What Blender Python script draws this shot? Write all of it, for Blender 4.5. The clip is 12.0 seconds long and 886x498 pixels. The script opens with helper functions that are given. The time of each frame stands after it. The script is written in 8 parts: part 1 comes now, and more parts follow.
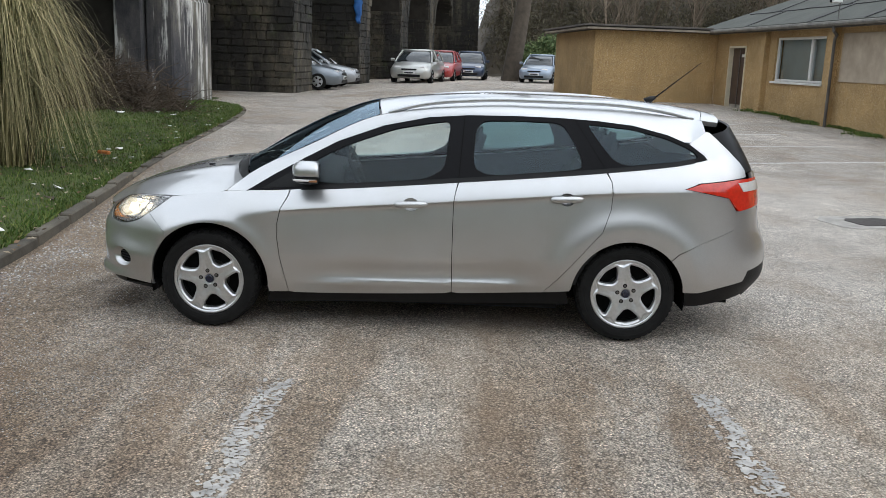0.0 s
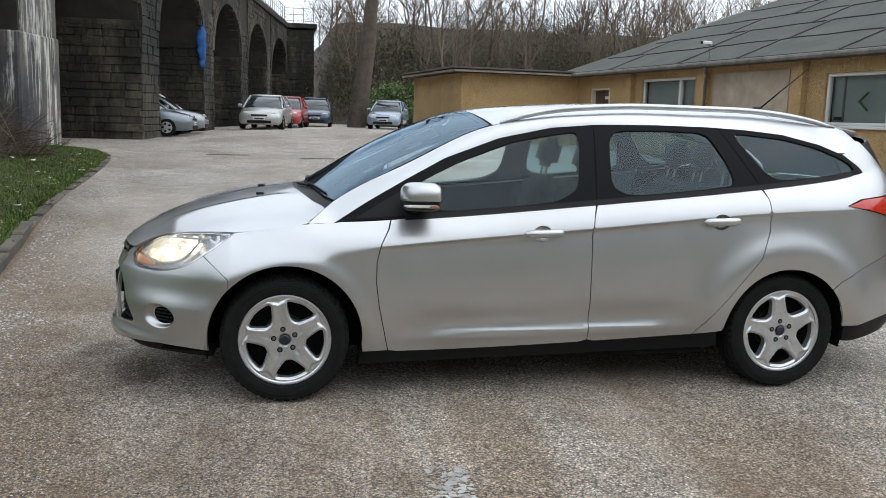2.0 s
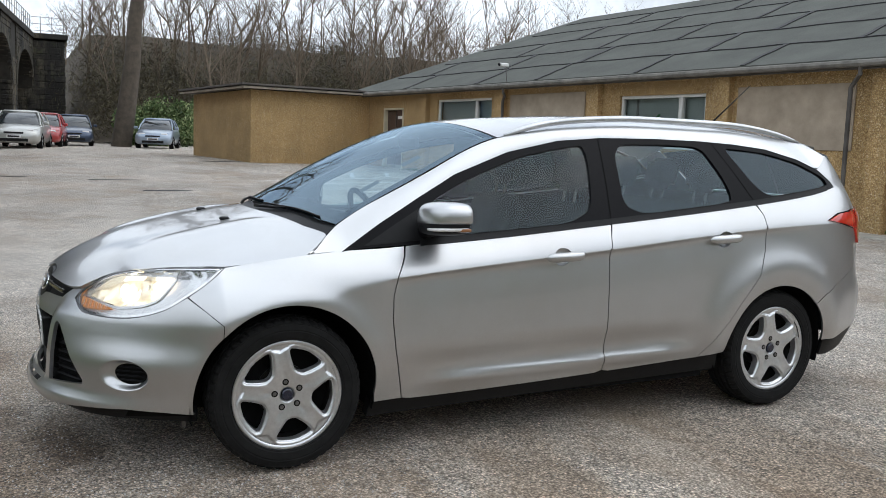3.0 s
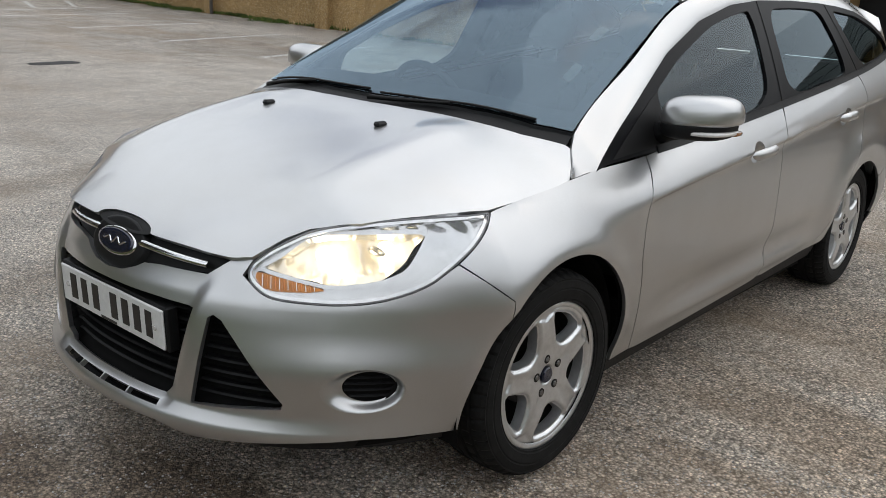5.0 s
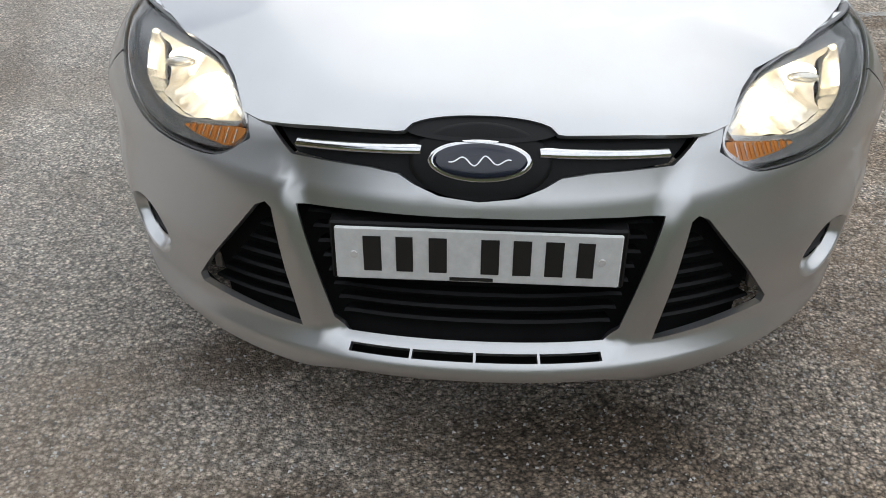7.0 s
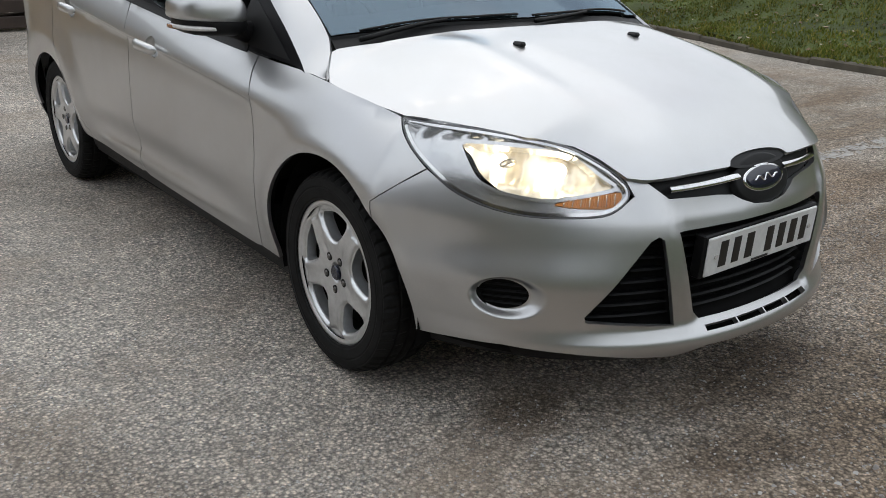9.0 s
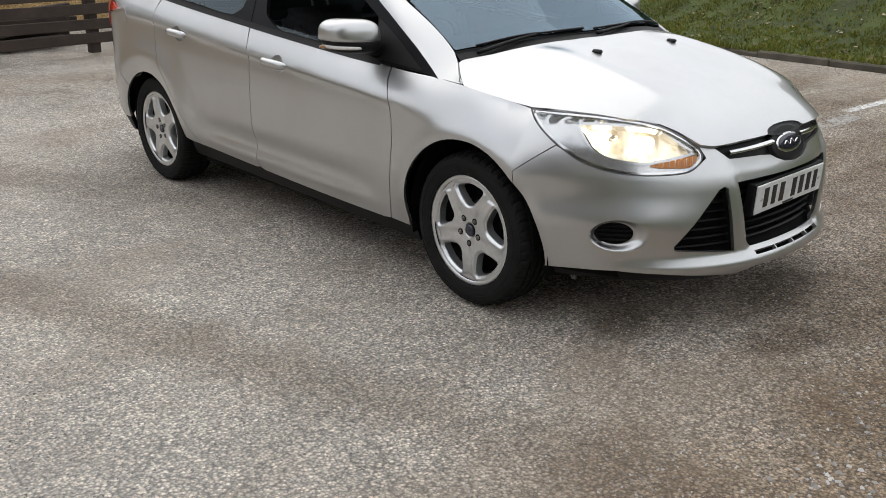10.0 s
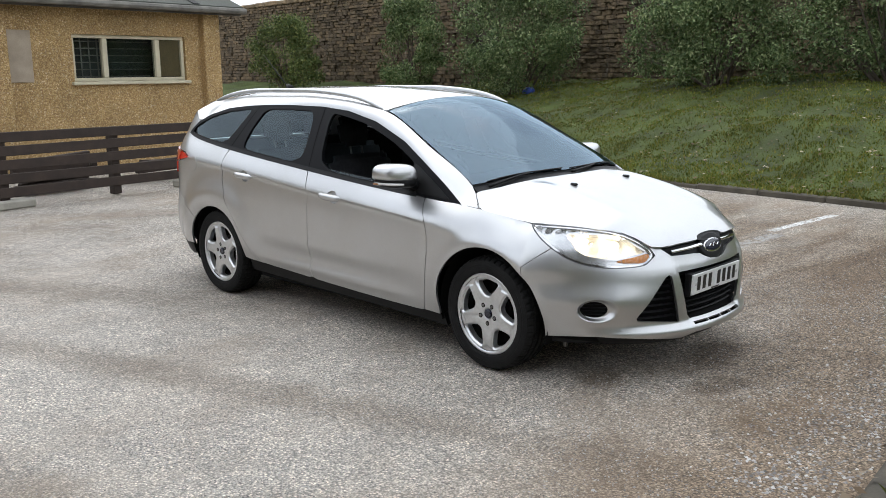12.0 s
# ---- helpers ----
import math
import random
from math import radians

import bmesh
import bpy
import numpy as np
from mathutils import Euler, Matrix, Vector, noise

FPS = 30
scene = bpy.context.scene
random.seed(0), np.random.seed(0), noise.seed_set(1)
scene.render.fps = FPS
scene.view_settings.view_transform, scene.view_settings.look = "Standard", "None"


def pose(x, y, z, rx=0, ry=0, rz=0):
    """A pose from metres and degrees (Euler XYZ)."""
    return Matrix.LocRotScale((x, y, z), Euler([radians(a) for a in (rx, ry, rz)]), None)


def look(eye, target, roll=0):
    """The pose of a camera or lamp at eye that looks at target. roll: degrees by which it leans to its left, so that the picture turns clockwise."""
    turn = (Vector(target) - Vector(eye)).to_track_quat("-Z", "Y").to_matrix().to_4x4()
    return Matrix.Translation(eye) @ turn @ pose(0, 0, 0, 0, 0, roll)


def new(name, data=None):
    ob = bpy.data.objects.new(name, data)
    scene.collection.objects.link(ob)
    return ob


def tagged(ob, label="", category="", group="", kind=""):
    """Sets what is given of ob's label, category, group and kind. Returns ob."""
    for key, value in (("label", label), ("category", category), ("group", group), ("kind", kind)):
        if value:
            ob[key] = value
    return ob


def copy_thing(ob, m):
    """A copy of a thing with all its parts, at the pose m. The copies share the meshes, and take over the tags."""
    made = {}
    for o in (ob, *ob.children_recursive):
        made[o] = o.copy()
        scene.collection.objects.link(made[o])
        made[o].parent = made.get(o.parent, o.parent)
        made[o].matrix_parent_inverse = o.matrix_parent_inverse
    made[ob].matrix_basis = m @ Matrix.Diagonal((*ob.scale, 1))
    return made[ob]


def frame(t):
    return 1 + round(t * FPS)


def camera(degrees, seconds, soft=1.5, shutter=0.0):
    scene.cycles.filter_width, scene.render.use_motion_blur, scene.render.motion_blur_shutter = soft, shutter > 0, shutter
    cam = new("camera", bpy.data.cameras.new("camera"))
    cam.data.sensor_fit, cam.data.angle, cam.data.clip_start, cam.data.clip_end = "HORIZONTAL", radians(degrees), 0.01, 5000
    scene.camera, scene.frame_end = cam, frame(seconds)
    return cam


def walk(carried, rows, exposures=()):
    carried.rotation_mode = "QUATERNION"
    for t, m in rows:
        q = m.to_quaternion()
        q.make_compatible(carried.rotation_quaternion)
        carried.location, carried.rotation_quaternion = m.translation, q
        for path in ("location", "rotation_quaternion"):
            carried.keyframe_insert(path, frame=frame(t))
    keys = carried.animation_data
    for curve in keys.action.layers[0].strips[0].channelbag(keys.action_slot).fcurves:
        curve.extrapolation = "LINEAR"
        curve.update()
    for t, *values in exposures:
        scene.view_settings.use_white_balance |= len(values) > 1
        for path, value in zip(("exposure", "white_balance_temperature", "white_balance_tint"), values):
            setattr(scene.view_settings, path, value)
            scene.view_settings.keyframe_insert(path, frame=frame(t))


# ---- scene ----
cam = camera(53.0, 12.0, soft=0.8)
PATH = [
    (0, (1.53, -6.33, 1.741), (1.512, -4.375, 1.321), 2.0),
    (0.5, (1.33, -6.213, 1.714), (1.32, -4.26, 1.282), 2.2),
    (1, (0.965, -5.926, 1.608), (1.115, -3.982, 1.161), 2.7),
    (1.5, (0.506, -5.474, 1.429), (0.873, -3.531, 1.128), 2.1),
    (2, (-0.065, -5.132, 1.418), (0.313, -3.191, 1.121), 1.7),
    (2.5, (-0.564, -4.708, 1.333), (0.001, -2.812, 1.039), 1.5),
    (2.7, (-0.746, -4.516, 1.327), (-0.047, -2.659, 1.076), 1.7),
    (4.3, (-1.823, -2.956, 1.456), (-0.439, -1.571, 1.043), 1.9),
    (4.5, (-1.868, -2.705, 1.429), (-0.452, -1.369, 0.972), 1.9),
    (5, (-2.033, -2.143, 1.394), (-0.568, -0.91, 0.82), 3.3),
    (5.5, (-2.201, -1.604, 1.421), (-0.675, -0.643, 0.557), 3.2),
    (6, (-2.312, -1.057, 1.397), (-0.677, -0.412, 0.442), 2.9),
    (6.5, (-2.365, -0.545, 1.374), (-0.676, -0.165, 0.372), 3.6),
    (7, (-2.282, -0.028, 1.309), (-0.542, 0.084, 0.329), 0.3),
    (7.2, (-2.263, 0.19, 1.29), (-0.524, 0.133, 0.304), 1.6),
    (8.8, (-2.192, 1.969, 1.318), (-0.684, 0.905, 0.549), 3.3),
    (9, (-2.154, 2.17, 1.319), (-0.689, 0.996, 0.63), 1.3),
    (9.5, (-2.242, 2.733, 1.401), (-0.807, 1.512, 0.731), 0.3),
    (10, (-2.378, 3.219, 1.447), (-1.001, 1.937, 0.768), -0.2),
    (10.5, (-2.551, 3.77, 1.508), (-1.16, 2.451, 0.937), -0.8),
    (11, (-2.858, 4.209, 1.566), (-1.449, 2.867, 1.105), -1.4),
    (11.5, (-3.02, 4.318, 1.607), (-1.651, 2.924, 1.179), -1.1),
    (12, (-3.086, 4.362, 1.6), (-1.715, 2.958, 1.212), -0.7),
]
# walk
walk(cam, [(t, look(eye, target, roll)) for t, eye, target, roll in PATH], [(0, 0.18, 6150, 9), (2.5, 0.14, 6100, 9), (4.5, -0.05, 6250, 10), (5.5, -0.18, 6550, 10), (7, 0.0, 6300, 10), (9, -0.14, 6350, 10), (10.5, 0.2, 6650, 11), (12, 0.33, 6250, 10)])

# light: a bright overcast day
SUN_EL, SUN_AZ = 55.0, 110.0
CLOUD = 9.0
world = bpy.data.worlds.new("overcast")
world.use_nodes = True
scene.world = world
_nt = world.node_tree
_sky = _nt.nodes.new("ShaderNodeTexSky")
_sky.sky_type = "NISHITA"
_sky.sun_disc = False
_sky.sun_elevation = radians(SUN_EL)
_sky.sun_rotation = radians(SUN_AZ)
_sky.dust_density = 8.0
_sky.ozone_density = 1.0
# broken cloud over the blue: bright, nearly even cover with a few openings
_co = _nt.nodes.new("ShaderNodeTexCoord")
_cl = _nt.nodes.new("ShaderNodeTexNoise")
_cl.inputs["Scale"].default_value = 2.6
_cl.inputs["Detail"].default_value = 7.0
_cl.inputs["Roughness"].default_value = 0.6
_nt.links.new(_co.outputs["Generated"], _cl.inputs["Vector"])
_rp = _nt.nodes.new("ShaderNodeValToRGB")
_rp.color_ramp.elements[0].position, _rp.color_ramp.elements[1].position = 0.30, 0.47
_nt.links.new(_cl.outputs["Fac"], _rp.inputs[0])
_tone = _nt.nodes.new("ShaderNodeValToRGB")
_tone.color_ramp.elements[0].position, _tone.color_ramp.elements[1].position = 0.35, 0.7
_tone.color_ramp.elements[0].color, _tone.color_ramp.elements[1].color = (0.80, 0.84, 0.89, 1), (0.95, 0.98, 1.01, 1)
_nt.links.new(_cl.outputs["Fac"], _tone.inputs[0])
_br = _nt.nodes.new("ShaderNodeMix")
_br.data_type, _br.blend_type = "RGBA", "MULTIPLY"
_br.inputs[0].default_value = 1.0
_br.inputs[7].default_value = (CLOUD, CLOUD, CLOUD, 1)
_sp = _nt.nodes.new("ShaderNodeSeparateXYZ")
_nt.links.new(_co.outputs["Generated"], _sp.inputs[0])
_up = _nt.nodes.new("ShaderNodeValToRGB")
_up.color_ramp.elements[0].position, _up.color_ramp.elements[1].position = 0.0, 1.0
_up.color_ramp.elements[0].color, _up.color_ramp.elements[1].color = (0.82, 0.82, 0.82, 1), (1.14, 1.14, 1.14, 1)
_nt.links.new(_sp.outputs[2], _up.inputs[0])
_gr = _nt.nodes.new("ShaderNodeMix")
_gr.data_type, _gr.blend_type = "RGBA", "MULTIPLY"
_gr.inputs[0].default_value = 1.0
_nt.links.new(_tone.outputs[0], _gr.inputs[6])
_nt.links.new(_up.outputs[0], _gr.inputs[7])
_nt.links.new(_gr.outputs[2], _br.inputs[6])
_mx = _nt.nodes.new("ShaderNodeMix")
_mx.data_type = "RGBA"
_nt.links.new(_rp.outputs[0], _mx.inputs[0])
_nt.links.new(_sky.outputs[0], _mx.inputs[6])
_nt.links.new(_br.outputs[2], _mx.inputs[7])
_nt.links.new(_mx.outputs[2], _nt.nodes["Background"].inputs[0])
_nt.nodes["Background"].inputs[1].default_value = 0.15
_sun = new("sun", bpy.data.lights.new("sun", "SUN"))
_sun.data.energy = 0.45
_sun.data.angle = radians(75)
_sun.data.color = (1.0, 0.96, 0.9)
_d = Vector((math.sin(radians(SUN_AZ)) * math.cos(radians(SUN_EL)), math.cos(radians(SUN_AZ)) * math.cos(radians(SUN_EL)), math.sin(radians(SUN_EL))))
_sun.matrix_world = look(_d * 60, (0, 0, 0))

# ---- materials ----
def nodes_of(name):
    m = bpy.data.materials.new(name)
    m.use_nodes = True
    nt = m.node_tree
    return m, nt, nt.nodes["Principled BSDF"]


def noise_node(nt, scale, detail=6.0, rough=0.6, vec=None):
    n = nt.nodes.new("ShaderNodeTexNoise")
    n.inputs["Scale"].default_value = scale
    n.inputs["Detail"].default_value = detail
    n.inputs["Roughness"].default_value = rough
    if vec:
        nt.links.new(vec, n.inputs["Vector"])
    return n.outputs["Fac"]


def ramp(nt, fac, stops):
    r = nt.nodes.new("ShaderNodeValToRGB")
    while len(r.color_ramp.elements) < len(stops):
        r.color_ramp.elements.new(0.5)
    for e, (p, c) in zip(r.color_ramp.elements, stops):
        e.position = p
        e.color = (*c, 1) if len(c) == 3 else c
    nt.links.new(fac, r.inputs[0])
    return r.outputs[0]


def g(v):
    return (v, v, v)


def mix(nt, a, b, fac, mode="MIX"):
    n = nt.nodes.new("ShaderNodeMix")
    n.data_type, n.blend_type = "RGBA", mode
    for sock, val in ((n.inputs[6], a), (n.inputs[7], b)):
        if isinstance(val, tuple):
            sock.default_value = (*val, 1)
        else:
            nt.links.new(val, sock)
    if isinstance(fac, float):
        n.inputs[0].default_value = fac
    else:
        nt.links.new(fac, n.inputs[0])
    return n.outputs[2]


def position(nt):
    return nt.nodes.new("ShaderNodeNewGeometry").outputs["Position"]


def local(nt):
    return nt.nodes.new("ShaderNodeTexCoord").outputs["Object"]


def squash(nt, vec, s):
    n = nt.nodes.new("ShaderNodeMapping")
    n.inputs["Scale"].default_value = s
    nt.links.new(vec, n.inputs["Vector"])
    return n.outputs[0]


def bump(nt, bsdf, height, strength, dist):
    b = nt.nodes.new("ShaderNodeBump")
    b.inputs["Strength"].default_value = strength
    b.inputs["Distance"].default_value = dist
    nt.links.new(height, b.inputs["Height"])
    nt.links.new(b.outputs[0], bsdf.inputs["Normal"])


def shifted(nt, v):
    """v * 0.25 + 0.5: brings metres near the kerb into the ramp's span."""
    n = nt.nodes.new("ShaderNodeMath")
    n.operation = "MULTIPLY_ADD"
    n.inputs[1].default_value = 0.25
    n.inputs[2].default_value = 0.5
    nt.links.new(v, n.inputs[0])
    return n.outputs[0]


def voronoi(nt, scale, vec, feature="F1", out="Distance"):
    n = nt.nodes.new("ShaderNodeTexVoronoi")
    n.feature = feature
    n.inputs["Scale"].default_value = scale
    nt.links.new(vec, n.inputs["Vector"])
    return n.outputs[out]


def simple(name, base, rough=0.5, metal=0.0, var=0.12, scale=8.0, grain=60.0, bumpy=0.0, coat=0.0, obj=False, rnd=0.0, spec=None):
    """A surface with two scales of tone variation, a fine relief, and if asked a tone of its own for each object."""
    m, nt, b = nodes_of(name)
    v = local(nt) if obj else position(nt)
    lo, hi = tuple(c * (1 - var) for c in base), tuple(min(1, c * (1 + var)) for c in base)
    c = ramp(nt, noise_node(nt, scale, vec=v), [(0.3, lo), (0.7, hi)])
    f = noise_node(nt, grain, 3, vec=v)
    c = mix(nt, c, ramp(nt, f, [(0.3, g(0.75)), (0.7, g(1.0))]), 0.5, "MULTIPLY")
    if rnd:
        oi = nt.nodes.new("ShaderNodeObjectInfo").outputs["Random"]
        c = mix(nt, c, ramp(nt, oi, [(0, g(1 - rnd)), (1, g(1.0))]), 1.0, "MULTIPLY")
    nt.links.new(c, b.inputs["Base Color"])
    b.inputs["Roughness"].default_value = rough
    b.inputs["Metallic"].default_value = metal
    b.inputs["Coat Weight"].default_value = coat
    b.inputs["Coat Roughness"].default_value = 0.04
    if spec is not None:
        b.inputs["Specular IOR Level"].default_value = spec
    if bumpy:
        bump(nt, b, f, 0.6, bumpy)
    return m


def blob(nt, p, x, y, rx, ry, rz=0.0, rag=0.9, edge=0.35):
    """A ragged patch on the ground, 1 inside and 0 outside."""
    mp = nt.nodes.new("ShaderNodeMapping")
    mp.vector_type = "TEXTURE"
    mp.inputs["Location"].default_value = (x, y, 0)
    mp.inputs["Rotation"].default_value = (0, 0, radians(rz))
    mp.inputs["Scale"].default_value = (rx, ry, 40.0)
    nt.links.new(p, mp.inputs["Vector"])
    ln = nt.nodes.new("ShaderNodeVectorMath")
    ln.operation = "LENGTH"
    nt.links.new(mp.outputs[0], ln.inputs[0])
    wb = nt.nodes.new("ShaderNodeMath")
    wb.operation = "MULTIPLY_ADD"
    wb.inputs[1].default_value = rag
    nt.links.new(noise_node(nt, 3.2, 7, 0.7, p), wb.inputs[0])
    nt.links.new(ln.outputs["Value"], wb.inputs[2])
    mid_ = 1.0 + rag * 0.5
    lo_ = mid_ - edge
    k = nt.nodes.new("ShaderNodeMath")
    k.operation = "MULTIPLY"
    k.inputs[1].default_value = 0.4
    nt.links.new(wb.outputs[0], k.inputs[0])
    return ramp(nt, k.outputs[0], [(max(0.0, lo_ * 0.4), g(1.0)), ((mid_ + edge) * 0.4, g(0.0))])


def make_asphalt():
    m, nt, b = nodes_of("worn_asphalt")
    p = position(nt)
    chips = nt.nodes.new("ShaderNodeTexVoronoi")
    chips.inputs["Scale"].default_value = 92
    nt.links.new(p, chips.inputs["Vector"])
    small = nt.nodes.new("ShaderNodeTexVoronoi")
    small.inputs["Scale"].default_value = 205
    nt.links.new(p, small.inputs["Vector"])
    stops = [(0.0, (0.04, 0.038, 0.035)), (0.32, (0.19, 0.18, 0.17)), (0.62, (0.41, 0.39, 0.365)), (0.82, (0.70, 0.675, 0.64)), (1.0, (0.95, 0.93, 0.89))]
    tone = mix(nt, ramp(nt, chips.outputs["Color"], stops), ramp(nt, small.outputs["Color"], stops), 0.5)
    tone = mix(nt, tone, ramp(nt, chips.outputs["Distance"], [(0.3, g(1.0)), (0.62, g(0.5)), (0.85, g(0.16))]), 0.9, "MULTIPLY")
    tone = mix(nt, tone, ramp(nt, noise_node(nt, 0.35, 4, 0.55, p), [(0.35, (0.80, 0.775, 0.75)), (0.5, g(1.0)), (0.65, (1.14, 1.135, 1.13))]), 1.0, "MULTIPLY")
    mid = noise_node(nt, 1.7, 8, 0.7, p)
    tone = mix(nt, tone, ramp(nt, mid, [(0.34, (0.74, 0.70, 0.66)), (0.5, g(1.0)), (0.66, g(1.2))]), 0.9, "MULTIPLY")
    clump = noise_node(nt, 14, 5, 0.7, p)
    tone = mix(nt, tone, ramp(nt, clump, [(0.35, g(0.74)), (0.6, g(1.15))]), 0.7, "MULTIPLY")
    dirt = noise_node(nt, 0.8, 8, 0.72, squash(nt, p, (1.0, 0.55, 1.0)))
    tone = mix(nt, tone, (0.20, 0.155, 0.11), ramp(nt, dirt, [(0.48, g(0.0)), (0.66, g(0.5))]))
    tone = mix(nt, tone, (1.78, 1.69, 1.565), 1.0, "MULTIPLY")
    # brown earth trodden and driven in long streaks beside the car
    streak = noise_node(nt, 1.5, 7, 0.66, squash(nt, p, (1.0, 0.16, 1.0)))
    here = blob(nt, p, 1.6, -3.4, 3.6, 2.6, 0, 0.5, 0.4)
    brown = mix(nt, (0.0, 0.0, 0.0), ramp(nt, streak, [(0.47, g(0.0)), (0.58, g(0.75))]), here)
    tone = mix(nt, tone, (0.62, 0.52, 0.42), brown, "MULTIPLY")
    tone = mix(nt, tone, (0.95, 0.92, 0.88), here, "MULTIPLY")
    # paler, more even ground beyond the car, crossed by darker wheel tracks
    pale_wash = blob(nt, p, 2.0, 4.4, 4.8, 3.8, 0, 0.5, 0.4)
    tone = mix(nt, tone, (1.28, 1.27, 1.25), pale_wash, "MULTIPLY")
    tone = mix(nt, tone, (0.46, 0.44, 0.41), mix(nt, (0.0, 0.0, 0.0), (0.38, 0.38, 0.38), pale_wash))
    for x_, y_, rx_, ry_, rz_ in ((0.9, 2.05, 2.6, 0.16, 18), (1.6, 3.5, 3.0, 0.18, 10), (3.4, 1.6, 1.2, 0.3, 30)):
        tone = mix(nt, tone, (0.74, 0.71, 0.68), blob(nt, p, x_, y_, rx_, ry_, rz_, 0.9, 0.5), "MULTIPLY")
    # damp patches at the nose, doubling as painted shade under its overhang
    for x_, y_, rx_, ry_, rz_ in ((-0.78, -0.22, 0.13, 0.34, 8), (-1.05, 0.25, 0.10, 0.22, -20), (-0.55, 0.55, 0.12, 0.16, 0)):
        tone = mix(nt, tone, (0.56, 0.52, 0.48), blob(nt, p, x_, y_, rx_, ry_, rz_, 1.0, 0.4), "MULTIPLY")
    # damp, dirt-filled strip of the lot along the verge kerb, ragged at its edge
    sep = nt.nodes.new("ShaderNodeSeparateXYZ")
    nt.links.new(p, sep.inputs[0])
    wob = nt.nodes.new("ShaderNodeMath")
    wob.operation = "MULTIPLY_ADD"
    nt.links.new(noise_node(nt, 0.9, 6, 0.65, p), wob.inputs[0])
    wob.inputs[1].default_value = 1.6
    far = nt.nodes.new("ShaderNodeMath")
    far.operation = "MAXIMUM"
    far.inputs[1].default_value = -3.2
    nt.links.new(sep.outputs[1], far.inputs[0])
    slant = nt.nodes.new("ShaderNodeMath")
    slant.operation = "MULTIPLY_ADD"
    slant.inputs[1].default_value = 0.24
    nt.links.new(far.outputs[0], slant.inputs[0])
    nt.links.new(sep.outputs[0], slant.inputs[2])
    nt.links.new(slant.outputs[0], wob.inputs[2])
    tone = mix(nt, tone, (0.54, 0.455, 0.365), ramp(nt, shifted(nt, wob.outputs[0]), [(0.38, g(1.0)), (0.64, g(0.0))]), "MULTIPLY")
    nt.links.new(tone, b.inputs["Base Color"])
    b.inputs["Roughness"].default_value = 0.75
    b.inputs["Specular IOR Level"].default_value = 0.4
    h = nt.nodes.new("ShaderNodeMath")
    h.operation = "ADD"
    nt.links.new(chips.outputs["Distance"], h.inputs[0])
    nt.links.new(small.outputs["Distance"], h.inputs[1])
    k = nt.nodes.new("ShaderNodeMath")
    k.operation = "SUBTRACT"
    k.inputs[0].default_value = 1.0
    nt.links.new(h.outputs[0], k.inputs[1])
    bump(nt, b, k.outputs[0], 1.0, 0.008)
    return m


def make_paint():
    m, nt, b = nodes_of("silver_paint")
    p = local(nt)
    c = ramp(nt, noise_node(nt, 1100, 2, 0.6, p), [(0.3, (0.49, 0.495, 0.50)), (0.7, (0.65, 0.655, 0.66))])
    d = ramp(nt, noise_node(nt, 3.0, 6, 0.7, p), [(0.4, g(1.0)), (0.75, (0.94, 0.93, 0.91))])
    nt.links.new(mix(nt, c, d, 1.0, "MULTIPLY"), b.inputs["Base Color"])
    b.inputs["Metallic"].default_value = 0.92
    r = ramp(nt, noise_node(nt, 14, 6, 0.7, p), [(0.3, g(0.32)), (0.8, g(0.39))])
    nt.links.new(r, b.inputs["Roughness"])
    b.inputs["Coat Weight"].default_value = 1.0
    b.inputs["Coat Roughness"].default_value = 0.05
    return m


def make_glass(name, tint, gloss=(1.0, 1.0, 1.0), ior=1.58):
    m, nt, b = nodes_of(name)
    nt.nodes.remove(b)
    out = nt.nodes["Material Output"]
    tr, gl, fr, mx = (nt.nodes.new(k) for k in ("ShaderNodeBsdfTransparent", "ShaderNodeBsdfGlossy", "ShaderNodeFresnel", "ShaderNodeMixShader"))
    tr.inputs[0].default_value = (*tint, 1)
    gl.inputs["Roughness"].default_value = 0.02
    gl.inputs["Color"].default_value = (*gloss, 1)
    fr.inputs[0].default_value = ior
    nt.links.new(fr.outputs[0], mx.inputs[0])
    nt.links.new(tr.outputs[0], mx.inputs[1])
    nt.links.new(gl.outputs[0], mx.inputs[2])
    nt.links.new(mx.outputs[0], out.inputs[0])
    return m


def make_glow(name, colour, strength):
    m, nt, b = nodes_of(name)
    b.inputs["Base Color"].default_value = (*colour, 1)
    b.inputs["Emission Color"].default_value = (*colour, 1)
    b.inputs["Emission Strength"].default_value = strength
    return m


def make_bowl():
    """Polished metal reflector; its bulb's warm light is put in as emission, uneven from facet to facet."""
    m, nt, b = nodes_of("glowing_reflector_bowl")
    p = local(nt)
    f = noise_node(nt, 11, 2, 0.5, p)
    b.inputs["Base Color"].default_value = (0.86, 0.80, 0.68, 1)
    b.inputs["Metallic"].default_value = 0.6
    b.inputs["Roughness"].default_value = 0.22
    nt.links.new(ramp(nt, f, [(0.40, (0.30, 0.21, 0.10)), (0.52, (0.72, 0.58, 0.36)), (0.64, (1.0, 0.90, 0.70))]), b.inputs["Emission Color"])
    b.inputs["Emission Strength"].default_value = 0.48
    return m


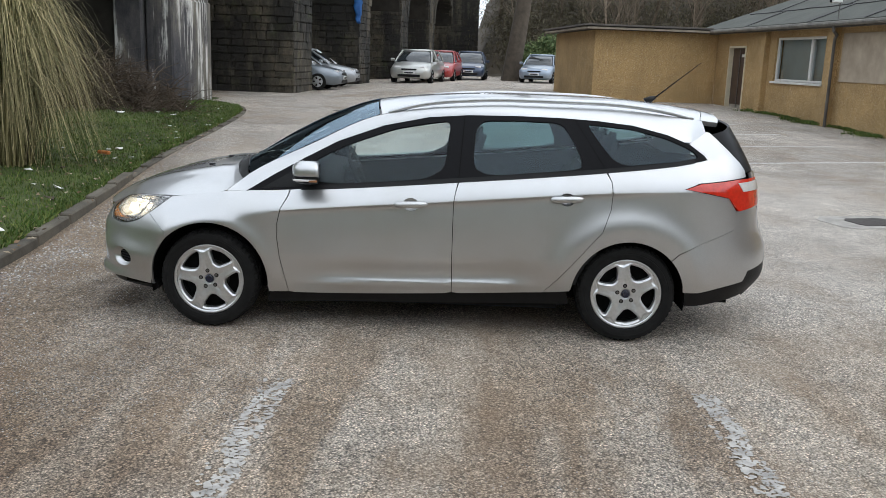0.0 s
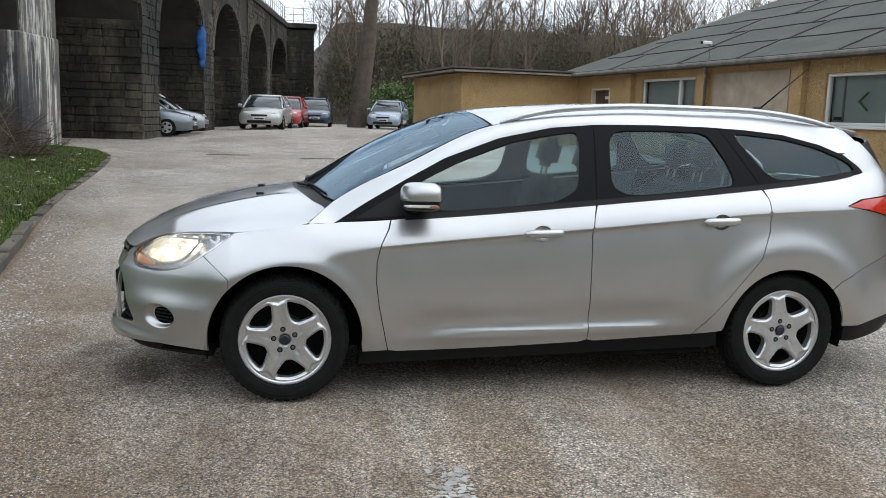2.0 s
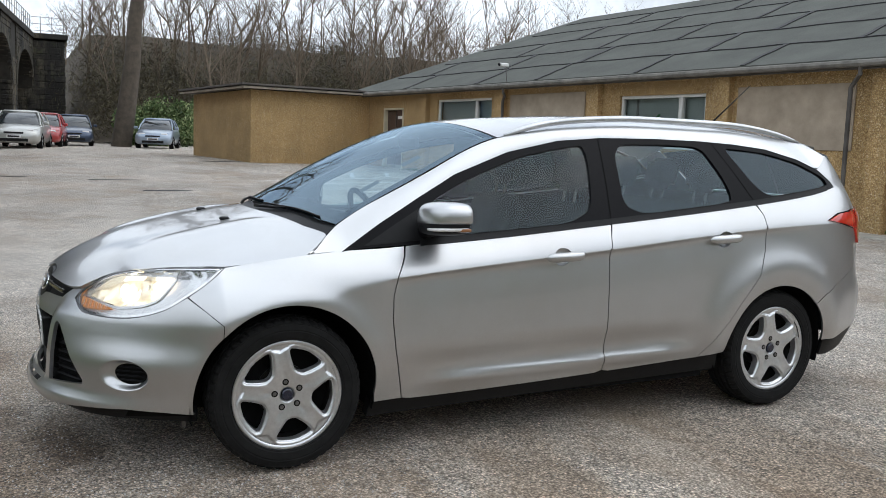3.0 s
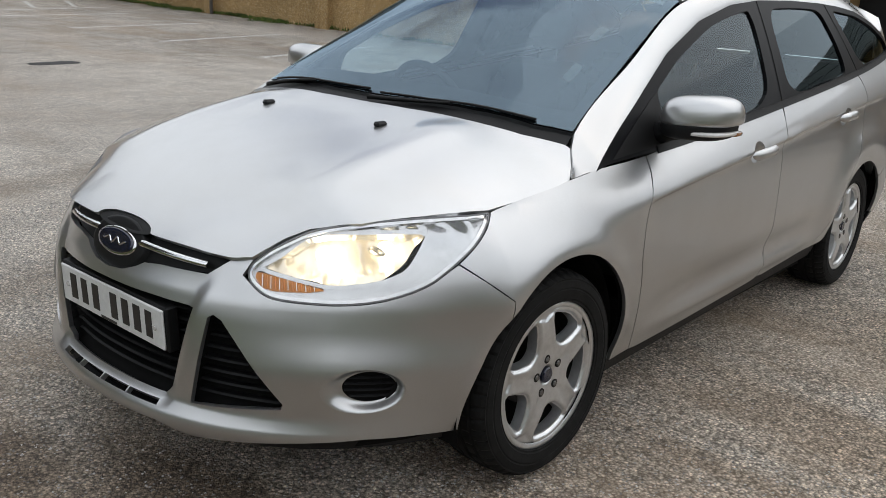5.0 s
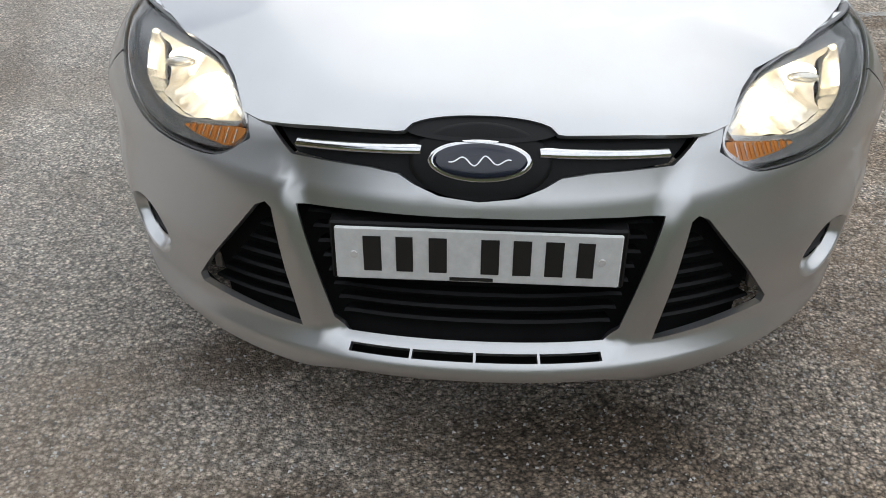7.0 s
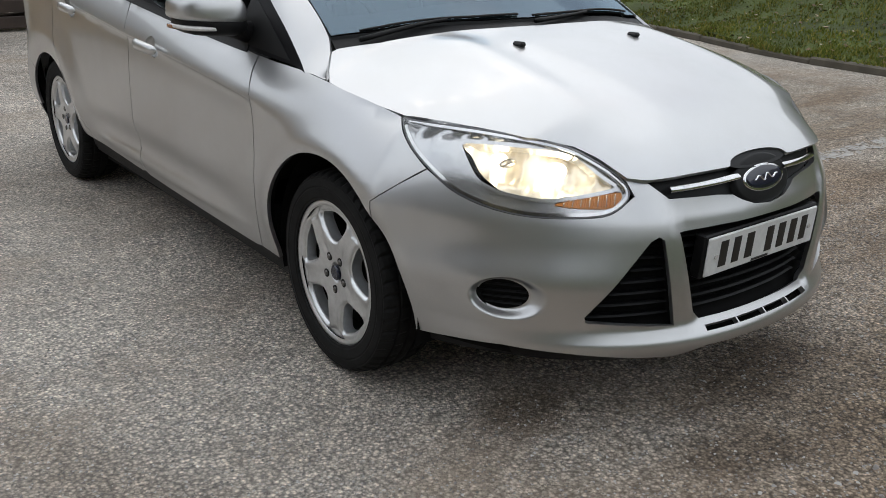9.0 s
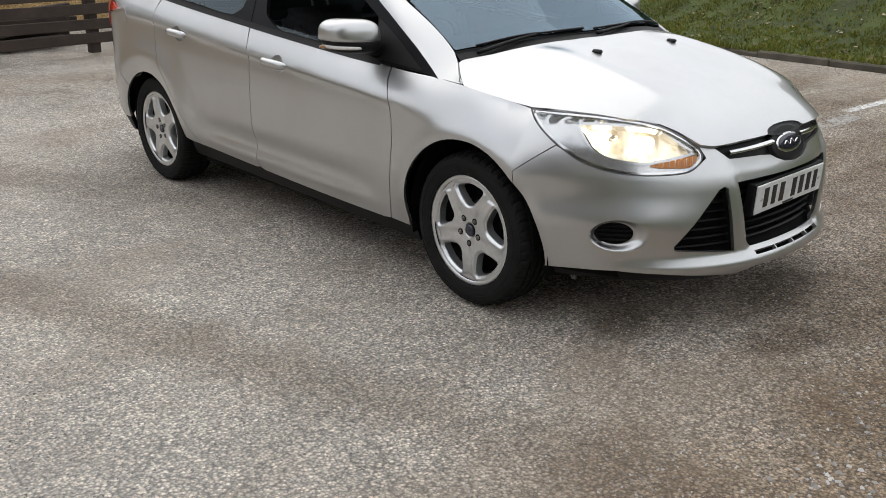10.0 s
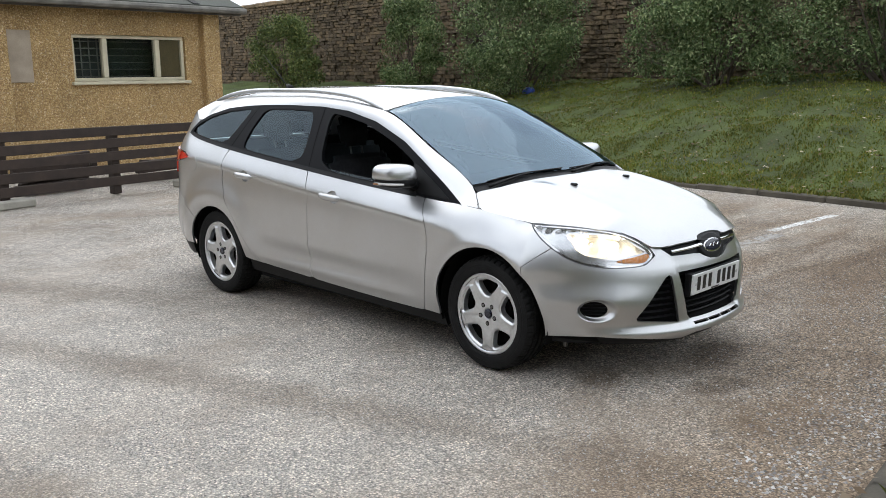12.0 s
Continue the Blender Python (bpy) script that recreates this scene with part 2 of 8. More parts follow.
def make_pebbledash():
    m, nt, b = nodes_of("ochre_pebbledash")
    p = position(nt)
    v = nt.nodes.new("ShaderNodeTexVoronoi")
    v.inputs["Scale"].default_value = 44
    nt.links.new(p, v.inputs["Vector"])
    c = ramp(nt, v.outputs["Color"], [(0.0, (0.31, 0.18, 0.075)), (0.3, (0.46, 0.30, 0.125)), (0.75, (0.60, 0.42, 0.20)), (1.0, (0.78, 0.63, 0.42))])
    c = mix(nt, c, (0.14, 0.08, 0.03), ramp(nt, v.outputs["Distance"], [(0.42, g(0.0)), (0.62, g(0.45))]))
    c = mix(nt, c, ramp(nt, noise_node(nt, 0.9, 6, 0.7, p), [(0.3, g(0.66)), (0.65, g(1.06))]), 0.9, "MULTIPLY")
    nt.links.new(c, b.inputs["Base Color"])
    b.inputs["Roughness"].default_value = 0.9
    bump(nt, b, v.outputs["Distance"], 0.8, 0.012)
    return m


def make_stone(name, base, dark, soot=0.44, vary=0.6):
    m, nt, b = nodes_of(name)
    p = position(nt)
    oi = nt.nodes.new("ShaderNodeObjectInfo").outputs["Random"]
    isl = nt.nodes.new("ShaderNodeNewGeometry").outputs["Random Per Island"]
    c = ramp(nt, noise_node(nt, 3.0, 9, 0.74, p), [(0.3, dark), (0.55, base), (0.75, tuple(x * 1.35 for x in base))])
    c = mix(nt, c, ramp(nt, oi, [(0, (0.42, 0.42, 0.40)), (0.5, (0.95, 0.92, 0.85)), (1, (1.4, 1.34, 1.2))]), vary, "MULTIPLY")
    c = mix(nt, c, ramp(nt, isl, [(0, (0.45, 0.45, 0.43)), (0.5, g(0.95)), (1, (1.4, 1.34, 1.2))]), vary, "MULTIPLY")
    black = noise_node(nt, 0.55, 8, 0.7, squash(nt, p, (1, 1, 0.28)))
    c = mix(nt, c, (0.016, 0.0155, 0.014), ramp(nt, black, [(soot, g(0.0)), (soot + 0.12, g(0.92))]))
    moss = noise_node(nt, 1.1, 6, 0.7, p)
    c = mix(nt, c, (0.075, 0.085, 0.03), ramp(nt, moss, [(0.58, g(0.0)), (0.72, g(0.5))]))
    lime = noise_node(nt, 2.4, 7, 0.7, squash(nt, p, (1, 1, 0.1)))
    c = mix(nt, c, (0.30, 0.29, 0.26), ramp(nt, lime, [(0.66, g(0.0)), (0.74, g(0.6))]))
    nt.links.new(c, b.inputs["Base Color"])
    b.inputs["Roughness"].default_value = 0.92
    bump(nt, b, noise_node(nt, 9, 10, 0.72, p), 1.0, 0.07)
    return m


def make_foliage(name, stops):
    m, nt, b = nodes_of(name)
    isl = nt.nodes.new("ShaderNodeNewGeometry").outputs["Random Per Island"]
    c = ramp(nt, isl, stops)
    c = mix(nt, c, ramp(nt, noise_node(nt, 0.8, 4, 0.6, position(nt)), [(0.3, g(0.6)), (0.7, g(1.2))]), 0.9, "MULTIPLY")
    nt.links.new(c, b.inputs["Base Color"])
    b.inputs["Roughness"].default_value = 0.6
    b.inputs["Specular IOR Level"].default_value = 0.3
    return m


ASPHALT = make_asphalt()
PAINT = make_paint()
GLASS = make_glass("clear_car_glass", (0.76, 0.91, 0.92), (0.85, 0.95, 1.0), 1.5)
SCREEN_GLASS = make_glass("windscreen_glass", (0.52, 0.69, 0.74), (0.62, 0.80, 0.96), 2.3)
GLASS_DARK = make_glass("tinted_car_glass", (0.44, 0.62, 0.66), (0.78, 0.92, 1.0), 1.6)
LENS = make_glass("lamp_lens", (0.97, 0.97, 0.97), (0.8, 0.8, 0.8), 1.45)
WINDOW_GLASS = make_glass("window_glass", (0.75, 0.8, 0.8))
BLACK_PLASTIC = simple("black_plastic", (0.007, 0.007, 0.0075), 0.5, var=0.2, scale=20, grain=300, bumpy=0.0006, obj=True, spec=0.25)
BLACK_GLOSS = simple("black_gloss_trim", (0.008, 0.008, 0.009), 0.3, var=0.1, obj=True, spec=0.09)
BLACK_MATT = simple("black_matt_liner", (0.008, 0.008, 0.008), 0.9, var=0.2, spec=0.1)
RUBBER = simple("tyre_rubber", (0.009, 0.0088, 0.0085), 0.8, var=0.45, scale=22, grain=160, bumpy=0.001, obj=True, spec=0.22)
CHROME = simple("chrome", (0.8, 0.8, 0.8), 0.12, 1.0, var=0.03, obj=True)
ALLOY = simple("silver_alloy", (0.72, 0.73, 0.74), 0.30, 0.85, var=0.06, scale=12, coat=0.4, obj=True)
DARK_STEEL = simple("brake_iron", (0.05, 0.048, 0.045), 0.5, 0.7, var=0.2, scale=30, obj=True)
STEEL = simple("dull_steel", (0.22, 0.21, 0.2), 0.45, 0.9, var=0.2, scale=30, obj=True)
BADGE_BLUE = simple("badge_blue", (0.006, 0.009, 0.026), 0.2, var=0.1, coat=0.6, obj=True)
PLATE_WHITE = simple("plate_white", (0.74, 0.74, 0.73), 0.35, var=0.03, obj=True)
INK = simple("plate_ink", (0.015, 0.015, 0.015), 0.4, obj=True)
SEAT_CLOTH = simple("seat_cloth", (0.022, 0.022, 0.025), 0.9, var=0.3, scale=40, grain=400, bumpy=0.001, obj=True)
DASH = simple("dashboard_plastic", (0.03, 0.03, 0.032), 0.7, var=0.2, scale=40, grain=300, bumpy=0.0006, obj=True)
HEADLINER = simple("headliner_cloth", (0.45, 0.45, 0.43), 0.95, var=0.05, obj=True)
RED_LENS = simple("red_lens", (0.62, 0.028, 0.012), 0.12, var=0.15, scale=40, coat=1.0, obj=True)
WHITE_LENS = simple("white_lens", (0.7, 0.68, 0.66), 0.15, var=0.1, coat=1.0, obj=True)
AMBER_LENS = make_glow("amber_lens", (0.62, 0.25, 0.06), 0.13)
AMBER_DULL = simple("unlit_amber_lens", (0.30, 0.13, 0.05), 0.2, var=0.1, coat=0.8, obj=True)
LAMP_GLOW = make_glow("lit_bulb", (1.0, 0.90, 0.70), 6.0)
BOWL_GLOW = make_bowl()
REFLECTOR = simple("lamp_reflector", (0.80, 0.78, 0.72), 0.2, 0.8, var=0.1, scale=30, obj=True)
LAMP_SEAL = simple("lamp_seal", (0.20, 0.20, 0.205), 0.5, var=0.1, obj=True)
LAMP_TRAY = simple("lamp_tray", (0.74, 0.75, 0.76), 0.2, 0.8, var=0.05, scale=20, obj=True)
PEBBLE = make_pebbledash()
PEBBLE_GREY = simple("grey_pebble_board", (0.40, 0.33, 0.25), 0.9, var=0.18, scale=3, grain=70, bumpy=0.004)
RENDER_TAN = simple("tan_render", (0.42, 0.27, 0.12), 0.9, var=0.15, scale=2, grain=50, bumpy=0.004)
FELT = simple("grey_roof_felt", (0.080, 0.084, 0.072), 0.9, var=0.22, scale=1.2, grain=40, bumpy=0.004)
FELT_SEAM = simple("bitumen_seam", (0.018, 0.018, 0.018), 0.7, var=0.3)
WHITE_FRAME = simple("white_upvc", (0.72, 0.72, 0.69), 0.4, var=0.06, scale=3)
CREAM_FRAME = simple("cream_timber", (0.62, 0.56, 0.40), 0.6, var=0.1, scale=4)
GUTTER = simple("grey_gutter", (0.30, 0.29, 0.27), 0.6, var=0.25, scale=2)
FASCIA_DARK = simple("weathered_fascia", (0.10, 0.09, 0.08), 0.8, var=0.35, scale=2)
DOOR_BROWN = simple("brown_door", (0.075, 0.045, 0.032), 0.5, var=0.2, scale=3)
DARK_ROOM = simple("dark_interior", (0.05, 0.05, 0.05), 0.9)
BLIND = simple("pale_blind", (0.55, 0.58, 0.55), 0.85, var=0.08, scale=2)
PAPER = simple("white_paper", (0.75, 0.75, 0.72), 0.8, var=0.04)
GREEN_SIGN = simple("green_sign", (0.12, 0.30, 0.12), 0.6)
CONCRETE = simple("pale_concrete", (0.36, 0.34, 0.29), 0.9, var=0.25, scale=3, grain=80, bumpy=0.004)
KERB = simple("mossy_kerb_concrete", (0.12, 0.105, 0.08), 0.92, var=0.35, scale=3, grain=60, bumpy=0.006, rnd=0.3)
FENCE_WOOD = simple("dark_fence_timber", (0.040, 0.026, 0.019), 0.75, var=0.35, scale=5, grain=90, bumpy=0.003, rnd=0.35)
GHOST_PAINT = simple("ghost_road_paint", (0.42, 0.40, 0.37), 0.85, var=0.4, scale=9, grain=70, bumpy=0.003)
LINE_PAINT = simple("road_paint", (0.74, 0.73, 0.70), 0.8, var=0.25, scale=9, grain=60, bumpy=0.002)
STONE = make_stone("viaduct_stone", (0.112, 0.098, 0.074), (0.03, 0.027, 0.021), 0.43, 0.5)
STONE_WALL = make_stone("boundary_stone", (0.27, 0.20, 0.125), (0.10, 0.077, 0.05), 0.55, 0.75)
WALL_MORTAR = simple("earthy_mortar", (0.115, 0.092, 0.066), 0.95, var=0.35, scale=2)
MORTAR = simple("dark_mortar", (0.035, 0.031, 0.025), 0.95, var=0.35, scale=2)
SOIL = simple("mossy_soil", (0.050, 0.068, 0.010), 0.95, var=0.5, scale=1.2, grain=25, bumpy=0.02)
EARTH = simple("dead_leaf_earth", (0.055, 0.042, 0.026), 0.95, var=0.4, scale=1.5, grain=30, bumpy=0.02)
BARK = simple("grey_bark", (0.085, 0.068, 0.05), 0.9, var=0.3, scale=4, grain=30, bumpy=0.02)
TWIG = simple("bare_twig", (0.15, 0.115, 0.08), 0.9, var=0.25)
GRASS = make_foliage("grass_blades", [(0.0, (0.075, 0.10, 0.012)), (0.55, (0.14, 0.165, 0.02)), (1.0, (0.27, 0.225, 0.05))])
LEAF = make_foliage("shrub_leaves", [(0.0, (0.04, 0.075, 0.022)), (0.6, (0.13, 0.185, 0.065)), (1.0, (0.30, 0.34, 0.16))])
VERGE_GRASS = make_foliage("verge_grass_blades", [(0.0, (0.045, 0.080, 0.014)), (0.6, (0.080, 0.135, 0.022)), (1.0, (0.17, 0.18, 0.05))])
LEAF_LIGHT = make_foliage("yellowish_shrub_leaves", [(0.0, (0.05, 0.08, 0.02)), (0.6, (0.11, 0.15, 0.04)), (1.0, (0.25, 0.26, 0.08))])
SCRUB = make_foliage("winter_scrub", [(0.0, (0.04, 0.034, 0.02)), (0.6, (0.085, 0.068, 0.04)), (1.0, (0.13, 0.12, 0.06))])
STRAW = make_foliage("pampas_straw", [(0.0, (0.06, 0.06, 0.018)), (0.5, (0.21, 0.185, 0.075)), (1.0, (0.55, 0.46, 0.25))])
BLUE_TARP = simple("blue_tarpaulin", (0.03, 0.14, 0.42), 0.5, var=0.3, scale=6)

# ---- building helpers ----
def link(name, verts, faces, mat, parent=None, label="", smooth=False):
    me = bpy.data.meshes.new(name)
    me.from_pydata([tuple(map(float, v)) for v in verts], [], [tuple(f) for f in faces])
    me.materials.append(mat)
    if smooth:
        me.shade_smooth()
    ob = new(name, me)
    if parent:
        ob.parent = parent
    if label:
        ob["label"] = label
    return ob


def part(name, bm, material, parent=None, label="", smooth=False):
    me = bpy.data.meshes.new(name)
    bmesh.ops.recalc_face_normals(bm, faces=bm.faces)
    bm.to_mesh(me)
    bm.free()
    me.materials.append(material)
    if smooth:
        me.shade_smooth()
    ob = new(name, me)
    if parent:
        ob.parent = parent
    if label:
        ob["label"] = label
    return ob


def thing(name, label, category, m=None, group="", kind=""):
    ob = new(name)
    ob.empty_display_size = 0.1
    if m is not None:
        ob.matrix_world = m
    return tagged(ob, label, category, group, kind)


def box(bm, lo, hi, bevel=0.0, m=None):
    r = bmesh.ops.create_cube(bm, size=1.0)
    vs = r["verts"]
    for v in vs:
        v.co = Vector([lo[i] + (v.co[i] + 0.5) * (hi[i] - lo[i]) for i in range(3)])
    if bevel:
        es = list({e for v in vs for e in v.link_edges})
        out = bmesh.ops.bevel(bm, geom=es, offset=bevel, segments=1, affect="EDGES")
        vs = list({v for f in out["faces"] for v in f.verts} | {v for v in vs if v.is_valid})
    if m is not None:
        bmesh.ops.transform(bm, matrix=m, verts=vs)
    return bm


def boxed(name, lo, hi, mat, parent=None, label="", bevel=0.004, m=None):
    bm = bmesh.new()
    box(bm, lo, hi, bevel, m)
    return part(name, bm, mat, parent, label)


def tube(bm, pts, radii, seg=8, cap=True):
    """A tapered tube along pts."""
    rings = []
    n = len(pts)
    up = Vector((0.013, 0.021, 1))
    for i, p in enumerate(pts):
        d = (Vector(pts[min(i + 1, n - 1)]) - Vector(pts[max(i - 1, 0)])).normalized()
        a = d.cross(up if abs(d.z) < 0.95 else Vector((1, 0.01, 0))).normalized()
        b = d.cross(a)
        r = radii[i] if hasattr(radii, "__len__") else radii
        rings.append([bm.verts.new(Vector(p) + (a * math.cos(k * 2 * math.pi / seg) + b * math.sin(k * 2 * math.pi / seg)) * r) for k in range(seg)])
    for r0, r1 in zip(rings, rings[1:]):
        for k in range(seg):
            bm.faces.new((r0[k], r0[(k + 1) % seg], r1[(k + 1) % seg], r1[k]))
    if cap:
        bm.faces.new(rings[0])
        bm.faces.new(rings[-1])
    return bm


def spl(*pts):
    """A smooth function through a few (x, value) pairs."""
    xs, ys = np.array([p[0] for p in pts], float), np.array([p[1] for p in pts], float)
    d = np.diff(ys) / np.diff(xs)
    m = np.zeros(len(xs))
    m[0], m[-1] = d[0], d[-1]
    for i in range(1, len(xs) - 1):
        if d[i - 1] * d[i] > 0:
            h0, h1 = xs[i] - xs[i - 1], xs[i + 1] - xs[i]
            w1, w2 = 2 * h1 + h0, h1 + 2 * h0
            m[i] = (w1 + w2) / (w1 / d[i - 1] + w2 / d[i])
    X = np.linspace(xs[0], xs[-1], 600)
    k = np.clip(np.searchsorted(xs, X) - 1, 0, len(xs) - 2)
    h = xs[k + 1] - xs[k]
    t = (X - xs[k]) / h
    Y = (2 * t**3 - 3 * t**2 + 1) * ys[k] + (t**3 - 2 * t**2 + t) * h * m[k] + (-2 * t**3 + 3 * t**2) * ys[k + 1] + (t**3 - t**2) * h * m[k + 1]
    return lambda x: np.interp(x, X, Y)


def ground_z(y):
    y = np.asarray(y, float)
    return np.where(y < 1, 0.0, np.where(y < 20, 0.025 * (y - 1), 0.475 + 0.165 * (1 - np.exp(-(np.maximum(y, 20) - 20) * 0.1515))))


def gz(y):
    return float(ground_z(y))

# ---- ground ----
def grid_mesh(name, xs, ys, zf, mat, label, category):
    verts = [(x, y, zf(x, y)) for y in ys for x in xs]
    n = len(xs)
    faces = [(j * n + i, j * n + i + 1, (j + 1) * n + i + 1, (j + 1) * n + i) for j in range(len(ys) - 1) for i in range(n - 1)]
    return tagged(link(name, verts, faces, mat, smooth=True), label, category, kind="structure")


_xs = np.concatenate([[-400, -150, -60], np.linspace(-30, 30, 61), [60, 150, 400]])
_ys = np.concatenate([[-400, -150, -60], np.linspace(-30, 70, 101), [110, 200, 400]])
def lot_z(x, y):
    """The lot falls a little towards the viaduct's arches."""
    k = min(max((-0.5 - x) / 3.0, 0), 1) * min(max((y - 19) / 5.0, 0), 1)
    return gz(y) - 0.19 * k


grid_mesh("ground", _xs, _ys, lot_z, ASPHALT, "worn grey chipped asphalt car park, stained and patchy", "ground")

# kerb line of the verge beside the car's nose, and of the grass bank
verge_x = spl((-7.5, -1.55), (0.6, -2.02), (3.8, -2.40), (6.25, -2.73), (14.0, -3.3), (16.0, -3.75), (17.5, -5.0))
bank_y = spl((-14, -5.2), (-6, -5.75), (0.3, -6.40), (1.5, -6.58), (3.2, -6.80), (4.7, -7.35), (9, -8.6), (16, -10.4))


def kerb_run(pts, name, label, inner):
    """A row of bevelled kerb stones along pts, each an object of its own."""
    root = thing(name, label, "kerb", kind="structure")
    for (x0, y0), (x1, y1) in zip(pts, pts[1:]):
        L = math.hypot(x1 - x0, y1 - y0)
        bm = bmesh.new()
        z = gz((y0 + y1) / 2)
        box(bm, (0.004, 0, -0.2), (L - 0.004, 0.125, (0.095 if inner and y0 < 4.5 else 0.022 if inner else 0.07) + random.uniform(-0.012, 0.012)), 0.016)
        ang = math.degrees(math.atan2(y1 - y0, x1 - x0))
        ob = part("kerb_stone", bm, KERB, root)
        ob.matrix_local = pose(x0, y0, z, random.uniform(-0.6, 0.6), 0, ang + random.uniform(-0.4, 0.4)) @ pose(0, 0 if inner else -0.125, 0)
    return root


_yy = np.arange(-7.0, 17.2, 0.914)
kerb_run([(float(verge_x(y)), float(y)) for y in _yy], "kerb_verge", "mossy concrete kerb stones along the grass verge", True)
_xx = np.arange(-9.0, 14.0, 0.914)
kerb_run([(float(x), float(bank_y(x))) for x in _xx], "kerb_bank", "mossy concrete kerb stones below the grass bank", False)


def verge_z(x, y):
    d = max(0.0, float(verge_x(y)) - x)
    return gz(y) + (0.085 if y < 4.5 else 0.025) + 0.02 * noise.noise((x * 0.8, y * 0.8, 3)) + 0.05 * min(d, 3) + 0.02 * noise.noise((x * 4, y * 4, 1))


def bank_z(x, y):
    d = max(0.0, float(bank_y(x)) - y)
    return 0.06 + 1.6 * (1 - math.exp(-((d / 4.6) ** 1.4))) * (1 + 0.10 * noise.noise((x * 0.25, y * 0.25, 7))) + 0.09 * noise.noise((x, y, 2)) + 0.05 * noise.noise((x * 2.3, y * 2.3, 6)) + 0.02 * noise.noise((x * 4, y * 4, 1))


def sheet(name, rows, zf, mat, label, category):
    """A sheet of turf between two edges: rows of points."""
    n = len(rows[0])
    verts = [(x, y, zf(x, y)) for r in rows for x, y in r]
    faces = [(j * n + i, j * n + i + 1, (j + 1) * n + i + 1, (j + 1) * n + i) for j in range(len(rows) - 1) for i in range(n - 1)]
    return tagged(link(name, verts, faces, mat, smooth=True), label, category, kind="structure")


sheet("verge", [[(float(verge_x(min(y, 17.4))) - 0.10 - k * (9.0 + max(0, y - 12)) / 30, float(y)) for k in np.linspace(0, 30, 46)] for y in np.linspace(-7.0, 18.5, 90)],
      verge_z, SOIL, "rough mossy turf verge with dead leaves", "verge")
sheet("bank", [[(float(x), float(bank_y(min(x, 16))) - 0.10 - k) for k in np.linspace(0, 13, 60)] for x in np.linspace(-13, 30, 130)],
      bank_z, SOIL, "sloping mown grass bank in front of the boundary wall", "bank")


# unseen wooded embankment beyond the verge, added to keep low sky off the nose
def rise_z(x, y):
    d = max(0.0, -9.0 - x)
    return gz(y) + 0.2 + 3.2 * (1 - math.exp(-((d / 5.0) ** 1.3))) + 0.5 * noise.noise((x * 0.3, y * 0.3, 11))


sheet("embankment", [[(float(x), float(y)) for x in np.linspace(-8.8, -24.0, 24)] for y in np.linspace(-16.0, 16.2, 34)], rise_z, EARTH, "unseen leaf-strewn embankment added to block low sky beyond the verge", "embankment")


def blades(name, count, place, height, mat, label, width=0.006, lean=0.5):
    verts, faces = [], []
    for _ in range(count):
        x, y, z = place()
        a = random.uniform(0, 6.283)
        h = height * random.uniform(0.5, 1.3)
        l = h * lean * random.uniform(0.2, 1)
        b = random.uniform(0, 6.283)
        w = width * random.uniform(0.7, 1.5)
        i = len(verts)
        dx, dy = math.cos(a) * w, math.sin(a) * w
        lx, ly = math.cos(b) * l, math.sin(b) * l
        verts += [(x - dx, y - dy, z), (x + dx, y + dy, z), (x + lx * 0.4 + dx * 0.7, y + ly * 0.4 + dy * 0.7, z + h * 0.6), (x + lx, y + ly, z + h)]
        faces += [(i, i + 1, i + 2), (i, i + 2, i + 3)]
    return tagged(link(name, verts, faces, mat), label, "grass", kind="stuff")


def on_verge():
    y = random.uniform(-0.5, 17)
    x = float(verge_x(y)) - 0.12 - abs(random.gauss(0, 2.2))
    return x, y, verge_z(x, y) - 0.01


def on_bank():
    while True:
        x = random.uniform(-8, 16)
        y = float(bank_y(x)) - 0.12 - random.uniform(0, 1) ** 1.3 * 8.0
        if random.random() < 0.55 + 0.9 * noise.noise((x * 1.3, y * 1.3, 9)):
            return x, y, bank_z(x, y) - 0.01


blades("grass_verge", 45000, on_verge, 0.045, VERGE_GRASS, "short green grass on the verge")
blades("grass_bank", 150000, on_bank, 0.040, GRASS, "patchy green and yellowish grass on the bank", 0.010)


def fallen_leaves(count, seed):
    rnd = random.Random(seed)
    verts, faces = [], []
    for k in range(count):
        if k % 6:
            x = rnd.uniform(-6, 12)
            y = float(bank_y(x)) - 0.1 - rnd.random() ** 1.2 * 6.5
            z = bank_z(x, y) + 0.035
        else:
            y = rnd.uniform(0.0, 15)
            x = float(verge_x(y)) + 0.05 - abs(rnd.gauss(0, 0.9))
            z = max(verge_z(x, y), gz(y)) + 0.03
        a, s = rnd.uniform(0, 6.28), rnd.uniform(0.015, 0.04)
        b = len(verts)
        for j in range(4):
            q = a + j * 1.571
            w = s * (1.0 if j % 2 else 0.55)
            verts.append((x + w * math.cos(q), y + w * math.sin(q), z + rnd.uniform(-0.012, 0.015)))
        faces.append((b, b + 1, b + 2, b + 3))
    return tagged(link("fallen_leaves", verts, faces, DEAD_LEAF), "dead brown and pale leaves scattered on the grass", "leaves", kind="stuff")


DEAD_LEAF = make_foliage("dead_leaves", [(0.0, (0.06, 0.04, 0.02)), (0.6, (0.16, 0.10, 0.05)), (1.0, (0.42, 0.36, 0.26))])
fallen_leaves(3600, 71)

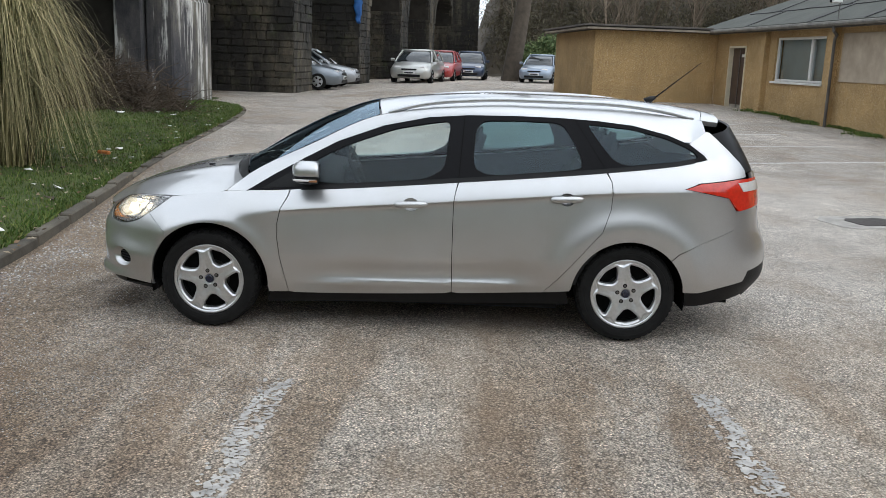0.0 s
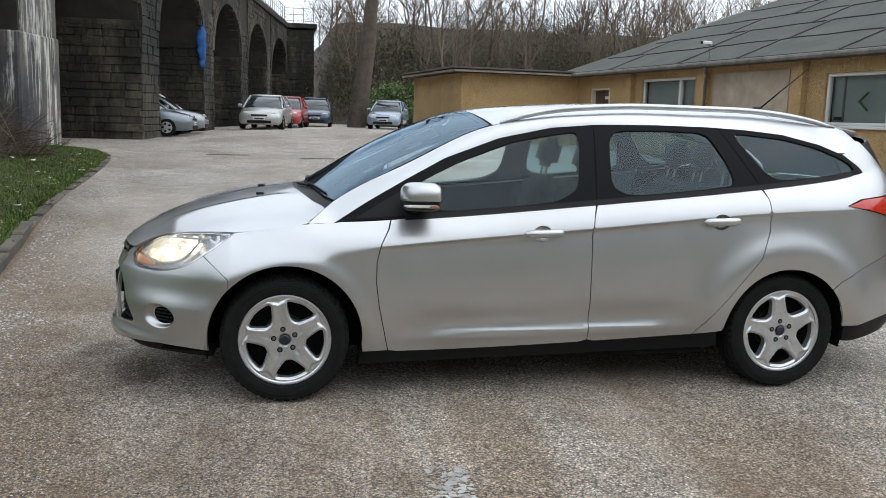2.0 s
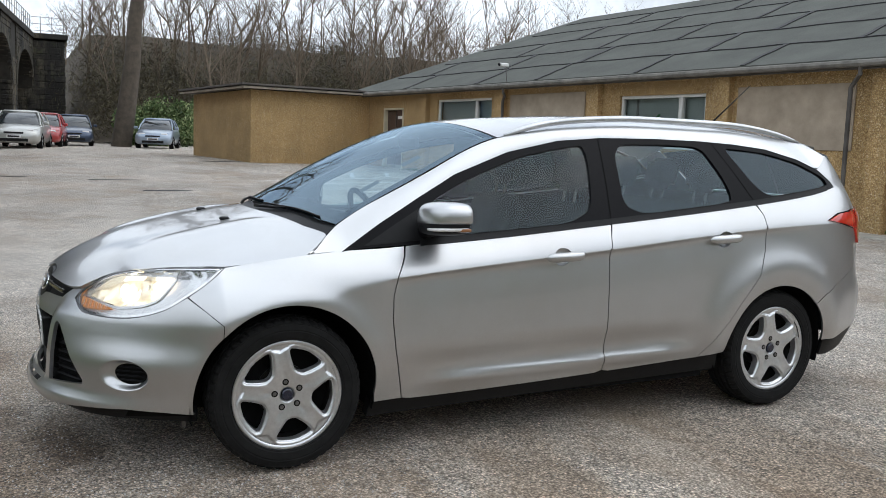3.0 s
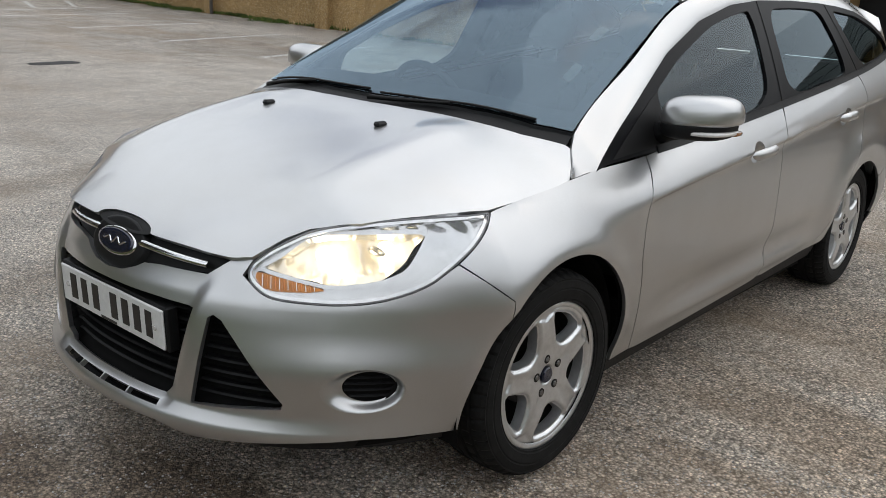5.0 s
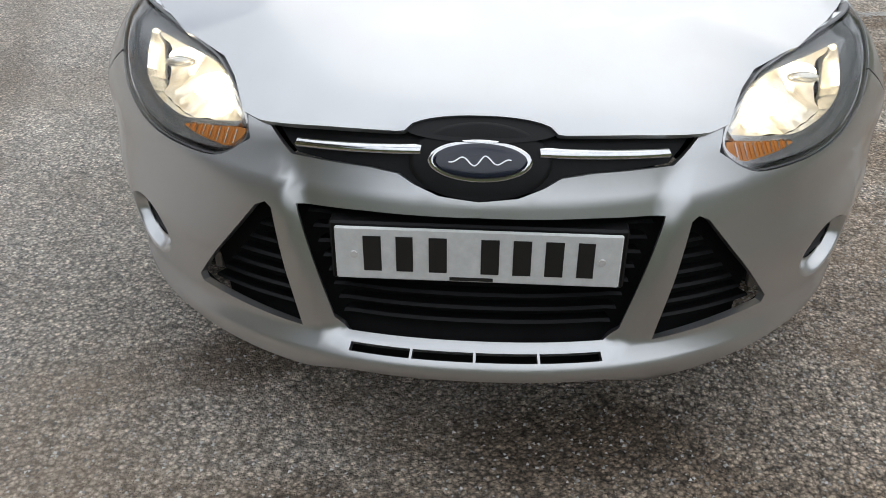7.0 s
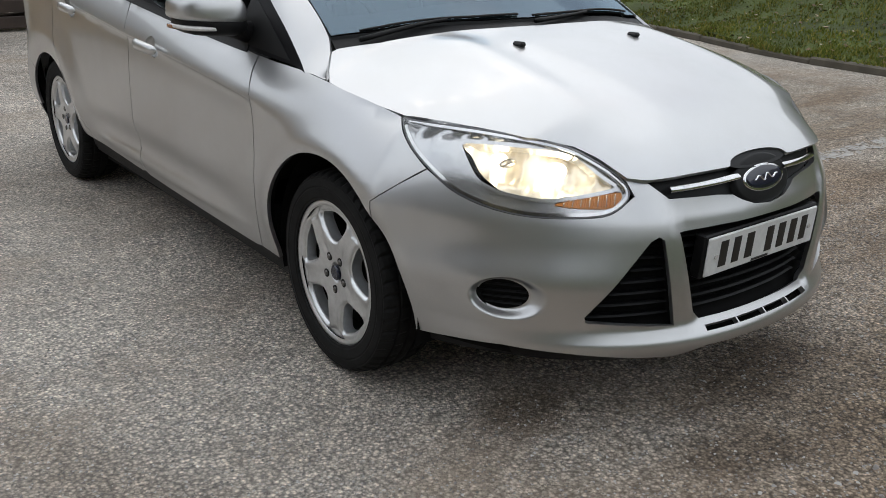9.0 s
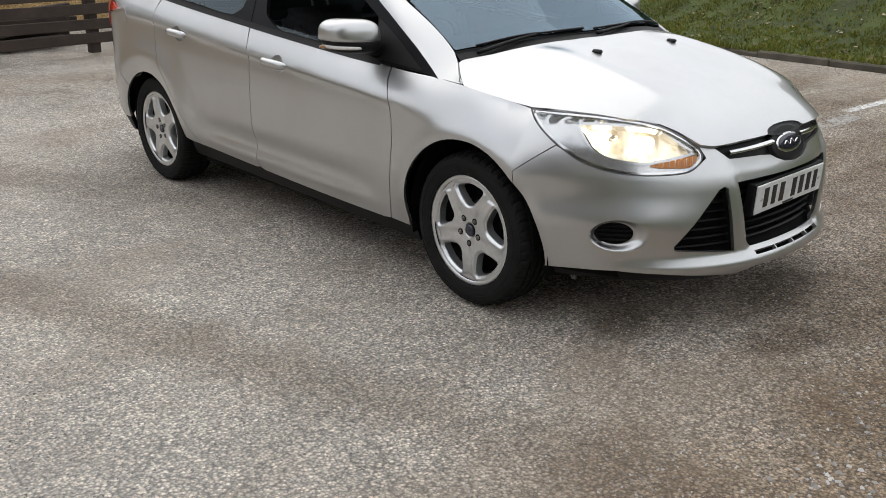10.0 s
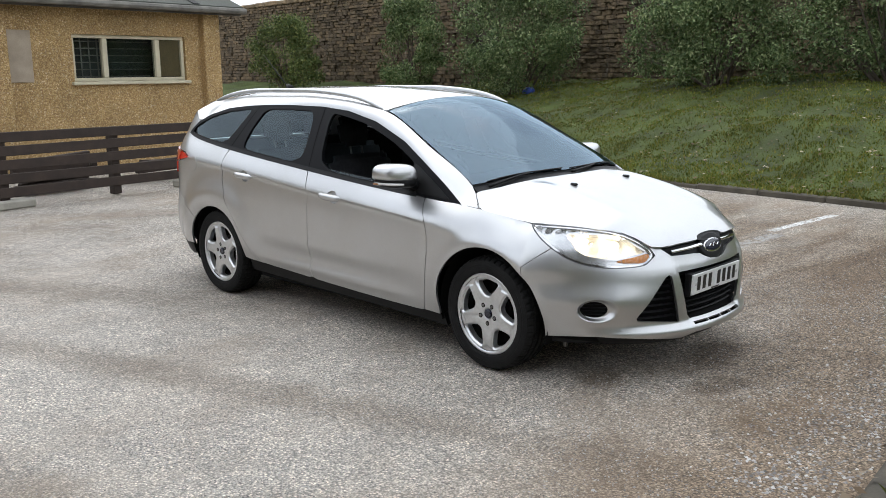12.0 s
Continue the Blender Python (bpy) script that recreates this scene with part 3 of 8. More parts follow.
# ---- painted bay lines ----
def bay_line(x0, y0, x1, y1, w=0.09, wear=0.0, mat=LINE_PAINT, label="faded white parking bay line on asphalt"):
    """A worn line: many small ragged flakes of paint lying on the asphalt."""
    L = math.hypot(x1 - x0, y1 - y0)
    ux, uy = (x1 - x0) / L, (y1 - y0) / L
    verts, faces = [], []
    rnd = random.Random(int(x0 * 100) + int(y0 * 10))
    for _ in range(int(L * w * 5200)):
        s, o = rnd.uniform(0, L), rnd.uniform(-0.5, 0.5) * w * rnd.uniform(0.8, 1.1)
        if noise.noise((x0 + s * 3.5, o * 14 + y0, 4.0)) * 0.6 + noise.noise((s * 22, o * 22, x0)) * 0.5 < wear - 0.55:
            continue
        r, a0 = rnd.uniform(0.005, 0.013), rnd.uniform(0, 6.28)
        c = len(verts)
        for j in range(5):
            q = a0 + j * 1.2566
            rr = r * rnd.uniform(0.8, 1.3)
            p, qq = s + rr * math.cos(q), o + rr * math.sin(q)
            X, Y = x0 + ux * p - uy * qq, y0 + uy * p + ux * qq
            verts.append((X, Y, gz(Y) + 0.003 + 0.0015 * rnd.random()))
        faces.append((c, c + 1, c + 2, c + 3, c + 4))
    return tagged(link("bay_line", verts, faces, mat), label, "road marking", kind="structure")


bay_line(0.62, -1.75, 0.57, -4.1, 0.16, 0.40, GHOST_PAINT)
bay_line(0.71, -4.25, 0.61, -5.65, 0.10, 0.1)
bay_line(2.93, -1.75, 2.90, -4.2, 0.15, 0.42, GHOST_PAINT)
for k in range(4):
    x0, y0 = 6.3 - 0.35 * k, 8.55 + 2.15 * k
    bay_line(x0, y0, x0 + 3.2, y0 + 0.95, 0.11, -0.15)
for k in range(3):
    bay_line(5.8 + 1.15 * k, 16.5 + 0.5 * k, 6.45 + 1.2 * k, 18.6 + 0.4 * k, 0.11, -0.1)
bay_line(4.2, 15.6, 9.0, 17.6, 0.11, -0.1)


# ---- stone courses ----
def stone_mesh(seed):
    """A rough, rounded unit block."""
    rnd = random.Random(seed)
    bm = bmesh.new()
    box(bm, (-0.5, -0.5, -0.5), (0.5, 0.5, 0.5), 0.09)
    for v in bm.verts:
        v.co += Vector([rnd.uniform(-0.05, 0.05) for _ in range(3)])
    me = bpy.data.meshes.new("stone")
    bmesh.ops.recalc_face_normals(bm, faces=bm.faces)
    bm.to_mesh(me)
    bm.free()
    return me


STONES = [stone_mesh(k) for k in range(7)]
STONE_SETS = {}
STONE_GEO = [([tuple(v.co) for v in me.vertices], [tuple(p.vertices) for p in me.polygons]) for me in STONES]


def courses(root, origin, along, out, width, z0, z1, course, length, mat, keep=None, depth=0.22, singles=120, proud=0.03, rnd=None, first=0.0):
    """Lay stones over a face. origin: the face's foot, along and out: unit vectors. The first singles are objects, the rest one mesh."""
    rnd = rnd or random.Random(int(origin[0] * 31 + origin[1] * 17))
    o, a, n = Vector(origin), Vector(along), Vector(out)
    verts, faces, count = [], [], 0
    if mat.name not in STONE_SETS:
        STONE_SETS[mat.name] = [me.copy() for me in STONES]
        for me in STONE_SETS[mat.name]:
            me.materials.append(mat)
    pool = STONE_SETS[mat.name]
    tilt = 1.8 if proud < 0.07 else 6.5
    z = z0
    while z < z1 - 0.03:
        h = min(course * rnd.uniform(0.75, 1.3), z1 - z)
        s = -rnd.uniform(0, length * 0.6)
        while s < width:
            L = length * rnd.uniform(0.6, 1.5)
            s0, s1 = max(s, 0), min(s + L, width)
            s += L
            if s1 - s0 < 0.06:
                continue
            c = o + a * ((s0 + s1) / 2) + Vector((0, 0, z + h / 2))
            if keep and not keep((s0 + s1) / 2, z + h / 2):
                continue
            d = rnd.uniform(0, proud)
            c = c + n * (d - depth / 2)
            m = Matrix((a, n, Vector((0, 0, 1)))).transposed().to_4x4()
            m = Matrix.Translation(c) @ m @ pose(0, 0, 0, rnd.uniform(-2.5, 2.5), rnd.uniform(-tilt, tilt), rnd.uniform(-2.5, 2.5)) @ Matrix.Diagonal((s1 - s0 - 0.012, depth, h - 0.012, 1))
            k = rnd.randrange(7)
            if count < singles and first <= (s0 + s1) / 2 <= first + 16:
                ob = new("stone", pool[k])
                ob.parent = root
                ob.matrix_local = root.matrix_world.inverted() @ m
                count += 1
            else:
                b = len(verts)
                vs, fs = STONE_GEO[k]
                verts += [tuple(m @ Vector(v)) for v in vs]
                faces += [tuple(b + i for i in f) for f in fs]
        z += h
    if verts:
        ob = link("stonework", verts, faces, mat, root)
        ob["kind"] = "stuff"


# ---- viaduct ----
# lot-side face runs from pier to pier; each pier a block with four faces of stone
VX = lambda y: -3.84 + 0.135 * (y - 27.0)
SPRING, CROWN, DECK = 3.95, 6.35, 7.45
PIERS = [(15.7, 17.8), (24.9, 27.0), (34.1, 36.2), (43.3, 45.4), (52.5, 54.6), (62.9, 66.0)]
WIDTH = 4.6
viaduct = thing("viaduct", "tall blackened stone railway viaduct with arches over parked cars", "viaduct", kind="structure")


def viaduct_body():
    """Spandrels and barrel of the arches as one mesh behind the laid stones."""
    bm = bmesh.new()
    for (a0, a1), (b0, b1) in zip(PIERS, PIERS[1:]):
        n = 20
        prof = [(a1 + (b0 - a1) * i / n, SPRING + (CROWN - SPRING) * math.sqrt(max(0, 1 - (2 * i / n - 1) ** 2))) for i in range(n + 1)]
        for (y0, z0), (y1, z1) in zip(prof, prof[1:]):
            f = [bm.verts.new((VX(y) - 0.06 - dx, y, z)) for y, z, dx in ((y0, z0, 0), (y1, z1, 0), (y1, z1, WIDTH), (y0, z0, WIDTH))]
            bm.faces.new(f)
            for dx in (0, WIDTH):
                f = [bm.verts.new((VX(y) - 0.06 - dx, y, z)) for y, z in ((y0, z0), (y1, z1), (y1, DECK), (y0, DECK))]
                bm.faces.new(f)
    for a0, a1 in PIERS:
        m = Matrix(((1, 0.135, 0, VX(0)), (0, 1, 0, 0), (0, 0, 1, 0), (0, 0, 0, 1)))
        box(bm, (-WIDTH + 0.02, a0 + 0.06, 0), (-0.06, a1 - 0.06, DECK), 0, m)
    m = Matrix(((1, 0.135, 0, VX(0)), (0, 1, 0, 0), (0, 0, 1, 0), (0, 0, 0, 1)))
    box(bm, (-22.0, PIERS[0][1] + 0.4, 0.0), (-WIDTH + 1.0, PIERS[0][1] + 1.0, DECK), 0.02, m)
    # back wall added behind the vaults so that the arches stay dark
    box(bm, (-WIDTH - 0.9, PIERS[0][1], 0.0), (-WIDTH - 0.1, PIERS[-1][1], DECK), 0.02, m)
    box(bm, (-WIDTH - 0.1, PIERS[0][0] - 9, SPRING), (0.0, PIERS[0][0] - 0.02, DECK), 0.02, m)
    box(bm, (-WIDTH - 0.1, PIERS[0][0] - 9, DECK), (0.12, PIERS[-1][1], DECK + 0.35), 0.02, m)
    return part("masonry_core", bm, MORTAR, viaduct)


viaduct_body()
_al, _ou = Vector((0.135, 1, 0)).normalized(), Vector((1, -0.135, 0)).normalized()
for i, (a0, a1) in enumerate(PIERS):
    near = i in (1, 2)
    if i:
        courses(viaduct, (VX(a0), a0, 0), _al, _ou, a1 - a0, 0.0, SPRING + 1.5, 0.27, 0.46, STONE, singles=40 if near else 0, depth=0.2)
        courses(viaduct, (VX(a0) - WIDTH, a0, 0), (1, 0, 0), (0, -1, 0), WIDTH, 0.0, SPRING + 0.1, 0.27, 0.5, STONE, singles=120 if i == 1 else (40 if near else 0), depth=0.2, proud=0.065)
        # impost band
        boxed("impost", (VX(a0) - WIDTH - 0.02, a0 - 0.06, SPRING - 0.05), (VX(a0) + 0.06, a1 + 0.06, SPRING + 0.16), STONE, viaduct, bevel=0.03)


def spandrel_keep(s, z, a1, b0):
    t = 2 * s / (b0 - a1) - 1
    return z > SPRING + 0.1 + (CROWN - SPRING) * math.sqrt(max(0, 1 - t * t))


for (a0, a1), (b0, b1) in list(zip(PIERS, PIERS[1:])):
    courses(viaduct, (VX(a1) , a1, 0), _al, _ou, b0 - a1, SPRING, DECK, 0.28, 0.48, STONE, keep=lambda s, z, a1=a1, b0=b0: spandrel_keep(s, z, a1, b0), singles=0, depth=0.2)
    # ring of arch stones
    n = 26
    for k in range(n):
        th0, th1 = math.pi * k / n, math.pi * (k + 1) / n
        bm = bmesh.new()
        cy, ry = (a1 + b0) / 2, (b0 - a1) / 2
        vs = []
        for dx in (0.05, -0.5):
            for th, e in ((th0 + 0.006, 0), (th1 - 0.006, 0), (th1 - 0.006, 0.5), (th0 + 0.006, 0.5)):
                y = cy - math.cos(th) * (ry + e)
                z = SPRING + math.sin(th) * (CROWN - SPRING + e)
                vs.append(bm.verts.new((VX(y) + dx, y, z)))
        for f in ((0, 1, 2, 3), (7, 6, 5, 4), (0, 4, 5, 1), (1, 5, 6, 2), (2, 6, 7, 3), (3, 7, 4, 0)):
            bm.faces.new([vs[q] for q in f])
        part("arch_stone", bm, STONE, viaduct)
# end abutment that steps out towards the car park
boxed("abutment_core", (0.6, 62.9, 0), (2.95, 68, DECK - 0.1), MORTAR, viaduct)
courses(viaduct, (0.6, 62.8, 0), (1, 0, 0), (0, -1, 0), 2.4, 0.3, DECK - 0.1, 0.36, 0.6, STONE, singles=0, depth=0.2)
boxed("coping", (0.4, 62.6, DECK), (3.2, 68.2, DECK + 0.36), STONE, viaduct, bevel=0.04)
# railing on the deck
for k in range(46):
    y = 15 + k * 1.05
    bm = bmesh.new()
    tube(bm, [(VX(y) - 0.1, y, DECK + 0.35), (VX(y) - 0.1, y, DECK + 1.5)], 0.022, 6)
    part("rail_post", bm, STEEL, viaduct)
for dz in (0.55, 1.0, 1.45):
    bm = bmesh.new()
    tube(bm, [(VX(14) - 0.1, 14, DECK + dz), (VX(63) - 0.1, 63, DECK + dz)], 0.018, 6)
    part("handrail", bm, STEEL, viaduct)
    bm = bmesh.new()
    tube(bm, [(VX(63) - 0.1, 63, DECK + dz), (3.0, 63, DECK + dz)], 0.018, 6)
    part("handrail", bm, STEEL, viaduct)
for k in range(3):
    bm = bmesh.new()
    tube(bm, [(1.5 + 0.72 * k, 63, DECK + 0.3), (1.5 + 0.72 * k, 63, DECK + 1.5)], 0.025, 6)
    part("rail_post", bm, STEEL, viaduct)

# the first pier, faced in concrete and streaked with white
def concrete_pillar():
    m, nt, b = nodes_of("streaked_concrete")
    p = position(nt)
    st = noise_node(nt, 4.5, 8, 0.72, squash(nt, p, (1, 1, 0.05)))
    blot = noise_node(nt, 0.9, 7, 0.7, squash(nt, p, (1, 1, 0.45)))
    c = ramp(nt, blot, [(0.38, (0.035, 0.035, 0.042)), (0.50, (0.085, 0.08, 0.078)), (0.62, (0.16, 0.145, 0.115))])
    both = nt.nodes.new("ShaderNodeMath")
    both.operation = "MULTIPLY_ADD"
    both.inputs[1].default_value = 0.55
    nt.links.new(blot, both.inputs[0])
    nt.links.new(st, both.inputs[2])
    c = mix(nt, c, (0.62, 0.61, 0.57), ramp(nt, both.outputs[0], [(0.81, g(0.0)), (0.855, g(0.5)), (0.90, g(0.95))]))
    c = mix(nt, c, (0.02, 0.02, 0.022), ramp(nt, noise_node(nt, 3.4, 6, 0.7, squash(nt, p, (1, 1, 0.06))), [(0.56, g(0.0)), (0.66, g(0.8))]))
    nt.links.new(c, b.inputs["Base Color"])
    b.inputs["Roughness"].default_value = 0.85
    bump(nt, b, noise_node(nt, 9, 8, 0.7, p), 0.7, 0.03)
    root = thing("concrete_pillar", "dark concrete-faced pier streaked with white paint and lime", "pillar", kind="structure")
    shear = Matrix(((1, 0.135, 0, VX(0)), (0, 1, 0, 0), (0, 0, 1, 0), (0, 0, 0, 1)))
    for x0, x1, y0, y1, top in ((-0.62, 0.03, 15.55, 17.85, 2.95), (-1.35, -0.66, 15.45, 16.9, 6.6), (-1.38, 0.0, 15.85, 17.8, 6.4)):
        bm = bmesh.new()
        box(bm, (x0, y0, 0.1), (x1, y1, top), 0.04, shear)
        part("shaft", bm, m, root)
    bm = bmesh.new()
    box(bm, (-4.6, 16.6, 0.1), (-1.42, 17.5, 6.8), 0.03, shear)
    part("dark_wing", bm, STONE, root)
    bm = bmesh.new()
    tube(bm, [(VX(15.4) - 1.0, 15.38, 0.62), (VX(15.4) - 0.1, 15.38, 0.60)], 0.03, 6)
    part("pipe", bm, DARK_STEEL, root)


concrete_pillar()

# blue tarpaulin caught on the second pier
def tarp():
    verts, faces = [], []
    n = 14
    for i in range(n + 1):
        for j in range(4):
            t = i / n
            verts.append((VX(34.1) - 0.12 + (0.08 + 0.30 * math.sin(t * 2.9)) * (j / 3 - 0.5) + 0.10 * t + 0.03 * math.sin(i * 2.3), 33.9 + 0.06 * math.sin(i * 1.7 + j * 1.3), 5.6 - 2.5 * t))
    for i in range(n):
        for j in range(3):
            faces.append((i * 4 + j, i * 4 + j + 1, (i + 1) * 4 + j + 1, (i + 1) * 4 + j))
    ob = link("tarpaulin", verts, faces, BLUE_TARP, smooth=True)
    mod = ob.modifiers.new("thick", "SOLIDIFY")
    mod.thickness = 0.01
    tagged(ob, "torn blue tarpaulin hanging from the viaduct pier", "tarpaulin")


tarp()

# ---- the long pebble-dashed building ----
# wall frame: s runs along the wall, o outwards, z up
WALL = Matrix(((-0.0995, -0.995, 0, 12.5), (0.995, -0.0995, 0, 0), (0, 0, 1, 0), (0, 0, 0, 1)))
WALL_TOP, WALL_THICK = 2.88, 0.28
S0, S1 = -5.65, 24.1
OPENINGS = [("door", 21.75, 23.05, 0.45, 2.42), ("win", 16.95, 19.75, 1.42, 2.62), ("win", 9.55, 12.0, 1.45, 2.52), ("win", 3.05, 5.3, 1.36, 2.45),
            ("recess", 0.75, 2.35, 0.38, 2.55), ("win", -4.95, -2.6, 1.53, 2.36)]
PILASTERS = [20.35, 16.45, 12.75, 9.05, 5.75, 2.6, 0.45, -1.2, -5.5]


def wall_main():
    """One wall with its openings cut through, as a mesh of jambs, piers, sills and lintels."""
    bm = bmesh.new()
    s = S0
    for _, a, b, lo, hi in sorted(OPENINGS, key=lambda q: q[1]):
        box(bm, (s, -WALL_THICK, -0.3), (a, 0, WALL_TOP))
        box(bm, (a, -WALL_THICK, -0.3), (b, 0, lo))
        box(bm, (a, -WALL_THICK, hi), (b, 0, WALL_TOP))
        s = b
    box(bm, (s, -WALL_THICK, -0.3), (S1, 0, WALL_TOP))
    bmesh.ops.remove_doubles(bm, verts=bm.verts, dist=0.0005)
    ob = part("wall_west", bm, PEBBLE)
    ob.matrix_world = WALL
    return tagged(ob, "long ochre pebble-dashed wall with openings", "wall", kind="structure")


wall_main()
for k, s in enumerate(PILASTERS):
    ob = boxed("pilaster", (s - 0.19, -0.02, -0.3), (s + 0.19, 0.16, WALL_TOP), PEBBLE, bevel=0.015)
    ob.matrix_world = WALL
    tagged(ob, "shallow ochre pebble-dashed pilaster on the wall", "pilaster", "pilasters", "structure")


ROOM_GREY = simple("grey_room", (0.50, 0.57, 0.58), 0.9, var=0.1, scale=1.5)
DIRTY_TRIM = simple("dirty_eaves_trim", (0.17, 0.16, 0.14), 0.75, var=0.4, scale=3)


def window(no, a, b, lo, hi, frame_mat, mullions, label, back, sill=True, deep=0.70):
    root = tagged(new("window_%d" % no), label, "window", kind="structure")
    root.matrix_world = WALL
    w = 0.065
    o0, o1 = -0.15, -0.05
    for lo_, hi_ in (((a, o0, lo), (b, o1, lo + w)), ((a, o0, hi - w), (b, o1, hi)), ((a, o0, lo + w), (a + w, o1, hi - w)), ((b - w, o0, lo + w), (b, o1, hi - w))):
        boxed("window_frame", lo_, hi_, frame_mat, root, bevel=0.008)
    edges = [a + w] + [m for m in mullions] + [b - w]
    for m in mullions:
        boxed("mullion", (m - 0.05, o0, lo + w), (m + 0.05, o1 + 0.012, hi - w), frame_mat, root, bevel=0.008)
    for e0, e1 in zip(edges, edges[1:]):
        ob = link("pane", [(e0, -0.1, lo + w), (e0, -0.1, hi - w), (e1, -0.1, hi - w), (e1, -0.1, lo + w)], [(0, 1, 2, 3)], WINDOW_GLASS, root)
        ob.visible_shadow = False
    if sill:
        boxed("window_sill", (a - 0.06, -0.06, lo - 0.06), (b + 0.06, 0.07, lo), frame_mat, root, bevel=0.01)
    boxed("room_wall", (a - (0.3 if deep > 0.3 else 0), -deep - 0.05, lo - (0.4 if deep > 0.3 else 0)), (b + (0.3 if deep > 0.3 else 0), -deep, hi + (0.2 if deep > 0.3 else 0)), back, root, bevel=0)
    return root


window(1, 16.95, 19.75, 1.42, 2.62, WHITE_FRAME, [17.75], "white framed window with a pale grey blind behind", ROOM_GREY, deep=0.215)
w2 = window(2, 9.55, 12.0, 1.45, 2.52, WHITE_FRAME, [10.25], "white framed window with pale blinds and a green arrow", BLIND, deep=0.215)
w3 = window(3, 3.05, 5.3, 1.36, 2.45, WHITE_FRAME, [3.75], "white framed window with papers taped to the glass", ROOM_GREY, deep=0.23)
w4 = window(4, -4.95, -2.6, 1.53, 2.36, CREAM_FRAME, [-3.25, -4.35], "cream framed window with bars behind the glass", simple("dim_grey_room", (0.13, 0.145, 0.15), 0.9))
# contents of the windows
for p0, p1 in (((10.9, 2.12), (11.15, 1.93)), ((11.15, 1.95), (10.9, 1.76))):
    bm = bmesh.new()
    tube(bm, [(p0[0], -0.13, p0[1]), (p1[0], -0.13, p1[1])], 0.022, 6)
    part("arrow_stroke", bm, GREEN_SIGN, w2, "dark green arrow stroke on the glass")
boxed("blind", (11.62, -0.22, 1.52), (11.68, -0.2, 2.45), GUTTER, w2)
boxed("paper_card", (11.62, -0.16, 1.56), (11.85, -0.15, 1.63), INK, w2)
for a, b, lo, hi in ((4.62, 4.4, 1.55, 1.75), (4.3, 4.02, 1.6, 2.0), (3.95, 3.82, 1.5, 1.85)):
    boxed("paper", (b, -0.125, lo), (a, -0.12, hi), PAPER, w3)
boxed("paper_print", (4.06, -0.119, 1.66), (4.26, -0.117, 1.95), GUTTER, w3)
boxed("vent_panel", (3.10, -0.125, 1.43), (3.70, -0.115, 2.39), BLIND, w3)
boxed("open_casement", (-4.88, -0.112, 1.60), (-4.40, -0.10, 2.30), simple("ochre_pane", (0.16, 0.12, 0.05), 0.4), w4)
for k in range(6):
    bm = bmesh.new()
    tube(bm, [(-4.25, -0.2, 1.62 + k * 0.125), (-2.68, -0.2, 1.62 + k * 0.125)], 0.012, 6)
    part("bar", bm, GUTTER, w4)
for k in range(4):
    bm = bmesh.new()
    tube(bm, [(-3.18 + k * 0.16, -0.19, 1.6), (-3.18 + k * 0.16, -0.19, 2.3)], 0.012, 6)
    part("bar", bm, GUTTER, w4)
boxed("paper_card", (19.42, -0.13, 1.5), (19.55, -0.12, 1.75), PAPER, None).matrix_world = WALL
bpy.data.objects["paper_card.001"].parent = bpy.data.objects["window_1"]
bpy.data.objects["paper_card.001"].matrix_world = WALL

# double door with a notice
door = tagged(new("door_1"), "brown double door with a white notice, in a cream frame", "door", kind="structure")
door.matrix_world = WALL
boxed("door_leaf", (21.82, -0.16, 0.62), (22.39, -0.11, 2.36), DOOR_BROWN, door, bevel=0.006)
boxed("door_leaf", (22.41, -0.16, 0.62), (22.98, -0.11, 2.36), DOOR_BROWN, door, bevel=0.006)
boxed("kick_plate", (21.82, -0.16, 0.46), (22.98, -0.12, 0.615), CONCRETE, door)
boxed("frame_jamb", (21.75, -0.2, 0.45), (21.815, 0.02, 2.42), CREAM_FRAME, door)
boxed("frame_jamb", (22.985, -0.2, 0.45), (23.05, 0.02, 2.42), CREAM_FRAME, door)
boxed("frame_head", (21.75, -0.2, 2.365), (23.05, 0.02, 2.42), CREAM_FRAME, door)
boxed("notice", (21.95, -0.108, 2.08), (22.3, -0.10, 2.17), PAPER, door)
bm = bmesh.new()
tube(bm, [(22.4, -0.09, 0.5), (22.4, -0.09, 2.36)], 0.014, 6)
part("rebate_strip", bm, STEEL, door)
# boarded-over windows
for a, b, lo, hi in ((13.15, 16.1, 1.5, 2.66), (6.3, 8.75, 1.45, 2.6), (-1.85, -1.35, 1.53, 2.4), (-0.98, 0.2, 1.53, 2.4)):
    ob = boxed("boarded_panel", (a, -0.02, lo), (b, 0.025, hi), PEBBLE_GREY, bevel=0.006)
    ob.matrix_world = WALL
    tagged(ob, "blocked-up window covered with pinkish grey pebbled board", "panel", "boarded windows", "structure")
# dark recessed doorway
rec = tagged(new("door_2"), "dark recessed doorway with a near-black door", "door", kind="structure")
rec.matrix_world = WALL
boxed("door_leaf", (0.70, -1.06, 0.30), (2.40, -1.003, 2.60), BLACK_PLASTIC, rec)
boxed("reveal", (0.70, -1.0, 0.3), (0.748, -0.281, 2.55), RENDER_TAN, rec)
boxed("reveal", (2.352, -1.0, 0.3), (2.40, -0.281, 2.55), RENDER_TAN, rec)
boxed("recess_head", (0.7, -1.0, 2.552), (2.4, -0.281, 2.6), RENDER_TAN, rec)
boxed("recess_floor", (0.7, -1.0, 0.2), (2.4, -0.02, 0.37), CONCRETE, rec)
ob = boxed("doorstep", (0.3, 0.005, -0.2), (3.0, 1.0, 0.2), CONCRETE, bevel=0.03)
ob.matrix_world = WALL
tagged(ob, "raised concrete doorstep with a mossy yellow edge", "step", kind="structure")
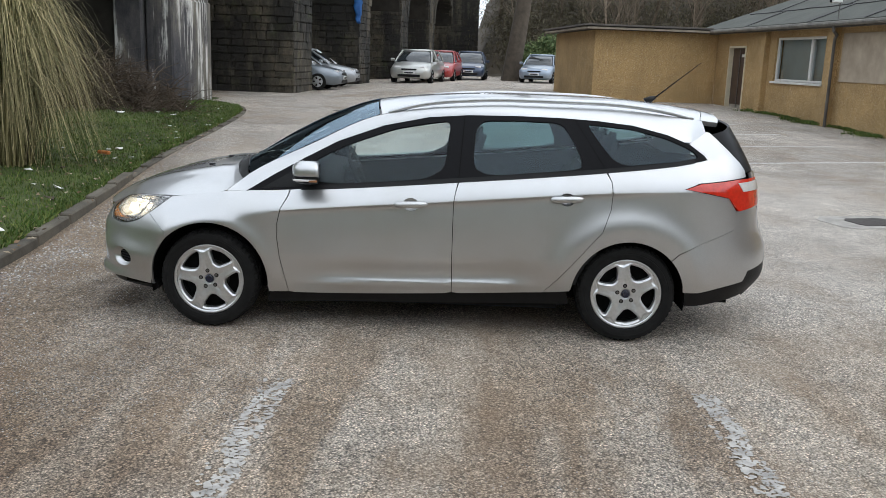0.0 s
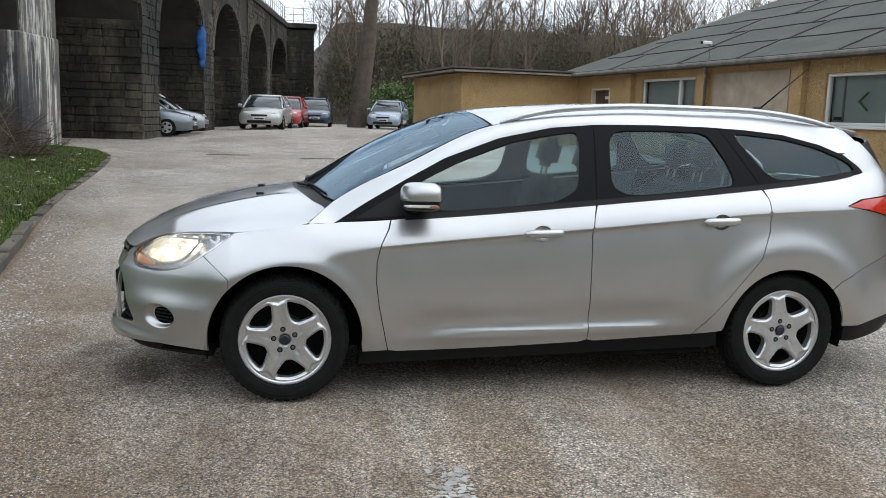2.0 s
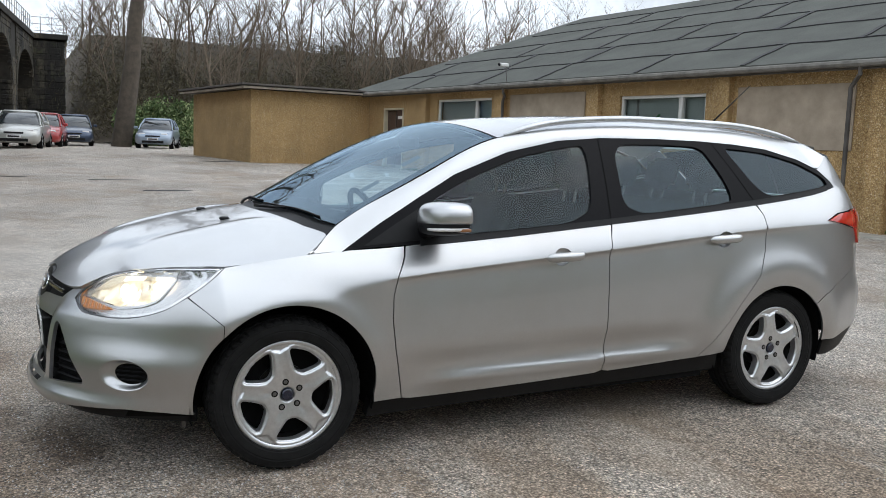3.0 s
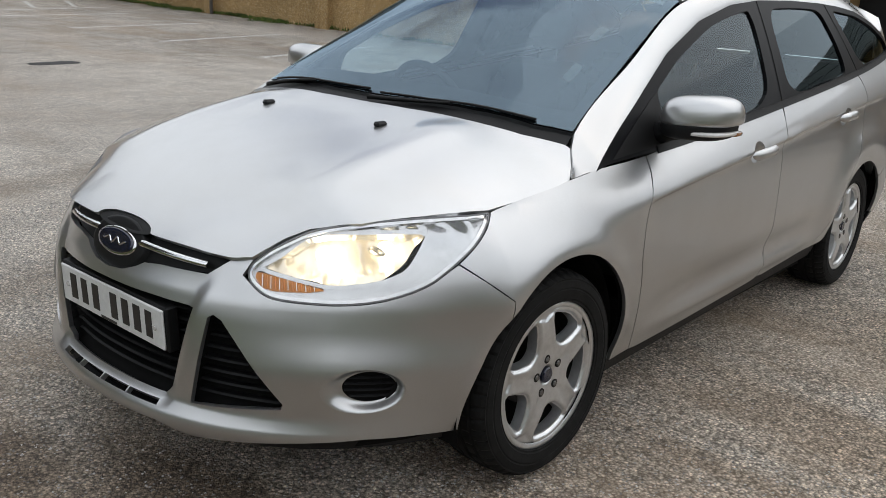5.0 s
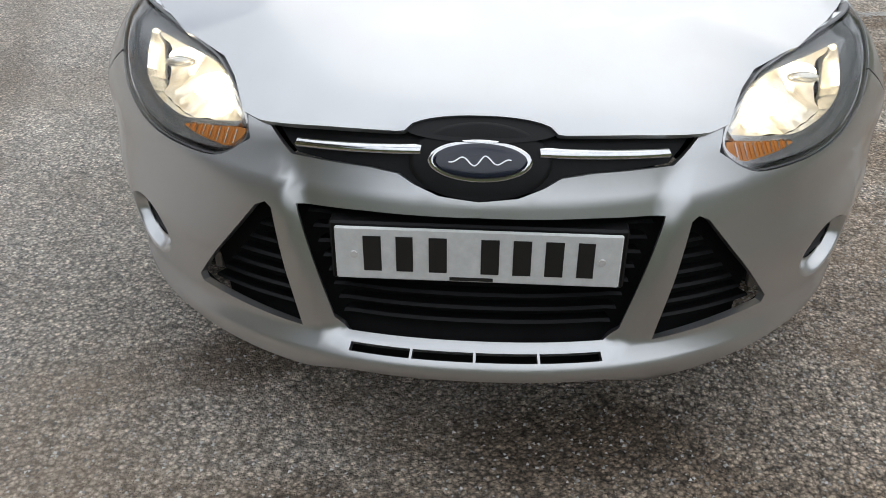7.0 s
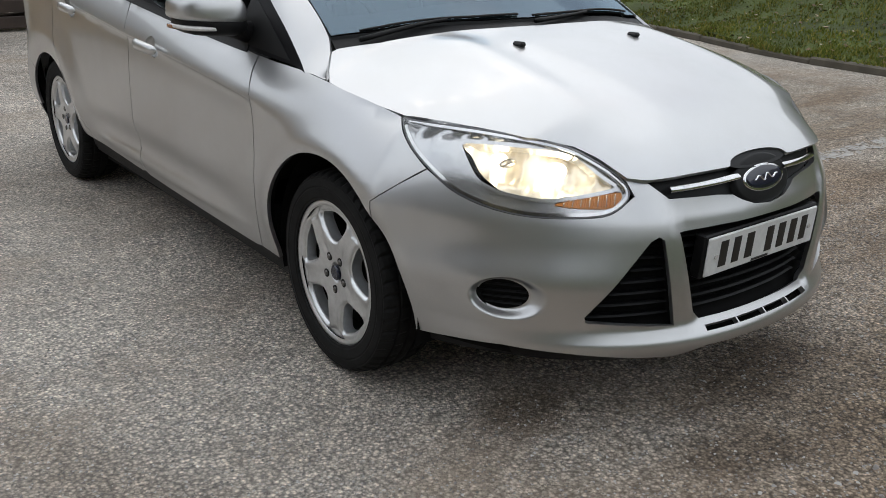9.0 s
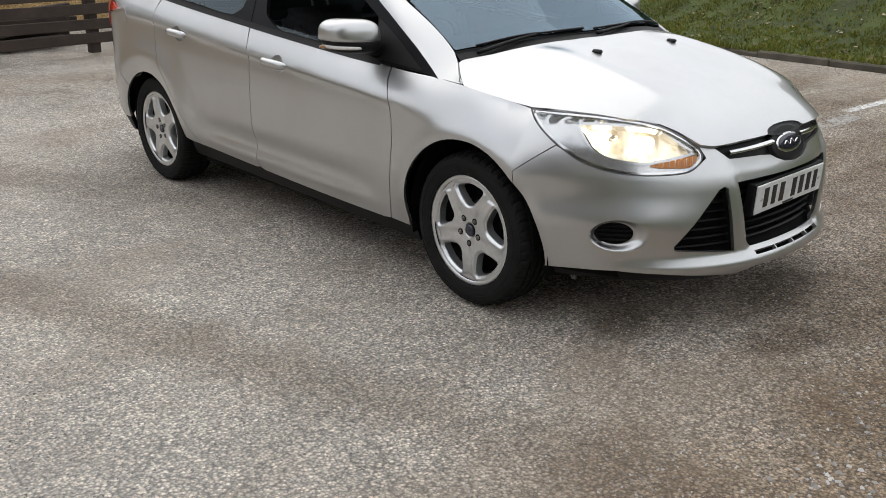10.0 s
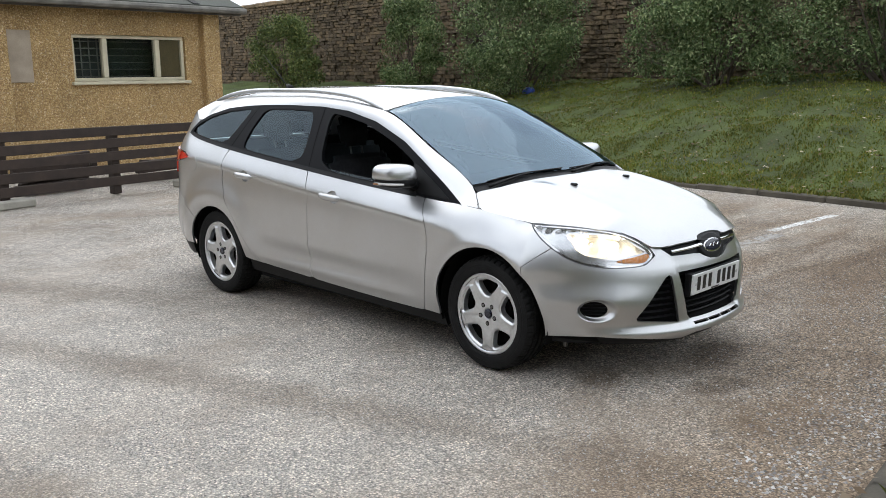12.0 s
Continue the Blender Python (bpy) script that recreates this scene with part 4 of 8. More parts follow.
# footing kerb and weeds along the wall
ob = boxed("plinth_kerb", (4.0, 0.3, -0.2), (21.5, 0.9, 0.0), CONCRETE, bevel=0.02)
ob.matrix_world = WALL @ Matrix(((1, 0, 0, 0), (0, 1, 0, 0), (0.025, 0, 1, 0.05), (0, 0, 0, 1)))
tagged(ob, "low mossy concrete strip along the foot of the wall", "kerb", kind="structure")


def at_wall_foot():
    s = random.choice((random.uniform(14, 20.5), random.uniform(4, 21)))
    s = s + 0.35 * math.sin(s * 7.0) * math.cos(s * 2.3)
    o = abs(random.gauss(0.0, 0.22)) * (0.6 + 0.5 * math.sin(s * 1.9)) + 0.02
    p = WALL @ Vector((s, o, 0))
    return p.x, p.y, gz(p.y) + 0.02


blades("weeds_wall", 5200, at_wall_foot, 0.065, VERGE_GRASS, "weeds and grass along the foot of the wall", 0.012)

STAINED_CREAM = simple("stained_cream_board", (0.36, 0.32, 0.25), 0.75, var=0.35, scale=3)


# extension block at the far end
def block():
    root = thing("extension", "flat-roofed ochre pebble-dashed extension", "building", WALL, kind="structure")
    d0, d1 = 0.0, 4.15
    boxed("wall_front", (24.1, 0.0, -0.2), (24.36, d1, 2.82), PEBBLE, root, bevel=0.01)
    boxed("wall_side", (24.362, d1 - 0.26, -0.2), (30.2, d1 - 0.002, 2.82), PEBBLE, root, bevel=0.01)
    boxed("wall_back", (29.95, 0, -0.2), (30.198, d1 - 0.27, 2.8), RENDER_TAN, root)
    boxed("roof_slab", (23.75, -0.3, 2.845), (30.6, d1 + 0.35, 2.93), FASCIA_DARK, root, bevel=0.01)
    boxed("fascia_board", (23.69, -0.2, 2.83), (23.745, d1 + 0.4, 2.90), STAINED_CREAM, root, bevel=0.008)
    boxed("fascia_board", (23.69, d1 + 0.355, 2.83), (30.6, d1 + 0.4, 2.90), STAINED_CREAM, root, bevel=0.008)
    boxed("roof_felt", (23.62, -0.3, 2.932), (30.6, d1 + 0.46, 2.985), FASCIA_DARK, root, bevel=0.004)


block()


def main_roof():
    root = thing("roof", "grey felted pitched roof with black bitumen seams", "roof", WALL, kind="structure")
    eave, ridge, depth, over = 2.95, 5.7, 6.2, 0.42
    slope = (ridge - eave) / (depth + over)
    bm = bmesh.new()
    a = [(-6.1, over, eave), (24.9, over, eave), (20.6, -depth, ridge), (-6.1, -depth, ridge)]
    vs = [bm.verts.new(v) for v in a] + [bm.verts.new((x, y, z - 0.06)) for x, y, z in a]
    for f in ((0, 1, 2, 3), (7, 6, 5, 4), (0, 4, 5, 1), (1, 5, 6, 2), (2, 6, 7, 3), (3, 7, 4, 0)):
        bm.faces.new([vs[i] for i in f])
    part("roof_slope", bm, FELT, root)
    bm = bmesh.new()
    a = [(24.9, over, eave), (27.0, -depth, eave + 0.1), (20.6, -depth, ridge)]
    vs = [bm.verts.new(v) for v in a] + [bm.verts.new((x, y, z - 0.06)) for x, y, z in a]
    for f in ((0, 1, 2), (5, 4, 3), (0, 3, 4, 1), (1, 4, 5, 2), (2, 5, 3, 0)):
        bm.faces.new([vs[i] for i in f])
    part("roof_hip", bm, FELT, root)
    z = lambda o: eave + (over - o) * slope + 0.006
    rnd = random.Random(5)
    # felt laps along the slope and ragged bitumen joints down it
    for o in (-0.75, -1.95, -3.15, -4.35, -5.4):
        n = 60
        bm = bmesh.new()
        tube(bm, [(-6.0 + 30.0 * i / n - (0.5 if i == n else 0), o + 0.03 * math.sin(i * 1.7), z(o + 0.03 * math.sin(i * 1.7))) for i in range(n) if -6 + 30 * i / n < 24.4 - (over - o) * 0.62], 0.020, 5)
        part("felt_lap", bm, FELT_SEAM, root)
    rows = (0.42, -0.75, -1.95, -3.15, -4.35, -5.4)
    for r, (o0, o1) in enumerate(zip(rows, rows[1:])):
        s = -5.0 + 1.6 * (r % 2)
        while s < 23.4 - 0.62 * (0.42 - o1):
            w = rnd.uniform(0.045, 0.085)
            bm = bmesh.new()
            pts = [(s + rnd.uniform(-0.03, 0.03), o0 + (o1 - o0) * t, z(o0 + (o1 - o0) * t)) for t in np.linspace(0, 1, 7)]
            for (x0, y0, z0), (x1, y1, z1) in zip(pts, pts[1:]):
                f = [bm.verts.new(v) for v in ((x0 - w, y0, z0 + 0.004), (x0 + w, y0, z0 + 0.004), (x1 + w, y1, z1 + 0.004), (x1 - w, y1, z1 + 0.004))]
                bm.faces.new(f)
                e = bmesh.ops.extrude_face_region(bm, geom=list(bm.faces)[-1:])
                for v in e["geom"]:
                    if isinstance(v, bmesh.types.BMVert):
                        v.co.z += 0.012
            part("bitumen_joint", bm, FELT_SEAM, root)
            s += rnd.uniform(2.6, 4.2)
    # gutter, fascia and soffit
    boxed("fascia_board", (-6.1, 0.30, 2.78), (24.0, 0.34, 2.94), FASCIA_DARK, root, bevel=0.006)
    boxed("soffit", (-6.1, 0.0, 2.86), (24.0, 0.298, 2.90), GUTTER, root, bevel=0.004)
    bm = bmesh.new()
    tube(bm, [(-6.15, 0.42, 2.87), (24.0, 0.42, 2.87)], 0.06, 8)
    part("gutter", bm, DIRTY_TRIM, root)
    # gable end
    bm = bmesh.new()
    vs = [bm.verts.new(v) for v in ((-5.65, 0, 2.85), (-5.65, -depth, 5.55), (-5.65, -12, 2.9), (-5.65, -12, -0.3), (-5.65, 0, -0.3))]
    bm.faces.new(vs)
    e = bmesh.ops.extrude_face_region(bm, geom=list(bm.faces))
    for v in e["geom"]:
        if isinstance(v, bmesh.types.BMVert):
            v.co.x += 0.25
    gable = part("wall_south", bm, PEBBLE)
    gable.matrix_world = WALL
    tagged(gable, "ochre pebble-dashed gable wall", "wall", kind="structure")
    boxed("roof_back", (-6.1, -12.4, 2.9), (27.0, -depth - 0.01, 2.95), FELT, root)


main_roof()
for s in (15.9, 6.0):
    bm = bmesh.new()
    tube(bm, [(s, 0.42, 2.85), (s, 0.40, 2.70), (s + 0.2, 0.2, 2.62), (s + 0.28, 0.2, 2.5), (s + 0.28, 0.2, 0.2)], 0.038, 8)
    ob = part("downpipe", bm, FASCIA_DARK)
    ob.matrix_world = WALL
    tagged(ob, "weathered rainwater downpipe on the wall", "downpipe", "downpipes", "structure")


def security_camera():
    root = thing("security_camera", "small white security camera on a bracket above the eaves", "camera", WALL)
    bm = bmesh.new()
    tube(bm, [(15.85, 0.35, 2.9), (15.85, 0.35, 3.35)], 0.016, 6)
    part("bracket", bm, STEEL, root)
    bm = bmesh.new()
    box(bm, (15.81, 0.30, 3.34), (15.92, 0.56, 3.43), 0.02)
    part("housing", bm, WHITE_FRAME, root)
    bm = bmesh.new()
    tube(bm, [(15.865, 0.56, 3.385), (15.865, 0.59, 3.385)], 0.035, 10)
    part("lens", bm, BLACK_GLOSS, root)


security_camera()


# ---- timber fence by the doorway ----
def fence():
    root = thing("fence", "dark brown horizontal board fence on posts", "fence")
    p0, p1 = Vector((8.45, 0.35, 0)), Vector((9.05, -5.4, 0))
    u = (p1 - p0).normalized()
    ang = math.degrees(math.atan2(u.y, u.x))
    L = (p1 - p0).length
    root.matrix_world = pose(p0.x, p0.y, 0, 0, 0, ang)
    for x in (0.0, 1.55, 3.1, 4.65, L - 0.1):
        boxed("post", (x, 0.03, 0.02), (x + 0.12, 0.15, 0.94), FENCE_WOOD, root, bevel=0.008)
    for k in range(5):
        z = 0.14 + k * 0.172
        for a, b in ((-0.02, L / 2), (L / 2 + 0.01, L + 0.1)):
            ob = boxed("board", (0, 0, 0), (b - a, 0.028, 0.125), FENCE_WOOD, root, bevel=0.006)
            ob.matrix_local = pose(a, -0.002, z, random.uniform(-1, 1), random.uniform(-0.35, 0.35), 0)
    for x, w in ((-0.35, 0.75), (2.6, 0.9)):
        ob = boxed("concrete_block", (0, 0, 0), (w, 0.3, 0.11), CONCRETE, bevel=0.02)
        ob.matrix_world = root.matrix_world @ pose(x, -0.12, 0.0, 0, 0, 4)
        tagged(ob, "pale concrete block at the foot of the fence", "block", "fence foot blocks")
    # stacked dark timber behind
    for k in range(4):
        for j in range(3):
            ob = boxed("pallet", (0, 0, 0), (1.1, 0.09, 0.10), FENCE_WOOD, bevel=0.008)
            ob.matrix_world = root.matrix_world @ pose(0.6 + 0.12 * k + 1.9 * (j % 2), 0.9 + 0.14 * k, 0.02 + 0.14 * j + 0.02 * k, 0, random.uniform(-4, 4), random.uniform(-9, 9))
            tagged(ob, "loose dark timber length lying behind the fence", "timber", "loose timbers")


fence()

# ---- boundary wall behind the bank ----
bwall = thing("wall_boundary", "tall dark rubble stone boundary wall", "wall", kind="structure")
_p0, _p1 = Vector((-14, -14.2, 0)), Vector((34, -17.5, 0))
_u = (_p1 - _p0).normalized()
_n = Vector((-_u.y, _u.x, 0))
_wl = (_p1 - _p0).length
ob = boxed("masonry_core", (0, -0.5, -0.5), (_wl, -0.05, 4.3), WALL_MORTAR, bwall)
ob.matrix_local = Matrix.Translation(_p0) @ Matrix((_u, _n, Vector((0, 0, 1)))).transposed().to_4x4()
courses(bwall, tuple(_p0 + _u * 12), tuple(_u), tuple(_n), _wl - 12, 0.6, 4.35, 0.105, 0.25, STONE_WALL, singles=280, depth=0.18, proud=0.08, first=4.0)
for k in range(60):
    ob = boxed("coping_stone", (0.01, -0.42, 4.3), (0.78, 0.09, 4.47 + random.uniform(-0.03, 0.03)), STONE_WALL, bwall, bevel=0.03)
    ob.matrix_local = Matrix.Translation(_p0 + _u * 0.8 * k) @ Matrix((_u, _n, Vector((0, 0, 1)))).transposed().to_4x4()


# ---- plants ----
def leafy(name, centre, radii, clumps, per, leaf, mat, label, seed, twigs=14, category="shrub"):
    """A shrub: stems from the ground and a crown of clumps of small leaves with gaps."""
    rnd = random.Random(seed)
    root = thing(name, label, category, Matrix.Translation(centre))
    cs = []
    for _ in range(clumps):
        a, e, r = rnd.uniform(0, 6.283), rnd.uniform(-1.0, 1.45), rnd.uniform(0.3, 1.0) ** 0.6
        cs.append(Vector((math.cos(a) * math.cos(e) * radii[0] * r, math.sin(a) * math.cos(e) * radii[1] * r, radii[2] * (0.85 + math.sin(e) * r * 0.95))))
    bm = bmesh.new()
    for k in range(twigs):
        c = cs[rnd.randrange(len(cs))]
        st = Vector((rnd.uniform(-0.2, 0.2), rnd.uniform(-0.2, 0.2), -0.1))
        tube(bm, [st, st.lerp(c, 0.5) + Vector((rnd.uniform(-0.15, 0.15), rnd.uniform(-0.15, 0.15), 0.1)), c], [0.035, 0.022, 0.008], 5)
    part("woody_base", bm, BARK, root)
    verts, faces = [], []
    for c in cs:
        cr = rnd.uniform(0.16, 0.36) * (radii[0] + radii[2]) * 0.5
        for _ in range(per):
            d = Vector((rnd.gauss(0, 1), rnd.gauss(0, 1), rnd.gauss(0, 0.8)))
            d = d / max(0.01, d.length) * cr * rnd.random() ** 0.4
            p = c + d
            if p.z < 0.03:
                continue
            q = Vector((rnd.gauss(0, 1), rnd.gauss(0, 1), rnd.gauss(0.4, 0.6))).normalized()
            t = q.cross(Vector((rnd.gauss(0, 1), rnd.gauss(0, 1), rnd.gauss(0, 1)))).normalized()
            b = q.cross(t)
            s = leaf * rnd.uniform(0.6, 1.4)
            i = len(verts)
            verts += [p - t * s, p - b * s * 0.42 + q * s * 0.12, p + t * s, p + b * s * 0.42 + q * s * 0.12]
            faces += [(i, i + 1, i + 2), (i, i + 2, i + 3)]
    ob = link("crown", verts, faces, mat, root)
    ob["kind"] = "stuff"
    return root


def on_bank_at(x, y):
    return (x, y, bank_z(x, y) - 0.05)


leafy("shrub", on_bank_at(22.6, -14.4), (1.4, 1.2, 1.45), 44, 400, 0.042, LEAF_LIGHT, "yellow-green evergreen shrub against the stone wall", 1)
leafy("shrub", on_bank_at(16.2, -14.2), (1.1, 1.0, 1.7), 46, 420, 0.040, LEAF, "dense evergreen shrub on the bank", 2)
leafy("shrub", on_bank_at(12.0, -13.9), (1.9, 1.2, 1.7), 70, 430, 0.040, LEAF, "broad dense evergreen shrub on the bank", 3)
leafy("shrub", on_bank_at(6.1, -13.4), (2.1, 1.2, 1.35), 72, 430, 0.038, LEAF, "broad dark evergreen shrub on the bank", 4)
leafy("shrub", on_bank_at(2.6, -13.2), (1.6, 1.2, 1.5), 60, 430, 0.038, LEAF, "dark evergreen shrub on the bank", 5)
leafy("shrub", on_bank_at(-1.2, -13.0), (1.8, 1.2, 1.5), 60, 200, 0.06, LEAF, "dark evergreen shrub on the bank", 8)
leafy("hedge", (7.5, 50.0, 0.6), (3.2, 1.2, 1.3), 60, 170, 0.11, LEAF, "dark green laurel hedge behind the parked cars", 6, category="hedge")
leafy("hedge", (11.0, 53.0, 0.6), (3.2, 1.2, 1.5), 60, 170, 0.11, LEAF, "dark green laurel hedge behind the parked cars", 7, category="hedge")


def bare_tree(name, base, height, radius, lean, seed, label, depth=4, leaves=0, ivy=False):
    rnd = random.Random(seed)
    root = thing(name, label, "tree", Matrix.Translation(base))
    trunk, twig = bmesh.new(), bmesh.new()

    def grow(p, d, L, r, level):
        pts, rad = [p], [r]
        n = 5 if level < 2 else 3
        for k in range(n):
            d = (d + Vector((rnd.uniform(-1, 1), rnd.uniform(-1, 1), rnd.uniform(-0.3, 0.6))) * (0.10 if level == 0 else 0.22)).normalized()
            p = p + d * L / n
            pts.append(p)
            rad.append(r * (1 - 0.5 * (k + 1) / n))
        tube(trunk if level < 2 else twig, pts, rad, (9, 7, 5, 3, 3)[level], cap=False)
        if level < depth:
            for k in range((5, 5, 5, 4)[level]):
                q = pts[rnd.randrange(n - 1 if level == 0 else max(1, n // 2), n + 1)]
                a = rnd.uniform(0, 6.283)
                nd = (d * 0.8 + Vector((math.cos(a), math.sin(a), rnd.uniform(0.1, 0.7))) * rnd.uniform(0.5, 0.95)).normalized()
                grow(q, nd, L * rnd.uniform(0.42, 0.62), r * 0.42, level + 1)

    grow(Vector((0, 0, -0.2)), Vector(lean).normalized(), height * 0.55, radius, 0)
    part("trunk", trunk, BARK, root, smooth=True)
    if len(twig.verts):
        part("branches", twig, TWIG, root)
    return root


bare_tree("tree", (4.4, 43.7, 0.6), 20, 0.52, (0.16, 0.0, 1), 11, "tall bare leaning tree trunk by the parked cars", 3)

# ---- the silver estate car ----
# front axle at the origin, nose towards -x, right side +y
def smooth(a, b, x):
    t = np.clip((np.asarray(x, float) - a) / (b - a), 0, 1)
    return t * t * (3 - 2 * t)


nose_x = spl((0.15, -0.80), (0.20, -0.86), (0.245, -0.925), (0.275, -0.935), (0.33, -0.905), (0.45, -0.905), (0.56, -0.912), (0.60, -0.905), (0.65, -0.875), (0.70, -0.845), (0.735, -0.815), (0.78, -0.77), (0.81, -0.735), (0.90, -0.60))
tail_x = spl((0.15, 3.45), (0.28, 3.60), (0.42, 3.70), (0.56, 3.695), (0.72, 3.63), (0.9, 3.60), (1.05, 3.565), (1.2, 3.49), (1.4, 3.36), (1.55, 3.26))
wide = spl((-1.0, 0.900), (-0.3, 0.902), (0.5, 0.893), (1.5, 0.897), (2.4, 0.902), (2.95, 0.898), (3.3, 0.875), (3.7, 0.85))
top_z = spl((-0.95, 0.68), (-0.742, 0.717), (-0.619, 0.779), (-0.533, 0.806), (-0.241, 0.830), (0.088, 0.877), (0.245, 0.889), (0.67, 0.916), (1.56, 0.994), (2.5, 1.088), (2.92, 1.142), (3.1, 1.178), (3.6, 1.25))
drop_top = spl((-0.9, 0.075), (-0.4, 0.095), (-0.25, 0.112), (0.09, 0.084), (0.25, 0.088), (0.6, 0.070), (1.5, 0.052), (2.5, 0.060), (3.1, 0.085), (3.6, 0.10))
shoulder = spl((-0.9, 0.56), (-0.4, 0.60), (-0.15, 0.635), (0.1, 0.68), (0.3, 0.738), (0.44, 0.772), (0.52, 0.781), (1.5, 0.866), (2.5, 0.955), (3.1, 0.985), (3.6, 1.0))
bottom_z = spl((-0.4, 0.262), (0.386, 0.245), (2.118, 0.312), (2.3, 0.325), (3.094, 0.341), (3.6, 0.42))


def half_width(x, z):
    """Half the body's width below the belt and up the side windows, before the rounding of nose and tail."""
    x, z = np.asarray(x, float), np.asarray(z, float)
    zs, zt = shoulder(x), top_z(x)
    w = wide(x) - 0.05 * np.clip((0.52 - z) / 0.28, 0, 2) ** 1.5
    # door flank: hollow above the sill, crease at the shoulder
    door = smooth(0.46, 0.80, x) * (1 - smooth(1.85, 2.2, x))
    w = w - door * 0.015 * np.exp(-(((z - 0.405 - 0.03 * (x - 1.0)) / 0.055) ** 2)) + door * 0.012 * np.exp(-(((z - 0.325 - 0.03 * (x - 1.0)) / 0.028) ** 2))
    crease = smooth(0.37, 0.56, x) * (1 - smooth(2.3, 3.0, x))
    under = np.clip(zs - z, 0, 1)
    w = w - crease * 0.019 * (1 - np.exp(-under / 0.009)) * np.exp(-under / 0.12)
    up = np.clip((z - zs) / (zt - zs), 0, 1)
    w = w - drop_top(x) * up ** (1.9 - 0.55 * smooth(0.2, 0.55, x))
    # wheel arch flares
    for cx, cz, rr, amt, wd in ((0.0, 0.316, 0.385, 0.012, 0.055), (2.648, 0.306, 0.44, 0.024, 0.10)):
        r = np.hypot(x - cx, z - cz)
        w = w + amt * np.exp(-(((r - rr) / wd) ** 2)) * smooth(0.2, 0.42, z)
    h = np.clip(z - zt, 0, 1)
    return w - 0.38 * h - 0.23 * h * h


XB = 2.86


def front_exponents(z):
    k = smooth(0.44, 0.62, z)
    return -0.10 - 0.17 * k, 2.2, 0.45 + 0.35 * k


def side_y(x, z):
    x, z = np.asarray(x, float), np.asarray(z, float)
    w = half_width(np.clip(x, -0.5, None), z)
    xa, m, q = front_exponents(z)
    t = np.clip((xa - x) / (xa - nose_x(z)), 0, 1)
    w = w * (1 - t ** (1 / q)) ** (1 / m)
    t = np.clip((x - XB) / (tail_x(z) - XB), 0, 1)
    return w * (1 - t**3.0) ** (1 / 2.6)


def side_map(u, v, off=0.0):
    return np.stack([u, side_y(u, v) - off, v], -1)


def ray_map(xc, sgn):
    """Wraps round the nose (sgn -1) or tail (sgn 1): u is the angle in plan about (xc, 0), v the height."""

    def f(u, v, off=0.0):
        u, v = np.broadcast_arrays(np.asarray(u, float), np.asarray(v, float))
        s, c = np.sin(u), np.cos(u)
        lo, hi = np.full(u.shape, 0.3), np.full(u.shape, 1.6)
        for _ in range(36):
            r = (lo + hi) / 2
            x, y = xc + sgn * r * c, r * np.abs(s)
            edge = nose_x(v) if sgn < 0 else tail_x(v)
            beyond = (x < edge) if sgn < 0 else (x > edge)
            inside = (y < side_y(x, v)) & ~beyond
            lo, hi = np.where(inside, r, lo), np.where(inside, hi, r)
        r = (lo + hi) / 2
        if sgn < 0:
            # the grille panel sits back between two upright ridges
            edge_ = 0.272 + (v - 0.36) * 0.27
            r = r - 0.017 * (1 - smooth(-0.016, 0.036, r * np.abs(s) - edge_)) * smooth(0.295, 0.335, v) * (1 - smooth(0.59, 0.70, v))
        r = r - off
        return np.stack([xc + sgn * r * c, r * s, v], -1)

    return f


nose_map, tail_map = ray_map(0.0, -1), ray_map(2.6, 1)


_ANGLES = {}


def nose_angle(y, z):
    """The plan angle at which the nose is y off the centre line at height z."""
    key = round(float(z), 4)
    if key not in _ANGLES:
        us = np.linspace(0, 1.3, 160)
        _ANGLES[key] = (np.maximum.accumulate(nose_map(us, np.full(160, key))[:, 1]), us)
    return float(np.interp(y, *_ANGLES[key]))


# top surfaces
crown_z = spl((-0.86, 0.700), (-0.82, 0.738), (-0.75, 0.787), (-0.6, 0.856), (-0.4, 0.916), (-0.128, 0.974), (0.05, 1.003), (0.10, 1.015), (0.2, 1.075), (0.423, 1.212), (0.703, 1.350), (0.989, 1.446), (1.338, 1.488), (1.892, 1.516), (2.525, 1.510), (2.882, 1.490), (3.162, 1.455), (3.40, 1.405))
edge_y = spl((-0.86, 0.36), (-0.742, 0.452), (-0.619, 0.51), (-0.533, 0.61), (-0.241, 0.782), (0.088, 0.817), (0.2, 0.738), (0.24, 0.72), (0.60, 0.672), (1.06, 0.615), (1.5, 0.605), (2.4, 0.60), (3.0, 0.575), (3.4, 0.53))
edge_z = spl((-0.86, 0.66), (-0.742, 0.717), (-0.619, 0.779), (-0.533, 0.806), (-0.241, 0.830), (0.088, 0.877), (0.2, 0.955), (0.224, 0.975), (0.60, 1.17), (1.06, 1.375), (1.5, 1.442), (1.9, 1.462), (2.4, 1.460), (3.0, 1.415), (3.4, 1.36))


def top_map(u, v, off=0.0):
    """u is x, v is y."""
    u, v = np.broadcast_arrays(np.asarray(u, float), np.asarray(v, float))
    k = np.clip(np.abs(v) / edge_y(u), 0, 1.15)
    p = 2.2 + 1.3 * (1 - smooth(-0.1, 0.3, u))
    dome = 0.012 * smooth(-0.75, -0.4, u) * (1 - smooth(-0.05, 0.12, u))
    z = crown_z(u) - (crown_z(u) - edge_z(u)) * k**p + dome * np.exp(-(((np.abs(v) - 0.43) / 0.07) ** 2))
    return np.stack([u, v, z - off], -1)


